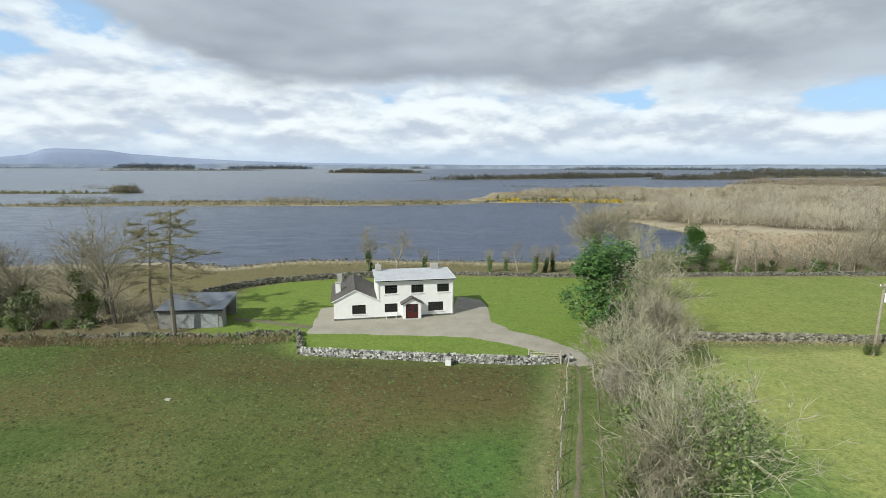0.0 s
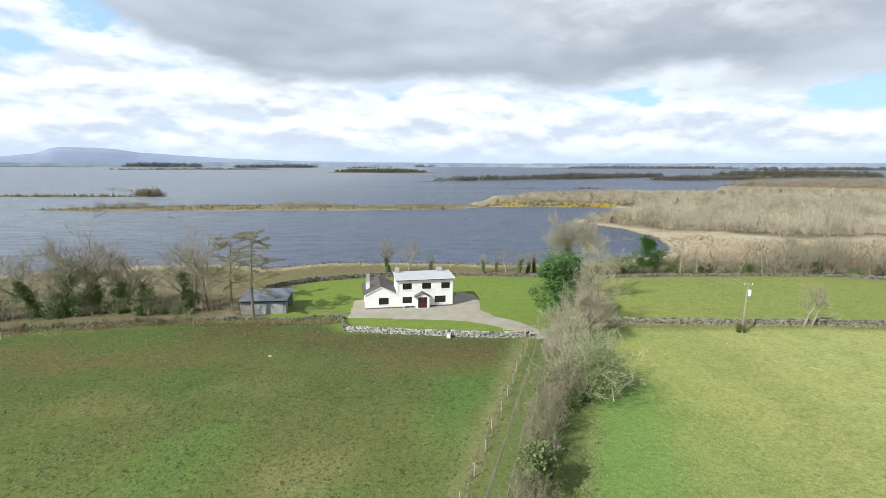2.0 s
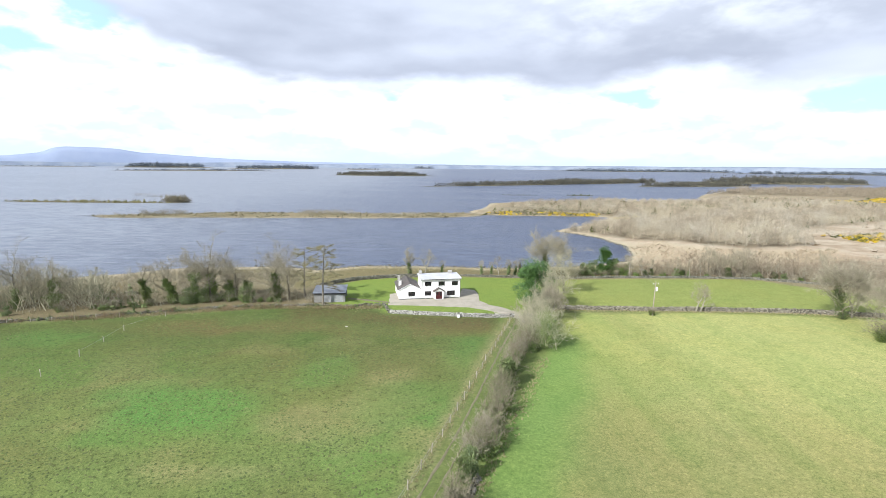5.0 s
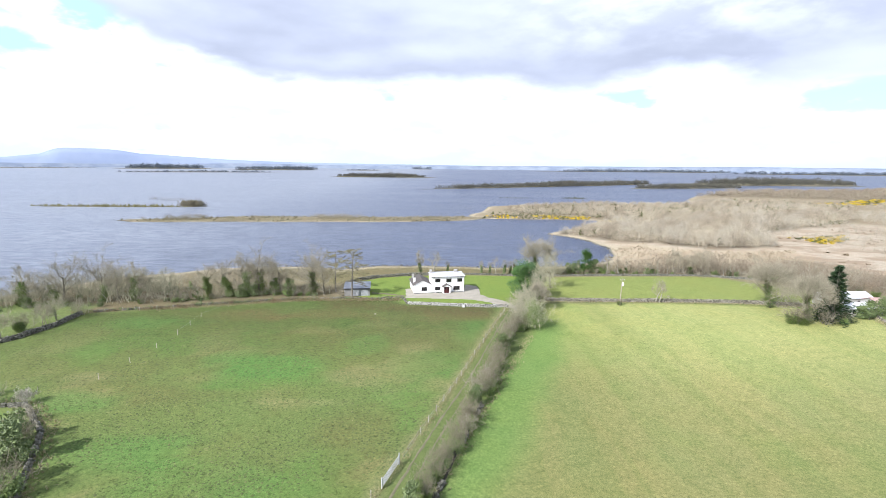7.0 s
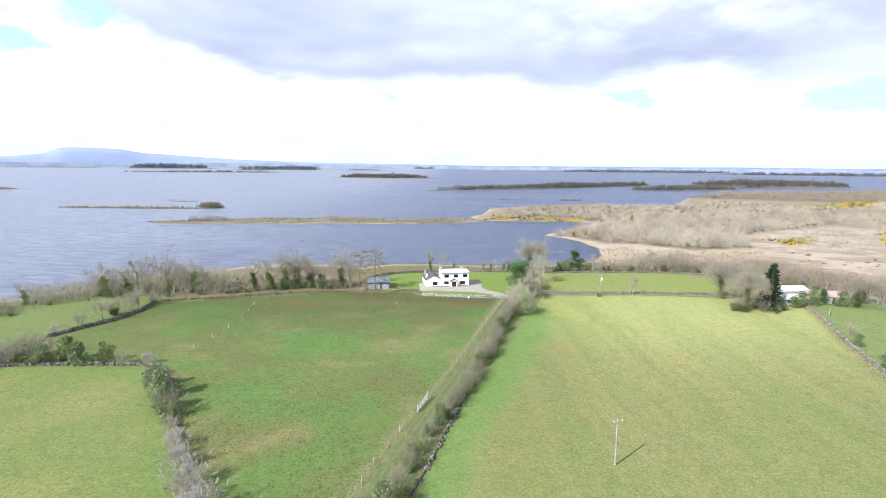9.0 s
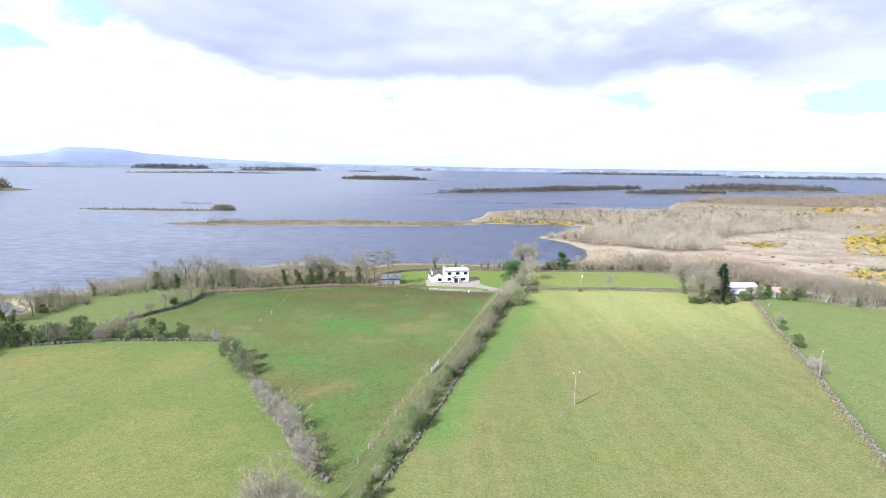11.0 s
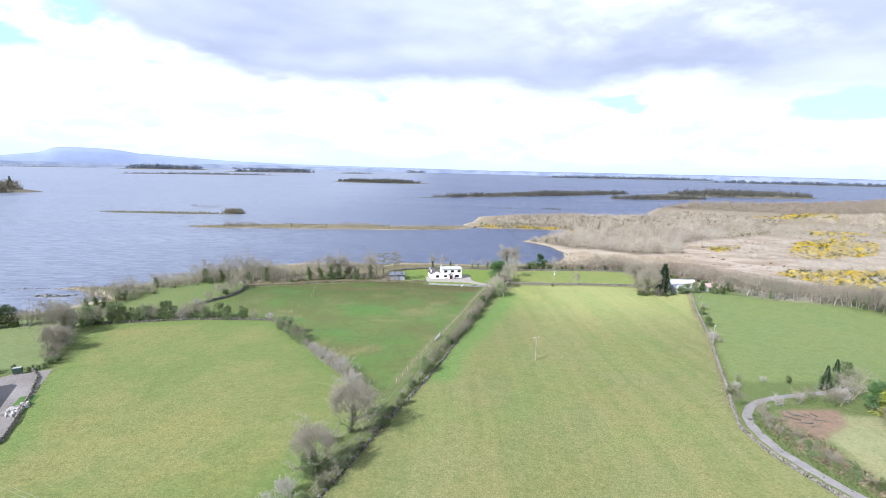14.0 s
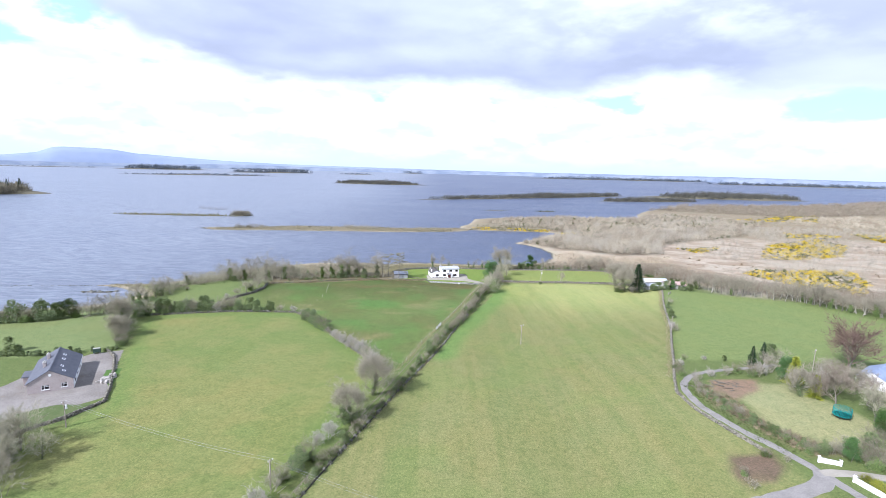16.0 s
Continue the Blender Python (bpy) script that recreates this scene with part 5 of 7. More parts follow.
for x, y, s in ((-13.6, 95.3, 1.6), (-3.8, 97.5, 1.1), (9.1, 98, 1.1), (12.4, 99.5, 0.95), (17.6, 96, 1.3), (20, 98, 1.1), (22, 98.5, 1.3)):
    any_of(pollard)(x, y, s)
slim[0](-9.2, 95, 1.05), slim[1](-13.9, 95.6, 1.1), slim[1](15, 100, 0.7)
laurel[0](48.5, 97.5, 0.9), holly[0](45, 97.5, 1.0), holly[1](52, 98.5, 1.0), holly[2](42, 97.5, 0.8), ivyshrub[0](55, 98, 0.9), ivied[1](56.5, 99, 0.6)

# hedge along the farm lane
HEDGE = [(12.0, 28), (10.6, 22.5), (7.0, 10.5), (3.3, -4), (0.1, -15), (-3.9, -27), (-7.7, -38), (-10.5, -47)]
for x, y, a in along(HEDGE, 1.9):
    x, y = x + random.gauss(0, 0.4), y + random.gauss(0, 0.4)
    near = float(ease(-50, 25, y))
    any_of(random.choice([shrub, ivyshrub, ivyshrub, ivyshrub, holly] if y > -6 else [ivyshrub, ivyshrub, holly, shrub, ivyshrub]))(x, y, (0.52 + 0.26 * near) * random.uniform(0.75, 1.2), random.uniform(1.0, 1.35))
for x, y, a in along([(-10.6, -47), (-15.6, -64), (-21.3, -84), (-27.0, -103), (-32.8, -119), (-37.0, -132), (-41.4, -146)], 2.0):
    any_of(random.choice([holly, shrub, ivyshrub, ivyshrub]))(x + random.gauss(0, 0.3), y + random.gauss(0, 0.4), random.uniform(0.24, 0.44))
for x, y, s in ((-14.2, -60, 0.62), (-12.9, -54, 0.55), (-15.2, -64, 0.72), (-12.4, -49.5, 0.5), (-18.2, -73, 0.45), (-20.2, -84, 0.45), (-22.5, -93, 0.4), (-31.0, -115, 0.5), (-33.2, -121, 0.55), (-36, -128, 0.5)):
    any_of(random.choice([ivyshrub, holly, ivyshrub]))(x, y, s, 1.3)
# corner trees where the field hedge meets the lane
broad[1](-29.8, -96.6, 0.84, label="bare spreading tree with ivy up its trunk"), pale[1](-29.4, -91, 0.68), broad[0](-33.8, -111.0, 0.7), holly[2](-34.6, -112, 0.85), ivyshrub[0](-33.2, -110, 0.8), thorn[1](-33.5, -101, 0.7)
thorn[1](-37.0, -117.5, 0.9), thorn[0](-38.4, -121.5, 0.8), ivyshrub[1](-39.4, -126.5, 0.95), holly[0](-40.6, -130, 0.9), shrub[2](-43.5, -137.5, 0.9), ivyshrub[2](-42.6, -134, 0.75), thorn[0](-44.8, -141, 0.9), holly[1](-46.5, -147, 0.8)
# hedge between pasture and west meadow
for x, y, k, s in ((-64.5, -26, holly[0], 0.85), (-60.5, -31, holly[1], 0.95), (-55.5, -39, ivyshrub[0], 0.95), (-57.6, -36, holly[2], 0.8), (-49.2, -48.5, thorn[0], 0.7), (-45.4, -54, thorn[1], 0.8),
                   (-41.5, -59, thorn[0], 0.95), (-37.5, -65, thorn[1], 1.05), (-35, -69.5, shrub[1], 0.9), (-32, -74.5, thorn[0], 1.0), (-30.5, -79, shrub[2], 0.8), (-67.5, -20.5, shrub[0], 0.6), (-62.5, -28, ivyshrub[2], 0.85), (-52.5, -43.5, shrub[1], 0.5), (-47.2, -51, shrub[0], 0.55), (-39.5, -62, shrub[2], 0.8)):
    k(x, y, s * 1.12)
for x, y, k, s in ((-73, -14, thorn[1], 0.55), (-78.5, -14.5, shrub[1], 0.55), (-83, -13, holly[0], 0.7), (-88, -14.6, holly[2], 0.8), (-91.5, -13, holly[1], 0.85), (-97.5, -14, ivyshrub[0], 0.8), (-99, -10, shrub[0], 1.0),
                   (-104, -16, thorn[0], 0.8), (-109, -16, holly[1], 1.0), (-113.5, -17.5, shrub[2], 1.0), (-117.5, -18, holly[0], 0.95), (-121, -19.5, ivied[0], 0.5), (-124.5, -21, ivyshrub[1], 1.1), (-127.5, -24, pale[1], 0.7),
                   (-131, -29, ivied[1], 0.6), (-132.5, -35, pale[0], 0.7), (-130.5, -40.5, shrub[1], 1.2), (-121.5, -52, pale[2], 0.75), (-124, -47, shrub[0], 1.0), (-119, -58, thorn[1], 0.5), (-122.4, -52, broad[0], 0.6), (-131.5, -37, broad[1], 0.8), (-135.6, -29, pale[0], 1.0)):
    k(x, y, s * (1.25 if x > -116 else 0.95))
for x, y, a in along([(-96, -14.4), (-110, -16), (-128, -23), (-137, -30)], 3.0):
    any_of(random.choice([holly, ivyshrub, shrub, holly]))(x + random.gauss(0, 0.6), y + random.gauss(0, 0.6), random.uniform(0.8, 1.25))
for x, y, a in along([(-134, -32), (-127, -43), (-119, -57), (-114.5, -64)], 2.6):
    any_of(random.choice([shrub, ivyshrub, thorn]))(x + random.gauss(0, 0.5), y + random.gauss(0, 0.5), random.uniform(0.6, 1.1))
# wall hedge across the pasture
for x, y, k, s in ((-100.8, 37, shrub[0], 0.9), (-101.8, 31, pale[1], 0.62), (-102, 27, shrub[1], 1.2), (-103.5, 22, ivyshrub[2], 1.0), (-103.8, 17, pale[0], 0.6), (-106.5, 12, shrub[2], 0.8), (-109, 6, thorn[0], 0.6)):
    k(x, y, s)
# belt of trees along the shore
for x, y, a in along([(-50, 61), (-62, 59), (-76, 54), (-90, 50), (-103, 47), (-118, 42), (-131, 30), (-140, 14), (-142, -4), (-136, -18)], 3.9):
    for depth, kinds in ((1.5, (ivyshrub, holly, ivyshrub, shrub)), (4, (ivied, ivied, ivied, ash)), (9, (ash, pale, ash, ivied))):
        if random.random() < (0.62 if depth < 6 else 0.5 if x < -80 else 0.2):
            px, py = x - math.sin(a) * -depth + random.gauss(0, 1.2), y + math.cos(a) * -depth + random.gauss(0, 1.0)
            k = random.choice(kinds)
            big = k in (ash, ivied, pale, slim)
            any_of(k)(px, py, (random.uniform(0.72, 1.12) if big else random.uniform(0.4, 0.85)) * (0.72 if px < -122 else 1.0))
# far hedge behind the slate-roofed house
for x, y, a in along([(-196, -42), (-178, -36), (-160, -27), (-144, -20)], 2.6):
    any_of(random.choice([holly, holly, ivyshrub, shrub]))(x + random.gauss(0, 0.8), y + random.gauss(0, 0.8), random.uniform(1.1, 1.7))
holly[1](-146, -69, 0.9), holly[2](-141.5, -71, 0.6)
for x, y, s in ((-128, -68, 0.35), (-131, -70, 0.4), (-125, -68.5, 0.3), (-121.5, -67.5, 0.35), (-134.5, -72.5, 0.4)):
    any_of(holly)(x, y, s)
for x, y, a in along([(-147, -74), (-133, -72), (-122.5, -69.5)], 1.1) + along([(-118, -67.5), (-114.6, -65)], 1.0):
    any_of(holly)(x, y + random.gauss(0, 0.2), random.uniform(0.22, 0.34))
pale[1](-92, -128, 0.6), pale[0](-103, -122, 0.7), ivyshrub[1](-97, -129, 1.3), shrub[2](-101, -126, 1.3), ivyshrub[2](-105, -134, 1.4), ash[1](-108, -138, 0.7), shrub[1](-94.5, -135, 1.3)
for x, y, k, s in ((-98.5, -125, pale[0], 0.9), (-102, -130, pale[1], 0.95), (-95.5, -133, pale[2], 0.85), (-106, -124, ivyshrub[0], 1.1), (-99.5, -138, ash[0], 0.65), (-92, -140, shrub[0], 1.2), (-110, -130, pale[2], 0.8), (-99, -131, broad[1], 0.55)):
    k(x, y, s)

# trees by the farm sheds and along the meadow wall
broad[0](86.3, 46.6, 1.0), broad[1](85.1, 30.1, 0.95, label="pale leafless tree with ivy low on its trunks"), spruce[1](91.8, 31.0, 1.75, 0.68), spruce[0](92.6, 33.0, 1.4, 0.75), ivyshrub[0](81.0, 29, 0.9), shrub[1](88.5, 28.4, 0.8)
for x, y, k, s in ((102, 33.5, holly[0], 0.9), (105.5, 36, holly[1], 0.85), (110, 37.5, holly[2], 1.0), (114.5, 39.5, laurel[0], 0.5), (118.5, 37, holly[1], 0.9), (122, 36, holly[0], 0.8), (97.5, 6, shrub[0], 0.7), (93.4, -1, holly[2], 0.6),
                   (87.0, -17, holly[0], 0.8), (80, -33, thorn[1], 0.8), (79.5, -36.5, shrub[1], 0.6), (66, -70.5, ivyshrub[2], 0.4), (62.5, -76, thorn[0], 0.5), (59, -80, ivyshrub[0], 0.6), (57.5, -84.5, ivyshrub[1], 0.6), (72, -71.5, thorn[1], 0.4), (78, -72, holly[0], 0.4)):
    k(x, y, s)
pale[0](89.2, 47.5, 0.75), ivyshrub[1](83.2, 28.6, 0.8), ivyshrub[2](93.4, 29.2, 0.7), ash[1](90, 33.5, 0.8)
# row of trees beyond the north field and the east tree belt
for x, y, a in along([(58, 96.5), (76, 94.5), (94, 91), (112, 84), (124, 66), (132, 50)], 2.6):
    any_of(random.choice([slim, slim, slim, ash, ivyshrub]))(x + random.gauss(0, 0.9), y + random.gauss(0, 1.2), random.uniform(0.5, 0.8))
for x, y, a in along([(126, 44), (140, 29), (163, 20), (184, -10), (200, -30)], 2.2):
    k = random.choice([slim, slim, slim, ivied, ash])
    any_of(k)(x + random.gauss(0, 1.6), y + random.gauss(0, 1.6), random.uniform(0.75, 1.1) if k is slim else random.uniform(0.55, 0.8))
for x, y, a in along([(40, 96.5), (58, 96), (76, 93.5), (94, 90.5), (112, 83), (124, 65)], 2.4):
    any_of(random.choice([holly, ivyshrub, ivyshrub, shrub]))(x + random.gauss(0, 0.8), y + random.gauss(0, 0.5), random.uniform(0.3, 0.6))
for x, y, a in along([(128, 42), (142, 27), (165, 17), (186, -12), (202, -33)], 2.2):
    any_of(random.choice([slim, slim, ash]))(x + random.gauss(0, 1.2), y + random.gauss(0, 1.2), random.uniform(0.65, 0.95))
# the garden inside the bend
for x, y, k, s in ((84.5, -77.2, holly[0], 0.95), (83, -78, spruce[0], 0.55), (93.4, -70.5, holly[1], 1.0), (91, -71, spruce[1], 0.5), (96, -71, shrub[0], 0.9), (88.5, -75, shrub[2], 0.9), (86, -82, shrub[1], 1.1), (79.5, -86, shrub[0], 0.9), (82, -84.5, thorn[0], 0.9), (77, -86.5, ivyshrub[1], 0.8),
                   (84.4, -90.6, laurel[0], 0.72), (81.3, -100.9, broad[1], 0.58), (87.2, -105.2, brown, 1.1), (89.6, -113.8, pale[0], 0.85), (94.5, -106, brown, 0.9), (97.5, -99, broad[0], 0.55), (93.5, -116.5, pale[2], 0.75), (89.5, -99, shrub[1], 1.1),
                   (85.8, -120, laurel[0], 0.55), (88.4, -117.5, holly[2], 1.0), (84, -122.5, holly[0], 0.9), (91, -119, holly[1], 1.1), (90.5, -95, ivyshrub[0], 0.9), (97.5, -88, shrub[2], 1.1), (101, -84, shrub[0], 1.1), (104.5, -83, ivyshrub[2], 1.0), (99, -92, brown, 0.7), (94, -91.5, thorn[1], 1.0), (117, -75, pale[1], 0.8),
                   (70.2, -130.4, laurel[0], 0.5), (72.4, -132.6, ivyshrub[1], 1.0), (74.5, -130.5, ivyshrub[0], 1.1), (71.5, -128, holly[1], 0.7), (76.5, -127.5, holly[2], 0.9), (69, -127.8, shrub[1], 0.7), (75, -134.5, shrub[0], 1.1), (80, -125.5, ivyshrub[2], 1.0), (66.8, -127.6, holly[0], 0.6), (73, -125.8, shrub[2], 0.7),
                   (64.2, -127.2, ivyshrub[2], 0.6), (60.2, -88.4, shrub[1], 0.6), (66, -86.2, thorn[0], 0.6), (71, -85.2, shrub[2], 0.65), (75, -83.6, ivyshrub[0], 0.6), (54.8, -127.6, ivyshrub[0], 0.45), (47, -133, ivyshrub[2], 0.4), (46.4, -137, shrub[0], 0.4), (57.6, -129.8, shrub[2], 0.35)):
    k(x, y, s)
golden(85.4, -92.4, 1.3), golden(84.6, -101.6, 1.0), russet(110.7, -81, 1.75)
for x, y, a in along([(59, -91.5), (57.4, -97), (57.9, -104), (59.6, -112), (62, -120), (65.5, -126.2)], 1.5):
    any_of(random.choice([ivyshrub, shrub, holly, ivyshrub]))(x + random.gauss(0, 0.5), y + random.gauss(0, 0.3), random.uniform(0.28, 0.52))
slim[0](57.6, 54.6, 0.85, label="forked leafless tree standing by the field wall"), slim[1](58.6, 54.2, 0.8)


# ---------------------------------------------------------------- uncountable growth, as stuff
def fast_mesh(name, V, T, material, label, category, parent=None):
    me = bpy.data.meshes.new(name)
    me.vertices.add(len(V))
    me.vertices.foreach_set("co", np.asarray(V, np.float32).ravel())
    me.loops.add(T.size)
    me.loops.foreach_set("vertex_index", T.astype(np.int32).ravel())
    me.polygons.add(len(T))
    me.polygons.foreach_set("loop_start", np.arange(len(T), dtype=np.int32) * 3)
    me.update(calc_edges=True)
    me.materials.append(material)
    ob = new(name, me)
    ob.parent = parent
    return tagged(ob, label, category, kind="stuff")


def spread(templates, xs, ys, zs, scale, tall, rng):
    """Copies template meshes (corners, triangles) to many places, in one array."""
    Vs, Ts, n = [], [], 0
    pick = rng.integers(0, len(templates), len(xs))
    turn = rng.uniform(0, 2 * np.pi, len(xs))
    for k, (V, T) in enumerate(templates):
        i = np.where(pick == k)[0]
        if not len(i):
            continue
        c, s = np.cos(turn[i])[:, None], np.sin(turn[i])[:, None]
        q = scale[i][:, None]
        X = (V[None, :, 0] * c - V[None, :, 1] * s) * q + xs[i][:, None]
        Y = (V[None, :, 0] * s + V[None, :, 1] * c) * q + ys[i][:, None]
        Z = V[None, :, 2] * (scale[i] * tall[i])[:, None] + zs[i][:, None]
        Vs.append(np.stack([X, Y, Z], 2).reshape(-1, 3))
        Ts.append((T[None] + (np.arange(len(i)) * len(V))[:, None, None]).reshape(-1, 3) + n)
        n += len(i) * len(V)
    return np.concatenate(Vs), np.concatenate(Ts)


def brush_template(seed, high, wide, twigs, thick, stems=4):
    """A cheap leafless crown for woods seen from afar."""
    rnd = random.Random(seed)
    b = Build()
    for s in range(stems):
        d = Vector((rnd.gauss(0, 0.3), rnd.gauss(0, 0.3), 1)).normalized()
        pts, _ = wander(Vector((rnd.gauss(0, 0.1 * wide), rnd.gauss(0, 0.1 * wide), -0.2)), d, high * 0.75, 3, 0.12, rnd)
        b.limb(pts, 0.012 * high + 0.03, 0.03, 3)
    for k in range(twigs):
        a, f = rnd.uniform(0, 6.283), rnd.random()
        r = wide * 0.5 * math.sqrt(rnd.random()) * (0.5 + 0.9 * math.sin(min(1, 0.15 + f) * 2.6))
        p = Vector((r * math.cos(a), r * math.sin(a), high * (0.22 + 0.62 * f)))
        d = Vector((math.cos(a) * r / wide + rnd.gauss(0, 0.35), math.sin(a) * r / wide + rnd.gauss(0, 0.35), 0.75)).normalized()
        b.twig(p, d, rnd.uniform(0.12, 0.26) * high, thick, rnd)
    return np.array([tuple(v) for v in b.v]), np.array(b.f)


def crown_template(seed, high, wide, twigs, size, thick, low=0.1, stems=3):
    """A rounded leafless crown seen from afar: fine twigs that stand out of an uneven dome, on a few stems."""
    rnd = random.Random(seed)
    b = Build()
    for k in range(stems):
        p = Vector((rnd.gauss(0, 0.16 * wide), rnd.gauss(0, 0.16 * wide), -0.2))
        b.twig(p, Vector((p.x * 0.1, p.y * 0.1, 1)).normalized(), high * 0.8, 0.25, rnd)
    ph = rnd.uniform(0, 6.28)
    for k in range(twigs):
        a, f = rnd.uniform(0, 6.283), 1 - math.sqrt(rnd.random())
        q = 0.80 + 0.13 * math.sin(3 * a + ph) + 0.09 * math.sin(5 * a - 2 * ph + 3 * f) + 0.06 * math.sin(9 * f + ph)
        q *= rnd.uniform(0.62, 1.0)
        c = math.cos(f * math.pi / 2) ** 0.75
        p = Vector((math.cos(a) * c * wide * 0.5 * q, math.sin(a) * c * wide * 0.5 * q, high * (low + (1 - low) * math.sin(f * math.pi / 2) * q * 1.1)))
        d = Vector((1.6 * p.x / wide + rnd.gauss(0, 0.35), 1.6 * p.y / wide + rnd.gauss(0, 0.35), 0.35 + 0.5 * f + rnd.gauss(0, 0.3))).normalized()
        b.twig(p, d, size * rnd.uniform(0.6, 1.4), thick, rnd)
    return np.array([tuple(v) for v in b.v]), np.array(b.f)


def clump_template(seed, high, wide, leaves, size):
    rnd = random.Random(seed)
    b = Build()
    for k in range(leaves):
        u = Vector((rnd.gauss(0, 1), rnd.gauss(0, 1), abs(rnd.gauss(0, 1)))).normalized()
        lump = 0.8 + 0.3 * math.sin(5 * u.x + 3 * u.y + seed)
        p = Vector((u.x * wide * 0.5, u.y * wide * 0.5, u.z * high)) * lump * rnd.uniform(0.6, 1.0)
        b.leaf(p, size * rnd.uniform(0.6, 1.4), rnd)
    return np.array([tuple(v) for v in b.v]), np.array(b.f)


def tuft_template(seed, blades, high, lean):
    rnd = random.Random(seed)
    b = Build()
    for k in range(blades):
        a = rnd.uniform(0, 6.283)
        d = Vector((math.cos(a) * lean * rnd.random(), math.sin(a) * lean * rnd.random(), 1)).normalized()
        b.twig(Vector((rnd.gauss(0, 0.06), rnd.gauss(0, 0.06), -0.02)), d, high * rnd.uniform(0.6, 1.2), 0.07, rnd)
    return np.array([tuple(v) for v in b.v]), np.array(b.f)


def inside(poly, step, rng, jitter=0.5, keep=1.0):
    """Jittered places inside an outline."""
    xs, ys = np.arange(min(p[0] for p in poly), max(p[0] for p in poly), step), np.arange(min(p[1] for p in poly), max(p[1] for p in poly), step)
    X, Y = [v.ravel() for v in np.meshgrid(xs, ys)]
    X, Y = X + rng.uniform(-jitter, jitter, len(X)) * step, Y + rng.uniform(-jitter, jitter, len(X)) * step
    ok = (signed(X, Y, poly) > 0) & (rng.random(len(X)) < keep)
    return X[ok], Y[ok]


RNG = np.random.default_rng(4)
BRUSH = [brush_template(k, 6, 6.4, 135, 0.13, 2) for k in range(5)]
FARBRUSH = [crown_template(40 + k, 5.0, 8.4, 90, 1.9, 0.42, 0.0, 0) for k in range(5)]
DOME = [crown_template(60 + k, 6, 7.6, 270, 1.25, 0.11) for k in range(6)]
THIN = [brush_template(80 + k, 6.5, 5.0, 170, 0.075, 4) for k in range(4)]
LOWBRUSH = [brush_template(20 + k, 3.2, 3.8, 95, 0.075, 3) for k in range(4)]
CLUMP = [clump_template(k, 1.6, 2.4, 44, 0.55) for k in range(4)]


def growth(name, poly, step, templates, material, label, lo, hi, keep=1.0, tall=(0.8, 1.15), lift=0.0, thin=None, low=False):
    x, y = inside(poly, step, RNG, 0.5, keep)
    if thin is not None:
        ok = rough_noise(x, y, thin[0], thin[2]) > thin[1]
        x, y = x[ok], y[ok]
    z = height(x, y)
    ok = z > LAKE + 0.1
    x, y, z = x[ok], y[ok], z[ok]
    size = RNG.uniform(lo, hi, len(x)) * (0.65 + 0.7 * rough_noise(x, y, 35, 77, 2))
    if low:
        size = size * (1 - 0.4 * ease(250, 420, y))
    V, T = spread(templates, x, y, z + lift, size, RNG.uniform(*tall, len(x)), RNG)
    return fast_mesh(name, V, T, material, label, "scrub")


MIXED = DOME
growth("woodland", WOOD, 6.2, MIXED, WOODS, "dense leafless woodland of tan and grey crowns", 0.6, 1.15, 1.0, (0.8, 1.15), 0.0, None, True)
growth("woodland", WOOD, 7.5, MIXED, WOODS_DARK, "darker brown crowns among the woodland", 0.6, 1.35, 0.95, (0.8, 1.2), 0.0, (38, 0.46, 21), True)
growth("woodland", WOOD, 7.2, MIXED, WOODS_GREY, "paler leafless crowns among the woodland", 0.7, 1.4, 0.8, (0.8, 1.2), 0.0, (30, 0.52, 22), True)
growth("undergrowth", WOOD, 8, CLUMP, GORSE_G, "olive green undergrowth in the woodland", 0.9, 1.9, 0.6, (0.8, 1.4), 0.0, (30, 0.45, 31))
growth("thicket", THICKET, 3.6, LOWBRUSH, crowns("tan_thicket", (0.30, 0.24, 0.165), (0.42, 0.345, 0.25)), "tan leafless thicket behind the fields", 0.5, 1.0, 0.8, (0.8, 1.15), 0.0, (22, 0.44, 71))
growth("thicket", BEHIND_FIELD, 3.2, THIN, varied("brown_twigs", (0.17, 0.14, 0.10), (0.32, 0.27, 0.20), 0.9), "brown young trees behind the field wall", 0.7, 1.15, 0.75)
growth("reeds", CLEARING, 1.9, CLUMP, varied("dead_reeds", (0.35, 0.295, 0.20), (0.50, 0.435, 0.315), 0.95), "pale straw-coloured reeds in a wet clearing", 0.35, 0.8, 0.8, (0.5, 0.9), 0.0, (12, 0.36, 73))
growth("far_woodland", FAR_WOOD, 17, FARBRUSH, WOODS_DARK, "distant brown leafless woods", 1.0, 1.6, 1.0, (0.6, 0.9))
growth("far_woodland", [(440, 450), (560, 540), (1000, 700), (1500, 800), (1500, 300), (900, 260), (600, 330)], 17, FARBRUSH, WOODS, "distant tan leafless woods", 0.9, 1.4, 1.0, (0.6, 0.9), 0.0, (120, 0.46, 3))
growth("bog_scrub", [(150, 160), (205, 232), (300, 290), (440, 450), (600, 330), (560, 200), (330, 60), (230, -10), (190, 55)], 5.5, THIN, WOODS_GREY, "scattered grey scrub on the bog", 0.35, 0.8, 0.8, (0.8, 1.1), 0.0, (60, 0.49, 6))
growth("bog_scrub", [(150, 160), (205, 232), (300, 290), (440, 450), (600, 330), (560, 200), (330, 60), (230, -10), (190, 55)], 8, CLUMP, mottled("dead_heather", (0.16, 0.12, 0.075), (0.25, 0.19, 0.12), 0.1), "brown dead heather on the bog", 0.5, 1.3, 0.8, (0.3, 0.6), 0.0, (38, 0.52, 17))
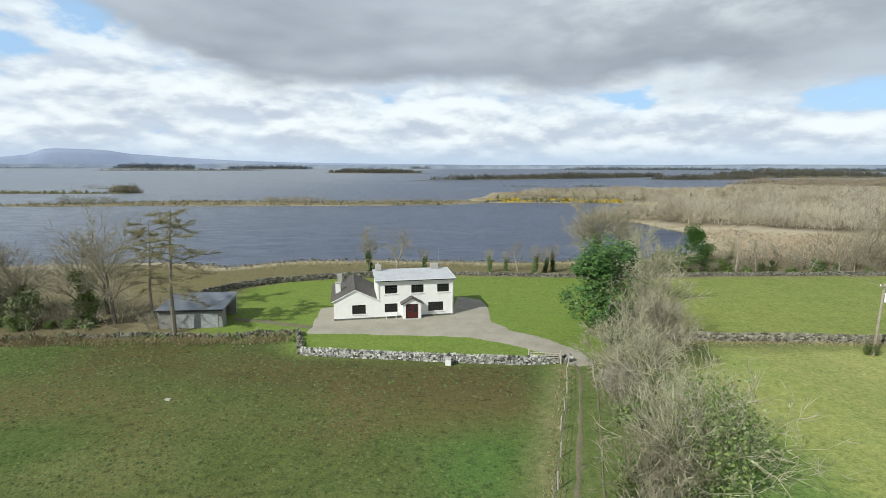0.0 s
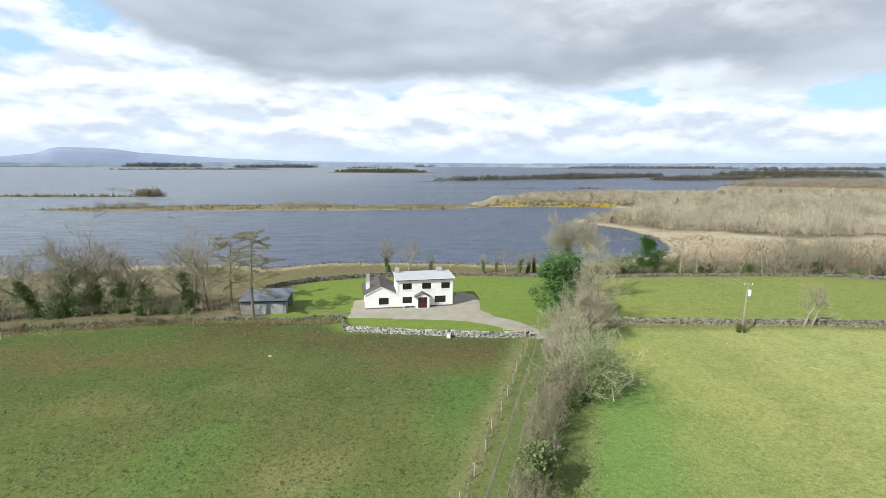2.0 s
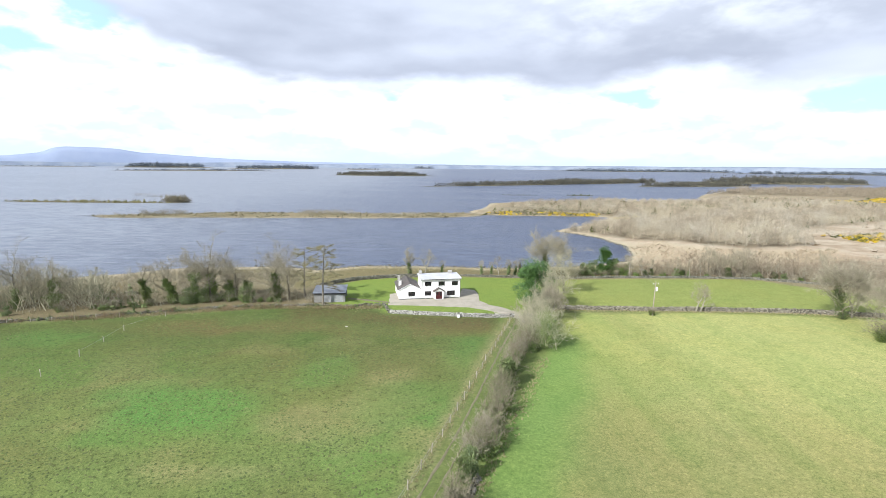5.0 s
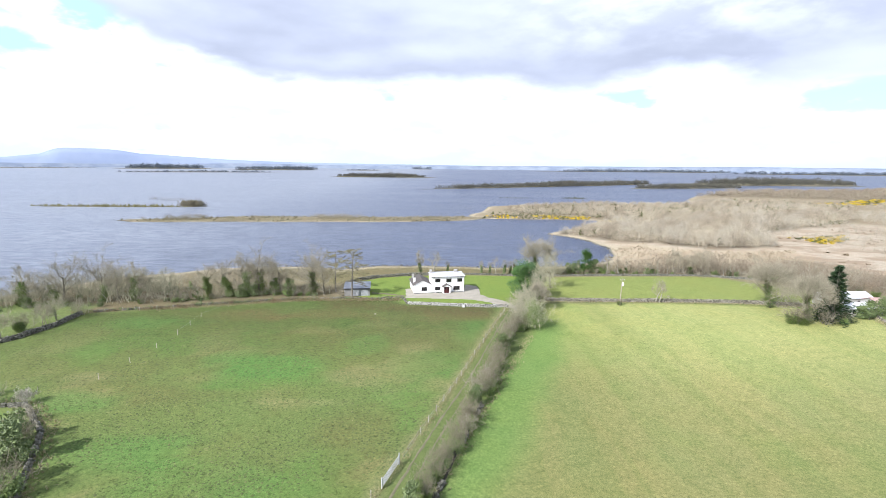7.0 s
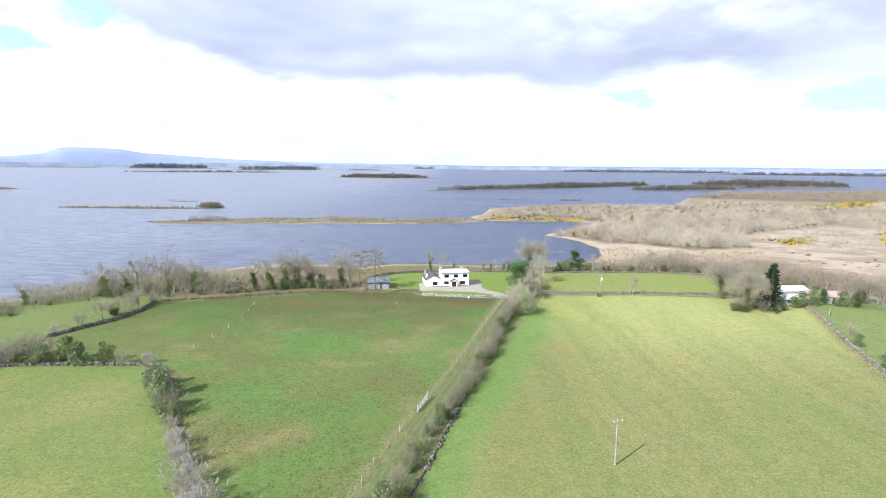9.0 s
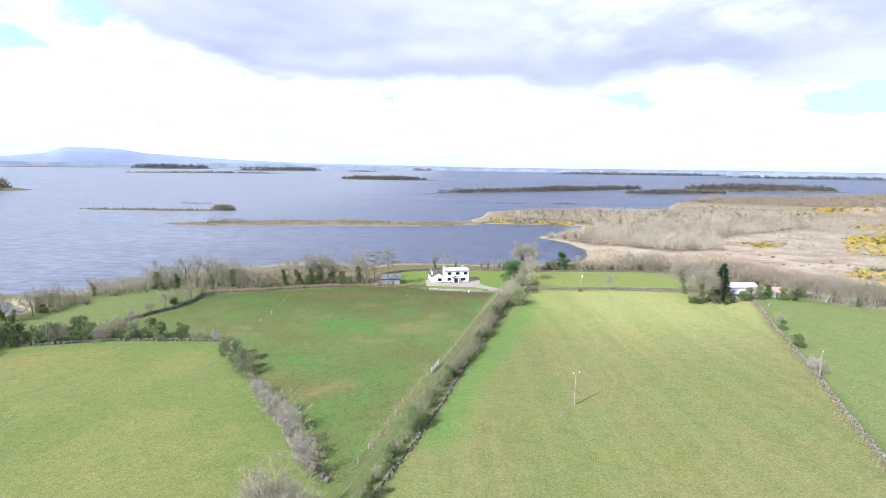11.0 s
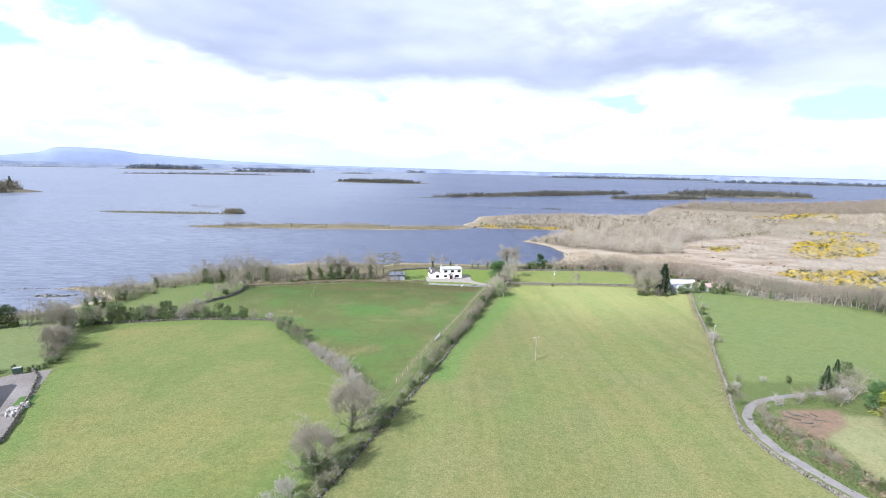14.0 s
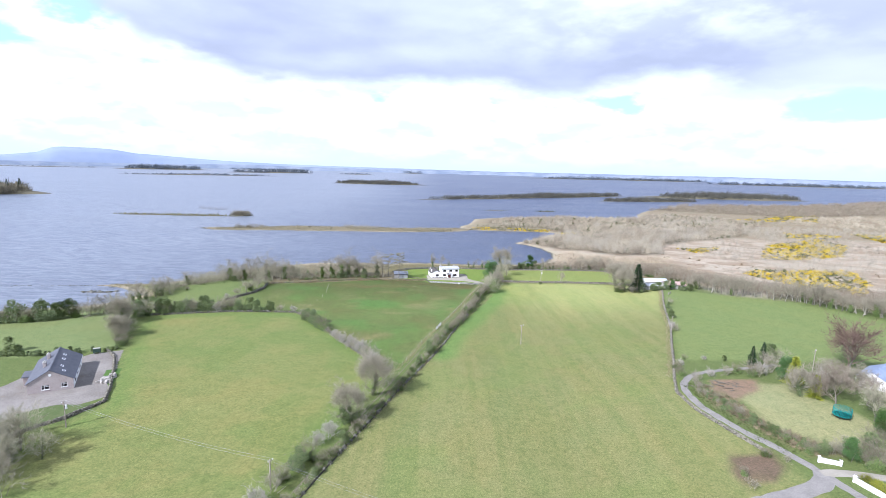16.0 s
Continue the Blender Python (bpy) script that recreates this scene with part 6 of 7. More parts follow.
growth("far_woodland", [(225, 10), (260, 60), (420, 120), (800, 150), (800, -300), (300, -250), (215, -25)], 15, FARBRUSH, WOODS, "tan leafless woods beyond the bog", 0.7, 1.3, 0.8)
growth("undergrowth", [(-48, 61), (-62, 59), (-90, 50), (-118, 43), (-136, 28), (-150, 10), (-150, 50), (-120, 78), (-84, 92), (-60, 82)], 3.6, LOWBRUSH, TWIG, "tangled leafless undergrowth along the shore", 0.45, 0.9, 0.6)
growth("undergrowth", [(-48, 61), (-62, 59), (-90, 50), (-118, 43), (-136, 28), (-150, 10), (-150, 40), (-120, 66), (-84, 76), (-60, 70)], 5, CLUMP, IVY, "dark green bramble and ivy under the shore trees", 0.5, 1.3, 0.5)
growth("undergrowth", [(-130, 28), (-140, -2), (-146, 2), (-144, 20), (-144, 44), (-134, 60), (-118, 80), (-120, 50)], 4.5, BRUSH, TWIG, "leafless young trees on the shore", 0.55, 0.95, 0.5)
growth("undergrowth", [(-98, 50), (-118, 46), (-134, 30), (-143, 10), (-150, 26), (-138, 56), (-114, 72), (-88, 68), (-80, 56)], 3.6, THIN, TWIG_PALE, "pale leafless young trees along the shore", 0.6, 1.05, 0.8)

growth("undergrowth", [(-90, 51), (-62, 59.5), (-46, 61), (-38.5, 62), (-39, 72), (-50, 76), (-70, 74), (-92, 62)], 2.6, LOWBRUSH, TWIG_PALE, "tangled leafless undergrowth below the tall trees", 0.35, 0.75, 0.55)
growth("undergrowth", [(-90, 50), (-62, 58.8), (-38.5, 60.5), (-39, 66), (-60, 66), (-90, 56)], 3.2, CLUMP, IVY, "bramble and ivy banks below the tall trees", 0.4, 1.1, 0.6)

growth("wall_ivy", [(-18.2, 60.2), (-36, 59.4), (-56, 57.4), (-84, 47.4), (-104, 41), (-104, 38.5), (-84, 44.6), (-56, 54.8), (-36, 57.6), (-26, 57.6), (-18.4, 58.6), (-15.4, 53.4), (-14.6, 53.4)], 0.8, CLUMP, IVY, "ivy and bramble growing over the stone wall", 0.2, 0.5, 0.62, (0.8, 1.15), 0.0, (5, 0.40, 93))
growth("bracken", [(-104, 40), (-84, 45.5), (-62, 54), (-44, 57.6), (-18.5, 58), (-18.5, 56), (-30, 55), (-44, 54.6), (-62, 50.5), (-84, 42.5), (-104, 37)], 0.8, LOWBRUSH, varied("dead_bracken", (0.15, 0.105, 0.055), (0.33, 0.255, 0.15)), "brown dead bracken bank in front of the wall", 0.14, 0.38, 0.8, (0.8, 1.15), 0.0, (6, 0.42, 91))
growth("roadside_scrub", [(60, -91), (63, -101), (63, -116), (70, -125.5), (74, -128), (64.5, -128.5), (60.2, -119), (57.0, -106), (57.2, -96)], 1.3, CLUMP, mottled("brown_scrub", (0.15, 0.125, 0.07), (0.24, 0.20, 0.12), 0.6), "tangled brown scrub on the bank beside the road", 0.45, 0.95, 1.0)
growth("roadside_scrub", [(60, -91), (63, -101), (63, -116), (70, -125.5), (74, -128), (64.5, -128.5), (60.2, -119), (57.0, -106), (57.2, -96)], 1.6, CLUMP, IVY, "dark green bramble on the bank beside the road", 0.4, 0.85, 0.7)
growth("brushwood", CUT, 1.1, LOWBRUSH, TWIG_DARK, "cut brushwood lying on bare earth", 0.12, 0.26, 0.5)
# gorse in flower
for poly, keep, wide in (([(24, 305), (60, 304), (108, 301), (112, 312), (70, 325), (30, 322)], 0.75, 1.0), ([(196, 202), (242, 218), (225, 195), (200, 176)], 0.7, 1.2), ([(348, 283), (382, 337), (440, 322), (400, 290)], 0.7, 1.8),
                         ([(184, 92), (206, 109), (252, 109), (267, 106), (250, 70), (227, 46), (212, 29), (205, 40), (195, 53)], 0.95, 1.2), ([(240, 158), (295, 235), (383, 289), (375, 240), (320, 176), (270, 156)], 0.85, 1.5),
                         ([(460, 339), (516, 350), (500, 300), (438, 268)], 0.8, 1.8), ([(404, 488), (631, 617), (538, 488), (450, 470)], 0.5, 2.4), ([(110, 282), (122, 276), (138, 292), (128, 304)], 0.6, 1.0)):
    growth("gorse", poly, 2.3 * wide, CLUMP, GORSE_Y, "gorse bushes covered in yellow flowers", 0.6 * wide, 1.3 * wide, keep, (0.6 / wide, 0.9 / wide), 0.15, (14, 0.36, 11))
    growth("gorse", poly, 2.8 * wide, CLUMP, GORSE_G, "olive green gorse spines below the flowers", 0.6 * wide, 1.3 * wide, keep, (0.6 / wide, 0.9 / wide))
growth("scrub", [(24, 303), (110, 300), (120, 320), (70, 360), (48, 340)], 4.6, LOWBRUSH, TWIG, "leafless scrub among the gorse", 0.6, 1.3, 0.8)
growth("scrub", [(30, 318), (100, 322), (110, 334), (60, 350), (36, 340)], 5, CLUMP, GORSE_G, "low green scrub on the point", 0.6, 1.4, 0.6)
growth("spit_scrub", SPIT, 2.3, CLUMP, mottled("tawny_scrub", (0.175, 0.16, 0.095), (0.27, 0.25, 0.165), 0.2), "low tawny scrub on the stony spit", 0.2, 1.0, 0.8, (0.8, 1.15), 0.0, (9, 0.42, 61))
growth("spit_scrub", SPIT, 4, LOWBRUSH, TWIG, "low leafless willow scrub on the spit", 0.3, 0.7, 0.5)
growth("spit_scrub", [(-104, 284), (-74, 284), (-70, 300), (-104, 302)], 3, LOWBRUSH, TWIG, "willow thicket on the spit", 0.9, 1.5, 1.0)
growth("spit_scrub", [(-205, 270), (-180, 272), (-178, 286), (-200, 282)], 3, LOWBRUSH, TWIG_DARK, "dark willow thicket on the spit", 0.8, 1.5, 0.8)
growth("spit_scrub", [(-50, 281), (-22, 284), (-24, 296), (-50, 294)], 3, LOWBRUSH, TWIG, "willow thicket on the spit", 0.6, 1.1, 0.8)


# rocks along the water's edge and reefs in the lake
def rocks(label, x, y, z, lo, hi):
    tm = []
    for V, Fc in STONES:
        tm.append((V, np.array([t for f in Fc for t in ((f[0], f[1], f[2]), (f[0], f[2], f[3]))])))
    V, T = spread(tm, x, y, z, RNG.uniform(lo, hi, len(x)), RNG.uniform(0.4, 0.8, len(x)), RNG)
    return fast_mesh("shore_rocks", V, T, STONE_DARK, label, "rocks")


px, py = inside([(-70, 96), (60, 96), (90, 140), (95, 210), (60, 225), (40, 150), (-70, 130)], 1.4, RNG)
d = shore_distance(px, py)
ok = (np.abs(d + 0.3) < 1.6)
rocks("dark boulders along the lake edge", px[ok], py[ok], np.full(ok.sum(), LAKE), 0.35, 1.1)
px, py = inside([(-30, 312), (30, 316), (40, 430), (-20, 445), (-40, 350)], 5.0, RNG, 0.5, 0.4)
rocks("low grey rocks breaking the water beside the point", px, py, np.full(len(px), LAKE - 0.1), 0.4, 1.1)
px, py = inside([(-252, 252), (20, 276), (30, 300), (-250, 285)], 2.0, RNG)
ok = np.abs(shore_distance(px, py)) < 2.0
rocks("pale stones at the edge of the spit", px[ok], py[ok], np.full(ok.sum(), LAKE + 0.02), 0.25, 0.8)
t = RNG.random(130)
rocks("line of low rocks running out from the shore", -182 - 130 * t, 34 - 15 * t + RNG.normal(0, 0.5, 130), np.full(130, LAKE), 0.3, 0.9)
t = RNG.random(60)
rocks("low rocks off the beach", -168 - 16 * t, 22 - 1.5 * t + RNG.normal(0, 0.8, 60), np.full(60, LAKE), 0.5, 1.8)

# tussocks of the pasture, dead grass along fence and walls
def lump_template(seed):
    """A low grassy hump."""
    rnd = random.Random(seed)
    v = [(0.05 * rnd.gauss(0, 1), 0.05 * rnd.gauss(0, 1), 0.15)]
    for k in range(6):
        a, r = math.pi * k / 3, rnd.uniform(0.16, 0.30)
        v.append((r * math.cos(a), r * math.sin(a), -0.02))
    return np.array(v), np.array([(0, 1 + k, 1 + (k + 1) % 6) for k in range(6)])


TUFTS = [lump_template(k) for k in range(5)]
TALL = [tuft_template(10 + k, 9, 0.5, 0.9) for k in range(4)]


def tussocks(name, poly, step, templates, material, label, lo, hi, keep=1.0, thin=None):
    x, y = inside(poly, step, RNG, 0.5, keep)
    if thin:
        ok = rough_noise(x, y, thin[0], thin[2], 4) > thin[1]
        x, y = x[ok], y[ok]
    V, T = spread(templates, x, y, height(x, y), RNG.uniform(lo, hi, len(x)), RNG.uniform(0.6, 1.1, len(x)), RNG)
    return fast_mesh(name, V, T, material, label, "grass")


NEAR_PASTURE = PASTURE
tussocks("grass_tussocks", NEAR_PASTURE, 0.6, TUFTS, TUFT, "short green tussocks over the pasture", 0.35, 1.0, 0.9, (7, 0.40, 1))
tussocks("rush_tussocks", NEAR_PASTURE, 0.75, TUFTS, varied("rushes", (0.060, 0.082, 0.026), (0.120, 0.136, 0.048)), "brown and green rushes in wet patches", 0.4, 1.0, 0.7, (16, 0.52, 2))
tussocks("straw_tussocks", NEAR_PASTURE, 0.9, TALL, varied("bleached_tussocks", (0.17, 0.165, 0.075), (0.27, 0.25, 0.13), 0.95), "pale dead tussocks scattered in the pasture", 0.3, 0.6, 0.3, (9, 0.60, 3))


def verge(line, wide, step, label, lo=0.6, hi=1.1, material=None):
    x, y = [], []
    for a, b, h in along(line, step):
        for k in range(3):
            o = RNG.normal(0, wide)
            x.append(a - math.sin(h) * o + RNG.normal(0, 0.2)), y.append(b + math.cos(h) * o + RNG.normal(0, 0.2))
    x, y = np.array(x), np.array(y)
    V, T = spread(TALL, x, y, height(x, y), RNG.uniform(lo, hi, len(x)), RNG.uniform(0.7, 1.1, len(x)), RNG)
    fast_mesh("dead_grass", V, T, material or STRAW, label, "grass")


verge([(12.6, 49), (9.4, 38), (6.6, 28), (1.2, 9), (-4.2, -9), (-9.2, -25), (-13.4, -38), (-17.6, -53), (-22, -70), (-25.5, -80)], 0.3, 0.4, "dead straw-coloured grass along the lane fence", 0.4, 0.8)
verge([(26, 57.4), (43, 55.9), (62, 53.6), (81, 50.8), (100, 46.6)], 0.35, 0.3, "dead grass at the foot of the field wall")
verge([(-18, 57.6), (-25.5, 57), (-36, 57), (-46, 56.4), (-56, 54), (-68, 49.5), (-84, 43.5)], 0.8, 0.22, "dead bracken and grass below the shore wall", 0.6, 1.2)
verge([(108, 40), (93, 5), (79, -32), (69, -54), (61, -72), (54, -86)], 0.6, 0.35, "dead grass along the meadow wall")
verge([(15, 22), (10, 8), (4, -8), (-2, -24), (-8, -42), (-13, -62), (-18.8, -82), (-25.4, -102), (-32.5, -124)], 0.5, 0.35, "dead grass under the lane hedge", 0.5, 0.9)
verge([(-26, -80), (-40, -60), (-51, -43), (-63, -22), (-72, -14), (-99, -15), (-128, -23)], 0.8, 0.35, "dead grass and bramble along the field hedge", 0.6, 1.2)
verge([(57, -90), (55.8, -98), (56.4, -108), (58.6, -118), (62, -127)], 1.2, 0.25, "rough grass bank beside the road", 0.6, 1.2, TUFT)
verge([(-146, 12), (-160, 36), (-180, 34)], 3.0, 0.2, "pale dead reeds on the small point", 0.8, 1.6)
verge([(-60, 104), (-33, 108), (0, 110), (40, 110), (62, 122)], 3.0, 0.25, "tawny reeds along the lake shore", 0.6, 1.2)


# ---------------------------------------------------------------- islands and far shore
ISLET = mottled("island_ground", (0.10, 0.092, 0.06), (0.16, 0.145, 0.095), 0.05)
FARTREE = mottled("far_island_trees", (0.065, 0.066, 0.054), (0.11, 0.105, 0.082), 0.03, 0.95)
# trees of the farthest islands, aerial haze put into their colour
FARTREE_HAZE = mottled("hazy_far_trees", (0.075, 0.092, 0.112), (0.105, 0.122, 0.14), 0.01, 0.95)
# distance haze mixed into the colours of mountain and far shore
HAZE = surface("haze_tinted_hills", lambda N, p: N.mix(N.step(N.noise(p, 0.003, 4, 0.6), 0.3, 0.7), c3(0.225, 0.275, 0.395), c3(0.265, 0.315, 0.425)), 0.95)
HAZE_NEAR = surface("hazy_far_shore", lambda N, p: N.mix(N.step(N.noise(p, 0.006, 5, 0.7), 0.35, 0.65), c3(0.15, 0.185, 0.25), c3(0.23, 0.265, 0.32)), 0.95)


def island(cx, cy, length, wide, angle, high, step, templates, scale, material, label, keep=0.9, hill=1.5, margin=0.82):
    """A low island with its trees."""
    if cy > 600:
        high, hill, margin = high * 1.55, hill * 1.5, 0.96
    isl = thing("island", pose(cx, cy, LAKE, 0, 0, angle), label, "island", "islands")
    n, m = 48, 5
    vs, fs = [], []
    for j in range(m + 1):
        f = 1 - j / m
        for k in range(n):
            t = 2 * math.pi * k / n
            w = 1 + 0.16 * math.sin(3 * t + cx) + 0.10 * math.sin(7 * t + cy) + 0.06 * math.sin(13 * t)
            vs.append((0.5 * length * f * w * math.cos(t) * 1.06, 0.5 * wide * f * w * math.sin(t) * 1.06, -0.6 + (hill + 0.6) * (1 - f * f)))
    for j in range(m):
        for k in range(n):
            fs.append((j * n + k, j * n + (k + 1) % n, (j + 1) * n + (k + 1) % n, (j + 1) * n + k))
    raw("land", vs, fs, ISLET, isl, True)
    x, y = inside([(0.5 * length * margin * math.cos(t), 0.5 * wide * margin * math.sin(t)) for t in np.linspace(0, 6.28, 40)], step, RNG, 0.5, keep)
    if len(x) == 0:
        x, y = np.array([0.0]), np.array([0.0])
    q = (x / (0.5 * length)) ** 2 + (y / (0.5 * wide)) ** 2
    V, T = spread(templates, x, y, hill * (1 - q) - 0.4, RNG.uniform(0.7, 1.2, len(x)) * scale * (0.6 + 0.55 * rough_noise(x + cx, y, length * 0.2, 7)), RNG.uniform(0.75, 1.1, len(x)) * high, RNG)
    fast_mesh("vegetation", V, T, material, "", "", isl)
    return isl


island(-318, 382, 176, 18, 2, 1.2, 3.6, CLUMP, 1.5, varied("willow_scrub", (0.17, 0.16, 0.07), (0.30, 0.28, 0.13)), "low island of yellow-green willow scrub", 0.95, 0.6)
island(-244, 392, 26, 14, 0, 1.2, 2.4, FARBRUSH, 0.95, TWIG_DARK, "small islet with a rounded leafless thicket")
island(-308, 468, 46, 7, 3, 1.0, 3.5, LOWBRUSH, 1.5, TWIG_DARK, "narrow dark islet with a few trees", 0.7, 0.4)
island(84, 562, 60, 8, 0, 1.0, 4, CLUMP, 1.0, GORSE_G, "stony islet with low scrub", 0.6, 0.4)
island(163, 566, 40, 9, 3, 1.0, 3.2, CLUMP, 1.5, GORSE_G, "small islet of olive scrub", 0.9, 0.5)
island(-205, 1560, 300, 120, 0, 0.8, 9, FARBRUSH, 1.7, FARTREE, "wooded island with a pale stony shore", 0.8, 3)
island(236, 965, 640, 46, 34, 0.75, 8, FARBRUSH, 1.6, FARTREE, "long low island of brown leafless trees", 0.9, 1.5)
island(482, 925, 270, 46, 17, 0.7, 8, FARBRUSH, 1.5, FARTREE, "low island of leafless trees")
island(790, 1130, 420, 90, 4, 0.9, 10, FARBRUSH, 1.9, FARTREE, "broad island of brown woods", 0.9, 5)
island(-815, 625, 235, 130, 30, 1.0, 8, FARBRUSH, 2.2, TWIG_DARK, "steep island covered with woods", 0.95, 8)
for x, y in ((-745, 668), (-770, 655), (-760, 640), (-790, 660), (-800, 640), (-725, 670)):
    spruce[random.randrange(2)](x, y, random.uniform(1.2, 1.7), label="dark conifer on a far island", sink=-9)
island(-1040, 2060, 620, 60, 27, 0.6, 13, FARBRUSH, 1.8, FARTREE_HAZE, "far low island of pale green", 0.7, 2)
island(-1750, 3120, 470, 150, 35, 1.0, 22, FARBRUSH, 4.0, FARTREE_HAZE, "far dark wooded island", 0.9, 6)
island(-1000, 2980, 540, 140, 40, 0.9, 22, FARBRUSH, 3.4, FARTREE_HAZE, "far dark wooded island", 0.9, 4)
island(-525, 3150, 240, 60, 10, 0.7, 18, FARBRUSH, 2.2, FARTREE_HAZE, "far small island with low trees")
island(-190, 4250, 220, 60, 0, 0.9, 20, FARBRUSH, 3.2, FARTREE_HAZE, "far small wooded island")
island(-1350, 4000, 700, 100, 0, 0.7, 26, FARBRUSH, 3.4, FARTREE_HAZE, "far low island of hazy trees")
island(1500, 3700, 1500, 90, 12, 0.7, 22, FARBRUSH, 3.6, FARTREE_HAZE, "far low wooded shore", 0.85, 3)
island(2500, 3050, 1500, 90, -6, 0.7, 22, FARBRUSH, 3.6, FARTREE_HAZE, "far low wooded shore", 0.85, 3)
island(-2450, 2900, 700, 60, 35, 0.5, 22, FARBRUSH, 2.0, FARTREE_HAZE, "far low island of pale ground", 0.6, 2)


def hills(name, r, tops, material, label, depth=350):
    """A far range: heights in metres by bearing in degrees, clockwise from straight ahead."""
    vs, fs = [], []
    n = 260
    b0, b1 = tops[0][0], tops[-1][0]
    for i in range(n + 1):
        b = b0 + (b1 - b0) * i / n
        h = float(np.interp(b, [t[0] for t in tops], [t[1] for t in tops]))
        h = h * (0.97 + 0.06 * rough_noise(np.array([b * 3.0]), np.array([r * 0.01]), 8.0, 2, 2)[0])
        for f, z in ((0, -2), (0.35, h * 0.7), (1.0, h), (1.3, h * 0.8)):
            a, q = radians(b), r + depth * f
            vs.append((q * math.sin(a), q * math.cos(a), LAKE + z))
    for i in range(n):
        for k in range(3):
            fs.append((i * 4 + k, i * 4 + k + 1, i * 4 + k + 5, i * 4 + k + 4))
    return tagged(raw(name, vs, fs, material, smooth=True), label, "hills", kind="structure")


hills("backdrop_mountain", 4520, [(-60, 60), (-50, 52), (-44, 56), (-41.2, 67), (-38.9, 92), (-37.8, 130), (-37.0, 138), (-34.6, 140), (-33.0, 132), (-31.2, 106), (-28.3, 90), (-23.2, 66), (-17.6, 50), (-8, 42), (0, 38), (10, 30)], HAZE, "flat-topped mountain far across the lake, tinted with blue haze", 150)
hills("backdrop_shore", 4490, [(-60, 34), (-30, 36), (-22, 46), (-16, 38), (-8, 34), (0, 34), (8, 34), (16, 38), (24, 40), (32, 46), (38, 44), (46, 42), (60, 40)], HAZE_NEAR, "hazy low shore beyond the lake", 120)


# ---------------------------------------------------------------- poles, wires, fences
def pole(x, y, tall, label, arm=1.4, turn=0.0, box_on=False, lean=0.0):
    p = thing("utility_pole", pose(x, y, at(x, y) - 0.1, 0, lean, turn), label, "utility pole", "utility poles")
    part("mast", post(0, 0, -0.3, 0, 0, tall, 0.15, 0.10, 8), POLEWOOD, p)
    part("crossarm", box(-arm / 2, -0.16, tall - 0.35, arm / 2, -0.08, tall - 0.23, 0.01), POLEWOOD, p)
    for u in (-arm / 2 + 0.08, arm / 2 - 0.08):
        part("insulator", post(u, -0.12, tall - 0.23, u, -0.12, tall - 0.02, 0.06, 0.04, 8), PAINT_WHITE, p)
    if box_on:
        t = part("transformer", box(0.10, -0.30, tall - 2.0, 0.50, 0.18, tall - 1.05, 0.05), PAINT_WHITE, p, "pale grey transformer can")
        part("bracket", box(0.02, -0.1, tall - 1.9, 0.12, 0.0, tall - 1.2), GUTTER, t)
    return p


pole(46.1, 51.8, 8.0, "wooden electricity pole with a transformer beside the wall", 1.5, 10, True, 1.5)
pole(56.0, 95.0, 8.0, "weathered wooden electricity pole by the shore wall", 1.6, 20)
pole(17.2, -52.0, 7.3, "pale wooden electricity pole standing in the meadow", 1.5, 15, False, -1.0)
pole(77.0, -38.5, 6.6, "plain wooden pole beside the tumbled wall", 0.5, 40, False, 1.0)
pole(-44.0, -136.5, 6.2, "pale wooden pole with crossarm near the lane", 1.2, 60)
pole(-96.0, -115.5, 6.4, "dark wooden pole with a small transformer by the yard", 1.0, 60, True)
pole(151, 172, 8.0, "distant wooden pole on the bog"), pole(245, 200, 8.0, "distant wooden pole on the bog"), pole(100.5, -80, 6.5, "wooden pole in the garden hedge", 0.6)
ivyshrub[0](46.0, 51.9, 0.35, 1.4, label="ivy growing up the foot of a pole")


def wire(a, b, sag, label):
    """A cable that hangs between two places."""
    bm = bmesh.new()
    n = 14
    pts = [Vector(a).lerp(Vector(b), k / n) - Vector((0, 0, sag * 4 * (k / n) * (1 - k / n))) for k in range(n + 1)]
    tube(bm, pts, [0.016] * (n + 1), 3)
    me = bpy.data.meshes.new("cable")
    bm.to_mesh(me), bm.free()
    me.materials.append(WIRE)
    tagged(new("cable", me), label, "cable", "overhead cables")


for o in (-0.5, 0.5):
    top = at(-44, -136.5) + 6.1
    wire((-44 + o * 0.5, -136.5 - o, top), (-96 + o * 0.5, -115.5 - o, at(-96, -115.5) + 6.3), 1.2, "thin grey overhead cable across the west meadow")
    wire((-44 + o * 0.5, -136.5 - o, top), (-10 + o * 0.5, -152 - o, 9.0), 0.6, "thin grey overhead cable over the lane")
    wire((-10 + o * 0.5, -152 - o, 9.0), (40 + o * 0.5, -172 - o, 10.5), 1.0, "thin grey overhead cable over the meadow")
    wire((46.1 + o, 51.8, at(46, 52) + 7.8), (56.0 + o, 95, at(56, 95) + 7.8), 0.7, "thin grey overhead cable above the north field")
pole(-10, -152, 6.0, "pale wooden pole at the edge of the meadow", 1.2, 65), pole(40, -172, 6.2, "pale wooden pole in the meadow", 1.2, 65)

PALE_POST = mottled("silvered_wood", (0.34, 0.31, 0.26), (0.46, 0.42, 0.36), 3.0)
fence_posts = []
me = bpy.data.meshes.new("fence_post")
bm = post(0, 0, -0.3, 0, 0, 1.15, 0.06, 0.05, 6)
bm.to_mesh(me), bm.free()
me.materials.append(PALE_POST)


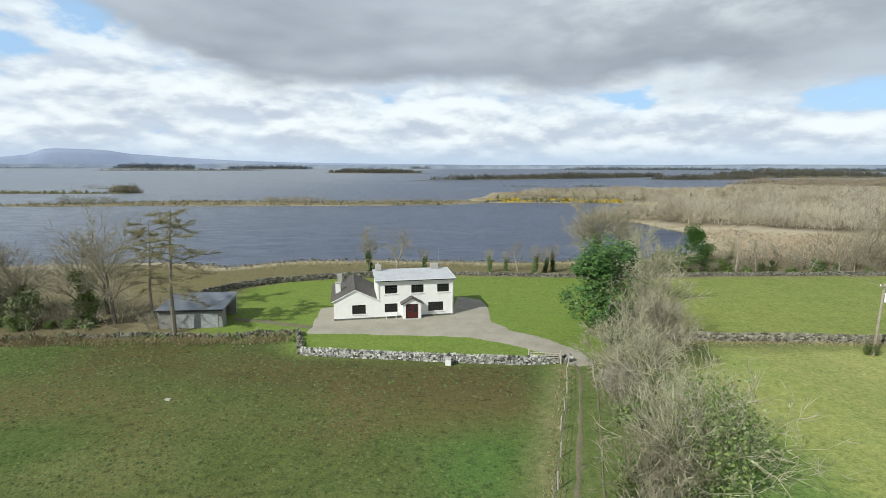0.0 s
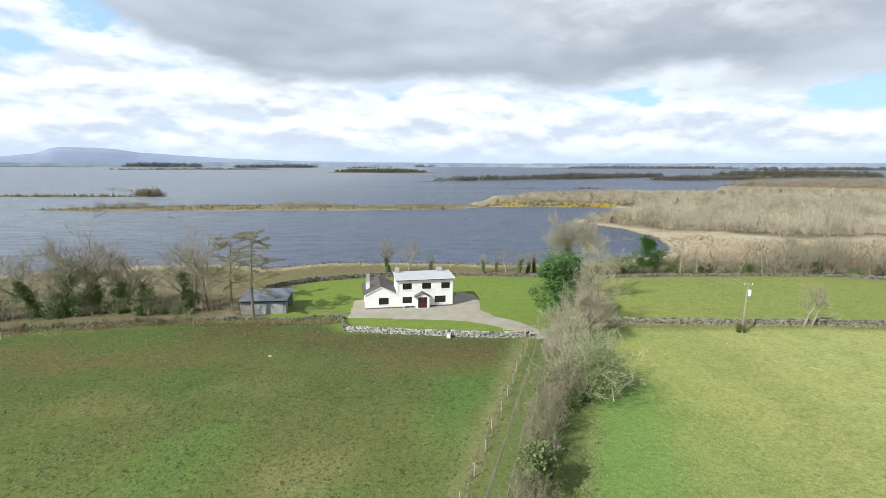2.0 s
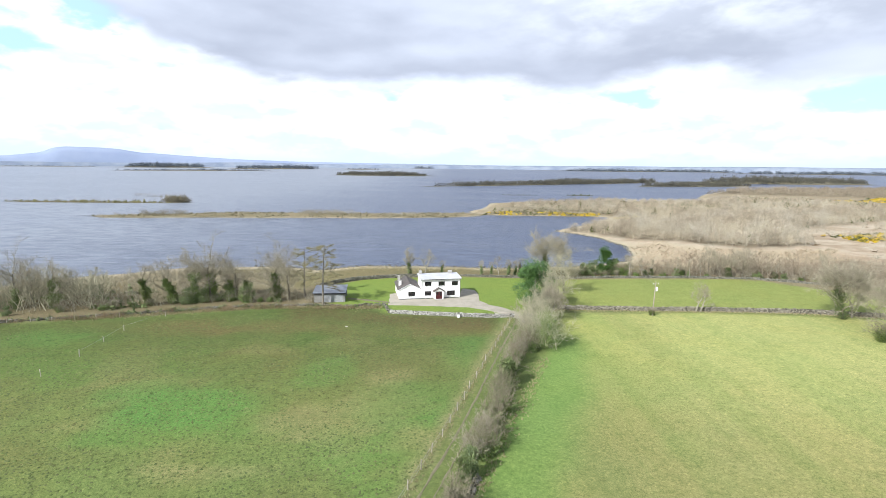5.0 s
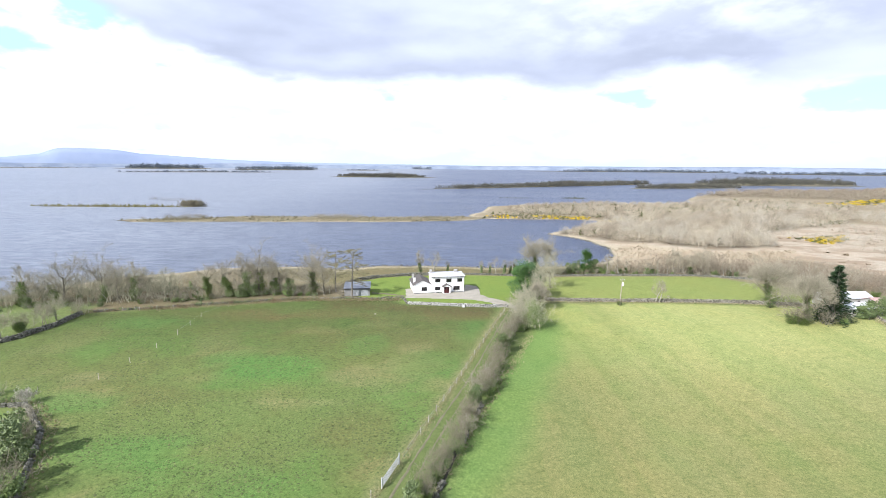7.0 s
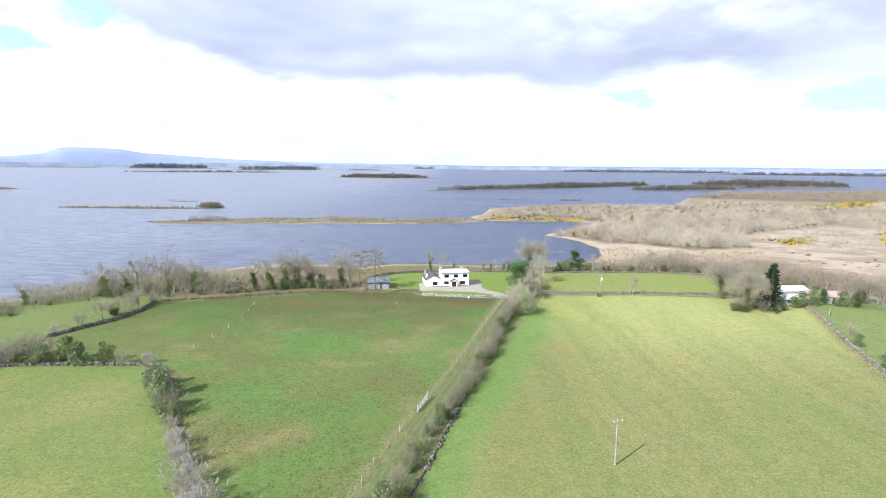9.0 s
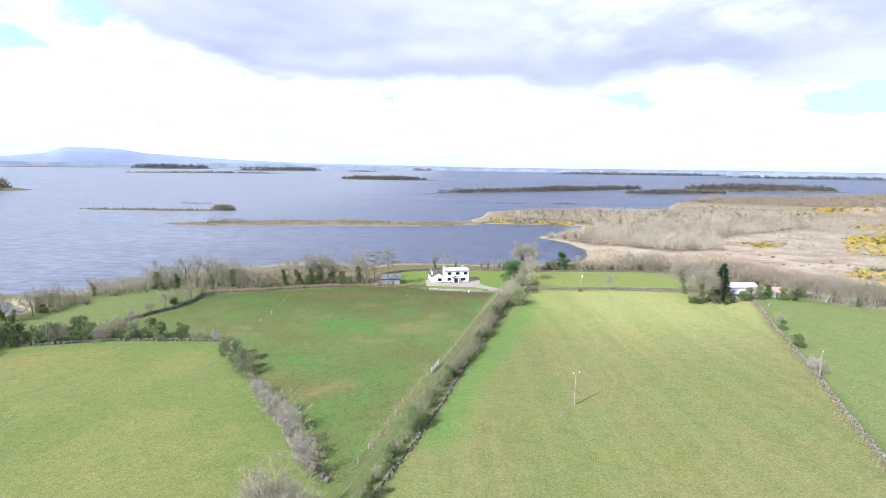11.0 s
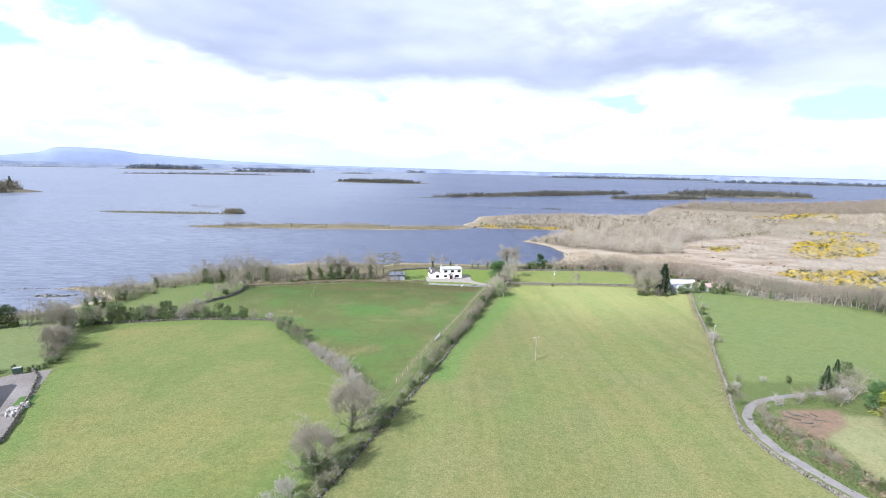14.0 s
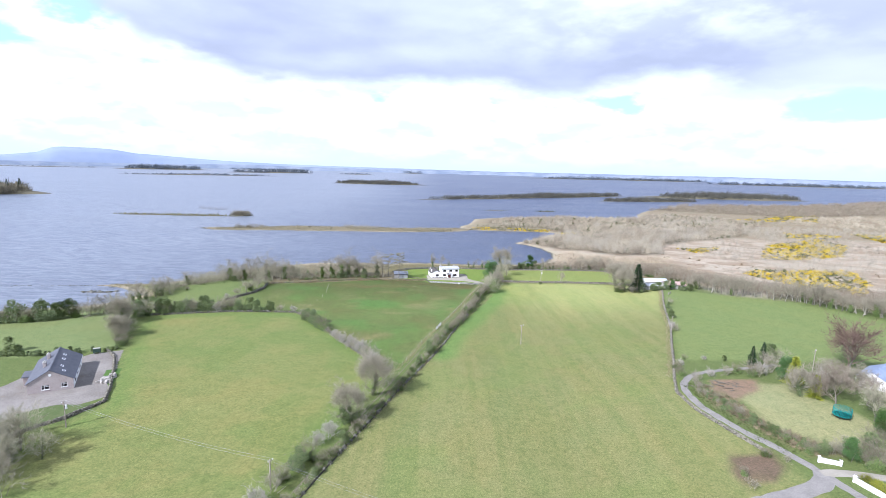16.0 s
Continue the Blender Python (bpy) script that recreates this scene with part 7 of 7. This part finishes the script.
def post_row(line, step, label, group, high=1.0):
    for x, y, a in along(line, step):
        ob = new("fence_post", me)
        ob.matrix_world = pose(x + random.gauss(0, 0.08), y + random.gauss(0, 0.08), at(x, y), random.gauss(0, 3), random.gauss(0, 3), 0) @ Matrix.Diagonal((1, 1, high * random.uniform(0.9, 1.1), 1))
        tagged(ob, label, "fence post", group)


FENCE = [(13.0, 49.5), (10.2, 39), (6.9, 28), (1.5, 9.6), (-3.9, -8.2), (-8.4, -22.6), (-10.4, -29.4)]
post_row(FENCE, 3.6, "weathered wooden post of the lane fence", "lane fence posts")
post_row([(-13.6, -37.6), (-16.4, -48), (-20, -62), (-24.6, -79)], 4.2, "weathered wooden post of the lane fence", "lane fence posts")
post_row([(-66, 47.5), (-68, 36), (-66.2, 20.6), (-66.3, 12), (-67, 4), (-68, -4), (-70, -12)], 6.0, "pale wooden post across the pasture", "pasture fence posts", 1.1)
post_row([(-100, 39.5), (-84, 43.5), (-68, 50)], 4.0, "wooden post beside the shore trees", "shore fence posts")
wire((-66, 47.5, at(-66, 47.5) + 1.0), (-68, 36, at(-68, 36) + 1.0), 0.05, "white fence tape across the pasture")
wire((-68, 36, at(-68, 36) + 1.0), (-66.2, 20.6, at(-66, 20.6) + 1.0), 0.08, "white fence tape across the pasture")
for a, b in zip(FENCE, FENCE[1:]):
    for h in (0.5, 0.95):
        wire((*a, at(*a) + h), (*b, at(*b) + h), 0.03, "fence wire beside the lane")


def field_gate(x, y, turn, wide, material, label, high=1.15, bars=5):
    g = thing("field_gate", pose(x, y, at(x, y), 0, 0, turn), label, "gate")
    for k in range(bars):
        z = 0.15 + (high - 0.2) * k / (bars - 1)
        part("rail", box(0, -0.025, z, wide, 0.025, z + 0.07), material, g)
    for u in (0, wide - 0.07, wide * 0.5):
        part("stile", box(u, -0.028, 0.1, u + 0.07, 0.028, high + 0.05), material, g)
    part("brace", prism([(0.07, 0.15), (0.2, 0.15), (wide - 0.08, high - 0.02), (wide - 0.2, high - 0.02)], "y", 0.03, 0.05), material, g)
    for u in (-0.16, wide + 0.16):
        part("gate_post", post(u, 0, -0.3, u, 0, high + 0.3, 0.09, 0.08, 8), material, g)
    return g


field_gate(9.2, 50.6, -6, 3.0, PALE_POST, "weathered wooden gate leaning on the wall")
field_gate(-12.4, -35.6, 73, 5.2, mottled("silver_gate", (0.5, 0.51, 0.52), (0.62, 0.63, 0.64), 2.0, 0.5, metal=0.3), "pale metal field gate beside the lane")
field_gate(105, 24, 50, 4.0, PALE_POST, "grey wooden gate at the field wall")
b = thing("bollard", pose(0.6, 49.7, at(0.6, 49.7)), "white painted concrete block beside the stone wall", "bollard")
part("block", box(-0.3, -0.25, 0, 0.3, 0.25, 0.75, 0.06), PAINT_WHITE, b)
part("cap", box(-0.34, -0.29, 0.75, 0.34, 0.29, 0.85, 0.03), CHIM, b)
tagged(raw("boulder", STONES[2][0] * np.array([0.55, 0.35, 0.2]) + np.array([-23.5, 40.7, at(-23.5, 40.7) + 0.08]), STONES[2][1], mottled("pale_boulder", (0.30, 0.28, 0.23), (0.42, 0.40, 0.34), 2.0)), "pale flat boulder lying in the pasture", "boulder")


# ---------------------------------------------------------------- slate-roofed house by the west meadow
BEIGE = mottled("beige_render", (0.36, 0.31, 0.29), (0.43, 0.38, 0.355), 0.7, 0.9, 10, 0.004, dirt=(0.30, 0.26, 0.25))
NEWSLATE = mottled("blue_grey_slate", (0.095, 0.10, 0.12), (0.13, 0.135, 0.155), 0.9, 0.6, 9, 0.01)
RUBBLE = varied("broken_stone", (0.30, 0.28, 0.25), (0.52, 0.49, 0.45), 0.9, 4.0)


def grey_house():
    m = pose(-116.5, -100.0, at(-112, -92) - 0.05, 0, 0, 28.5)
    h = thing("house", m, "beige rendered house with a steep blue-grey slate roof", "house")
    W_, L_, E_, R_ = 9.6, 18.5, 2.9, 5.8
    front = [(2.9, 4.5, 0.9, 2.05), (7.0, 8.3, 1.0, 2.1)]
    part("wall", wall_with_holes(0, W_, 0, E_, 0, 0.3, front), BEIGE, h)
    part("gable", prism([(0, E_), (W_, E_), (W_ / 2, R_)], "y", 0, 0.3), BEIGE, h)
    part("wall", wall_with_holes(0, W_, 0, E_, L_ - 0.3, L_, []), BEIGE, h)
    part("gable", prism([(0, E_), (W_, E_), (W_ / 2, R_)], "y", L_ - 0.3, L_), BEIGE, h)
    part("wall", box(0, 0.3, 0, 0.3, L_ - 0.3, E_), BEIGE, h)
    part("wall", box(W_ - 0.3, 0.3, 0, W_, L_ - 0.3, E_), RENDER_WHITE, h, "pale side wall")
    for s in (0, 1):
        a, b = ((-0.35, E_ - 0.12), (W_ / 2, R_ + 0.05)) if s == 0 else ((W_ + 0.35, E_ - 0.12), (W_ / 2, R_ + 0.05))
        r = part("roof_slope", prism([a, b, (b[0], b[1] + 0.13), (a[0], a[1] + 0.13)], "y", -0.2, L_ + 0.2), NEWSLATE, h, "blue-grey slates")
        dx, dz = b[0] - a[0], b[1] - a[1]
        for k in range(1, 13):
            f = k / 13
            x0, z0 = a[0] + dx * f, a[1] + dz * f + 0.13
            x1, z1 = a[0] + dx * (f + 0.012), a[1] + dz * (f + 0.012) + 0.13
            part("slate_course", prism([(x0, z0), (x1, z1), (x1, z1 + 0.02), (x0, z0 + 0.02)], "y", -0.2, L_ + 0.2), NEWSLATE, r)
        if s == 1:
            for v, f in ((2.2, 0.42), (5.0, 0.55), (10.2, 0.60), (13.6, 0.62)):
                x0, z0, x1, z1 = a[0] + dx * f, a[1] + dz * f + 0.14, a[0] + dx * (f + 0.13), a[1] + dz * (f + 0.13) + 0.14
                w = part("skylight", prism([(x0, z0), (x1, z1), (x1, z1 + 0.06), (x0, z0 + 0.06)], "y", v, v + 1.1), PAINT_WHITE, r, "pale roof window")
                part("pane", prism([(x0 + dx * 0.02, z0 + dz * 0.02 + 0.062), (x1 - dx * 0.02, z1 - dz * 0.02 + 0.062), (x1 - dx * 0.02, z1 - dz * 0.02 + 0.07), (x0 + dx * 0.02, z0 + dz * 0.02 + 0.07)], "y", v + 0.12, v + 0.98),
                     surface("skylight_glass", lambda N, p: c3(0.35, 0.38, 0.42), 0.15), w)
    part("ridge", box(W_ / 2 - 0.12, -0.22, R_ + 0.12, W_ / 2 + 0.12, L_ + 0.22, R_ + 0.26), NEWSLATE, h)
    part("gutter", box(W_ + 0.3, -0.2, E_ - 0.2, W_ + 0.42, L_ + 0.2, E_ - 0.1), PAINT_WHITE, h)
    for u0, u1, z0, z1 in front:
        window(h, u0, u1, z0, z1, 0.0, GLASS, (0.4,), True, PAINT_WHITE)
    for v in (3, 8, 13):
        part("side_window", box(W_ - 0.01, v, 0.9, W_ + 0.03, v + 1.6, 2.1), GLASS, h, "dark side window")
    part("vent", post(W_ / 2, -0.06, 4.6, W_ / 2, 0.02, 4.6, 0.35, 0.35, 14), PAINT_WHITE, h, "round white vent in the gable")
    part("room", box(0.5, 0.45, 0.1, W_ - 0.5, L_ - 0.6, 2.7), VOID, h, "dark interior")
    for v in (6.0, 12.5):
        c = part("chimney", box(2.6, v, 3.6, 3.3, v + 1.1, 6.1, 0.02), BEIGE, h, "beige chimney")
        part("chimney_cap", box(2.52, v - 0.08, 6.1, 3.38, v + 1.18, 6.22), CHIM, c)
        for q in (0.3, 0.8):
            part("chimney_pot", post(2.95, v + q, 6.22, 2.95, v + q, 6.55, 0.12, 0.10, 8), CHIM, c)
    a = part("side_porch", box(-1.9, 6.5, 0, -0.002, 10.5, 2.6), BEIGE, h, "low flat side porch")
    part("porch_roof", box(-2.15, 6.2, 2.6, -0.003, 10.8, 2.85), NEWSLATE, a)
    part("porch_window", box(-1.94, 7.2, 0.9, -1.902, 9.8, 2.1), GLASS, a)
    t = thing("oil_tank", pose(-119.5, -70.4, at(-119.5, -70.4), 0, 0, 28), "dark green oil tank standing behind the yard", "tank")
    part("tank", box(0, 0, 0.4, 2.0, 1.1, 1.7, 0.12), mottled("green_tank", (0.03, 0.06, 0.045), (0.05, 0.08, 0.06), 2.0, 0.5), t)
    part("lid", box(0.1, 0.1, 1.7, 1.9, 1.0, 1.78, 0.03), CHIM, t, "pale lid")
    for u in (0.1, 1.6):
        part("plinth_block", box(u, 0.1, 0, u + 0.3, 1.0, 0.4), BLOCKWORK, t)
    for k in range(34):
        x, y = -103.4 + random.gauss(0, 0.8), -89.6 + random.gauss(0, 1.6)
        V, Fc = STONES[k % 9]
        ob = tagged(raw("rubble_block", V * random.uniform(0.5, 1.1), Fc, RUBBLE), "broken pale stone block dumped in the yard", "stone", "rubble heap")
        ob.matrix_world = pose(x, y, at(x, y) + random.uniform(0.1, 0.5), random.uniform(-20, 20), random.uniform(-20, 20), random.uniform(0, 360))


grey_house()
sheet("yard_grass", [(-100.2, -93), (-104.5, -91), (-107.5, -83), (-104.5, -81.5)], mottled("yard_lawn", (0.06, 0.12, 0.025), (0.08, 0.15, 0.03), 0.5), "small green lawn at the yard wall", "lawn", 0.09, 0.6)
sheet("yard_grass", [(-98, -104), (-99, -112), (-106, -116), (-112, -110), (-106, -105)], mottled("rough_lawn", (0.07, 0.11, 0.03), (0.11, 0.13, 0.05), 0.5), "rough grass below the yard", "lawn", 0.09, 0.8)


# ---------------------------------------------------------------- farm sheds, garden, east house
def low_building(name, m, wide, long, eave, ridge, wall, roof, label, category, ribs=0):
    h = thing(name, m, label, category)
    part("wall", wall_with_holes(0, wide, 0, eave, 0, 0.25, [(wide * 0.2, wide * 0.2 + 1.1, 0.9, 2.0), (wide * 0.65, wide * 0.65 + 0.95, 0, 2.05)]), wall, h)
    part("wall", box(0, long - 0.25, 0, wide, long, eave), wall, h)
    for u, axis_gable in ((0, 0), (wide - 0.25, 1)):
        part("gable_wall", prism([(0.25, 0), (long - 0.25, 0), (long - 0.25, eave), (long / 2, ridge), (0.25, eave)], "x", u, u + 0.25), wall, h)
    part("window", box(wide * 0.2, 0.12, 0.9, wide * 0.2 + 1.1, 0.16, 2.0), GLASS, h)
    part("door", box(wide * 0.65, 0.12, 0, wide * 0.65 + 0.95, 0.18, 2.05), DARKWOOD, h)
    for a, b in (((-0.3, eave - 0.08), (long / 2, ridge)), ((long + 0.3, eave - 0.08), (long / 2, ridge))):
        r = part("roof_slope", prism([a, b, (b[0], b[1] + 0.09), (a[0], a[1] + 0.09)], "x", -0.25, wide + 0.25), roof, h)
        for k in range(ribs):
            u = -0.2 + (wide + 0.4) * k / ribs
            part("roof_rib", prism([(a[0], a[1] + 0.091), (b[0], b[1] + 0.091), (b[0], b[1] + 0.13), (a[0], a[1] + 0.13)], "x", u, u + 0.10), roof, r)
    part("ridge", box(-0.25, long / 2 - 0.12, ridge + 0.06, wide + 0.25, long / 2 + 0.12, ridge + 0.16), roof, h)
    return h


PALE_SHEET = mottled("pale_roof_sheet", (0.50, 0.52, 0.54), (0.64, 0.65, 0.67), 0.4, 0.5, 8, 0.004, metal=0.2, dirt=(0.5, 0.45, 0.42))
RUST = mottled("faded_red_sheet", (0.34, 0.23, 0.21), (0.44, 0.32, 0.29), 0.5, 0.8, 8, 0.004, dirt=(0.25, 0.15, 0.12))
BLUEROOF = mottled("blue_grey_roof", (0.20, 0.25, 0.36), (0.27, 0.32, 0.43), 0.5, 0.6)
low_building("barn", pose(103, 47, at(108, 49), 0, 0, 4), 13, 6, 2.8, 3.9, CHIM, PALE_SHEET, "low barn with a pale sheet roof among trees", "barn", 14)
low_building("barn", pose(99.5, 36, at(101, 37), 0, 0, 6), 7, 5, 2.3, 3.2, CHIM, PALE_SHEET, "small white shed with a pale roof", "shed", 8)
low_building("barn", pose(111, 40.5, at(115, 42), 0, 0, -2), 11, 6, 2.4, 3.6, CHIM, RUST, "old barn with a faded red sheet roof", "barn", 12)
low_building("house", pose(107, -98, at(108, -94), 0, 0, 35), 12, 7, 2.7, 4.6, RENDER_WHITE, BLUEROOF, "white bungalow with a blue-grey roof behind trees", "house")


def trampoline(x, y):
    t = thing("trampoline", pose(x, y, at(x, y)), "round garden trampoline with a teal safety net", "trampoline")
    teal = mottled("teal_net", (0.01, 0.16, 0.15), (0.02, 0.22, 0.20), 3.0, 0.7)
    n, r = 20, 1.85
    ring = [(r * math.cos(2 * math.pi * k / n), r * math.sin(2 * math.pi * k / n)) for k in range(n)]
    bm = bmesh.new()
    tube(bm, [(*p, 0.85) for p in ring + ring[:1]], [0.07] * (n + 1), 6)
    part("pad", bm, teal, t, "teal padded rim")
    bm = bmesh.new()
    bm.faces.new([bm.verts.new((p[0] * 0.95, p[1] * 0.95, 0.84)) for p in ring])
    bmesh.ops.solidify(bm, geom=bm.faces, thickness=0.02)
    part("mat", bm, GUTTER, t, "black jumping mat")
    bm = bmesh.new()
    for k in range(n):
        a, b = ring[k], ring[(k + 1) % n]
        for j in range(10):
            z = 0.95 + 0.17 * j
            tube(bm, [(*a, z), (*b, z)], [0.022, 0.022], 3)
        for q in (0.0, 0.25, 0.5, 0.75):
            c = (a[0] + (b[0] - a[0]) * q, a[1] + (b[1] - a[1]) * q)
            tube(bm, [(*c, 0.9), (*c, 2.6)], [0.018, 0.018], 3)
    part("net", bm, teal, t, "teal safety net")
    for k in range(0, n, 4):
        part("leg", post(*ring[k], 0, *ring[k], 2.65, 0.04, 0.03), GUTTER, t)


trampoline(82.9, -112.4)


def white_wall(line, label):
    w = thing("entrance_wall", pose(0, 0, 0), label, "wall")
    (ax, ay), (bx, by) = line
    n = math.hypot(bx - ax, by - ay)
    w.matrix_world = pose(ax, ay, at(ax, ay), 0, 0, math.degrees(math.atan2(by - ay, bx - ax)))
    part("panel", box(0.2, -0.12, -0.4, n - 0.2, 0.12, 0.95), RENDER_WHITE, w)
    part("coping", box(0.2, -0.17, 0.951, n - 0.2, 0.17, 1.03, 0.015), PAINT_WHITE, w)
    for u in (0, n - 0.4):
        part("pier", box(u, -0.22, -0.4, u + 0.4, 0.22, 1.25, 0.02), RENDER_WHITE, w)
        part("pier_cap", box(u - 0.06, -0.28, 1.251, u + 0.46, 0.28, 1.36, 0.02), PAINT_WHITE, w)


white_wall(((63.6, -130.2), (67.2, -131.9)), "white rendered entrance wall with square piers")
white_wall(((65.4, -136.8), (67.4, -144.5)), "white rendered entrance wall beside the road")
golden_hedge = Kind("clipped_hedge", "hedge", "bright yellow-green clipped hedge behind a white wall", leafy_meshes(171, 1.6, 3.0, varied("golden_privet", (0.22, 0.24, 0.03), (0.38, 0.38, 0.05), 0.7), 16, 1500, 0.2, 0.2), "garden hedge")
for k in range(5):
    golden_hedge(67.4 + 0.5 * k, -137.4 - 1.9 * k, 1.0)
# felled timber on the bare ground
for k in range(16):
    x, y = 67 + random.gauss(0, 3.0), -94 + random.gauss(0, 2.0)
    lg = tagged(new("log"), "cut tree branch lying on bare earth", "log", "felled timber")
    lg.matrix_world = pose(x, y, at(x, y) + 0.1, 0, 0, random.uniform(0, 180))
    n = random.uniform(1.2, 3.2)
    part("bark", post(0, 0, 0.05, n, 0, 0.12, random.uniform(0.08, 0.2), 0.06, 7), BARK, lg)
    part("cut_end", post(-0.02, 0, 0.05, 0.0, 0, 0.05, 0.07, 0.07, 7), PALE_POST, lg)


# ---------------------------------------------------------------- single stones of the front wall
meshes = []
for V, Fc in STONES:
    me = bpy.data.meshes.new("stone")
    me.from_pydata(V.tolist(), [], Fc)
    me.materials.append(STONE)
    meshes.append(me)
for w, shared, material in SINGLES:
    for k, m in shared:
        ob = new("stone", meshes[k])
        ob.parent, ob.matrix_basis = w, m
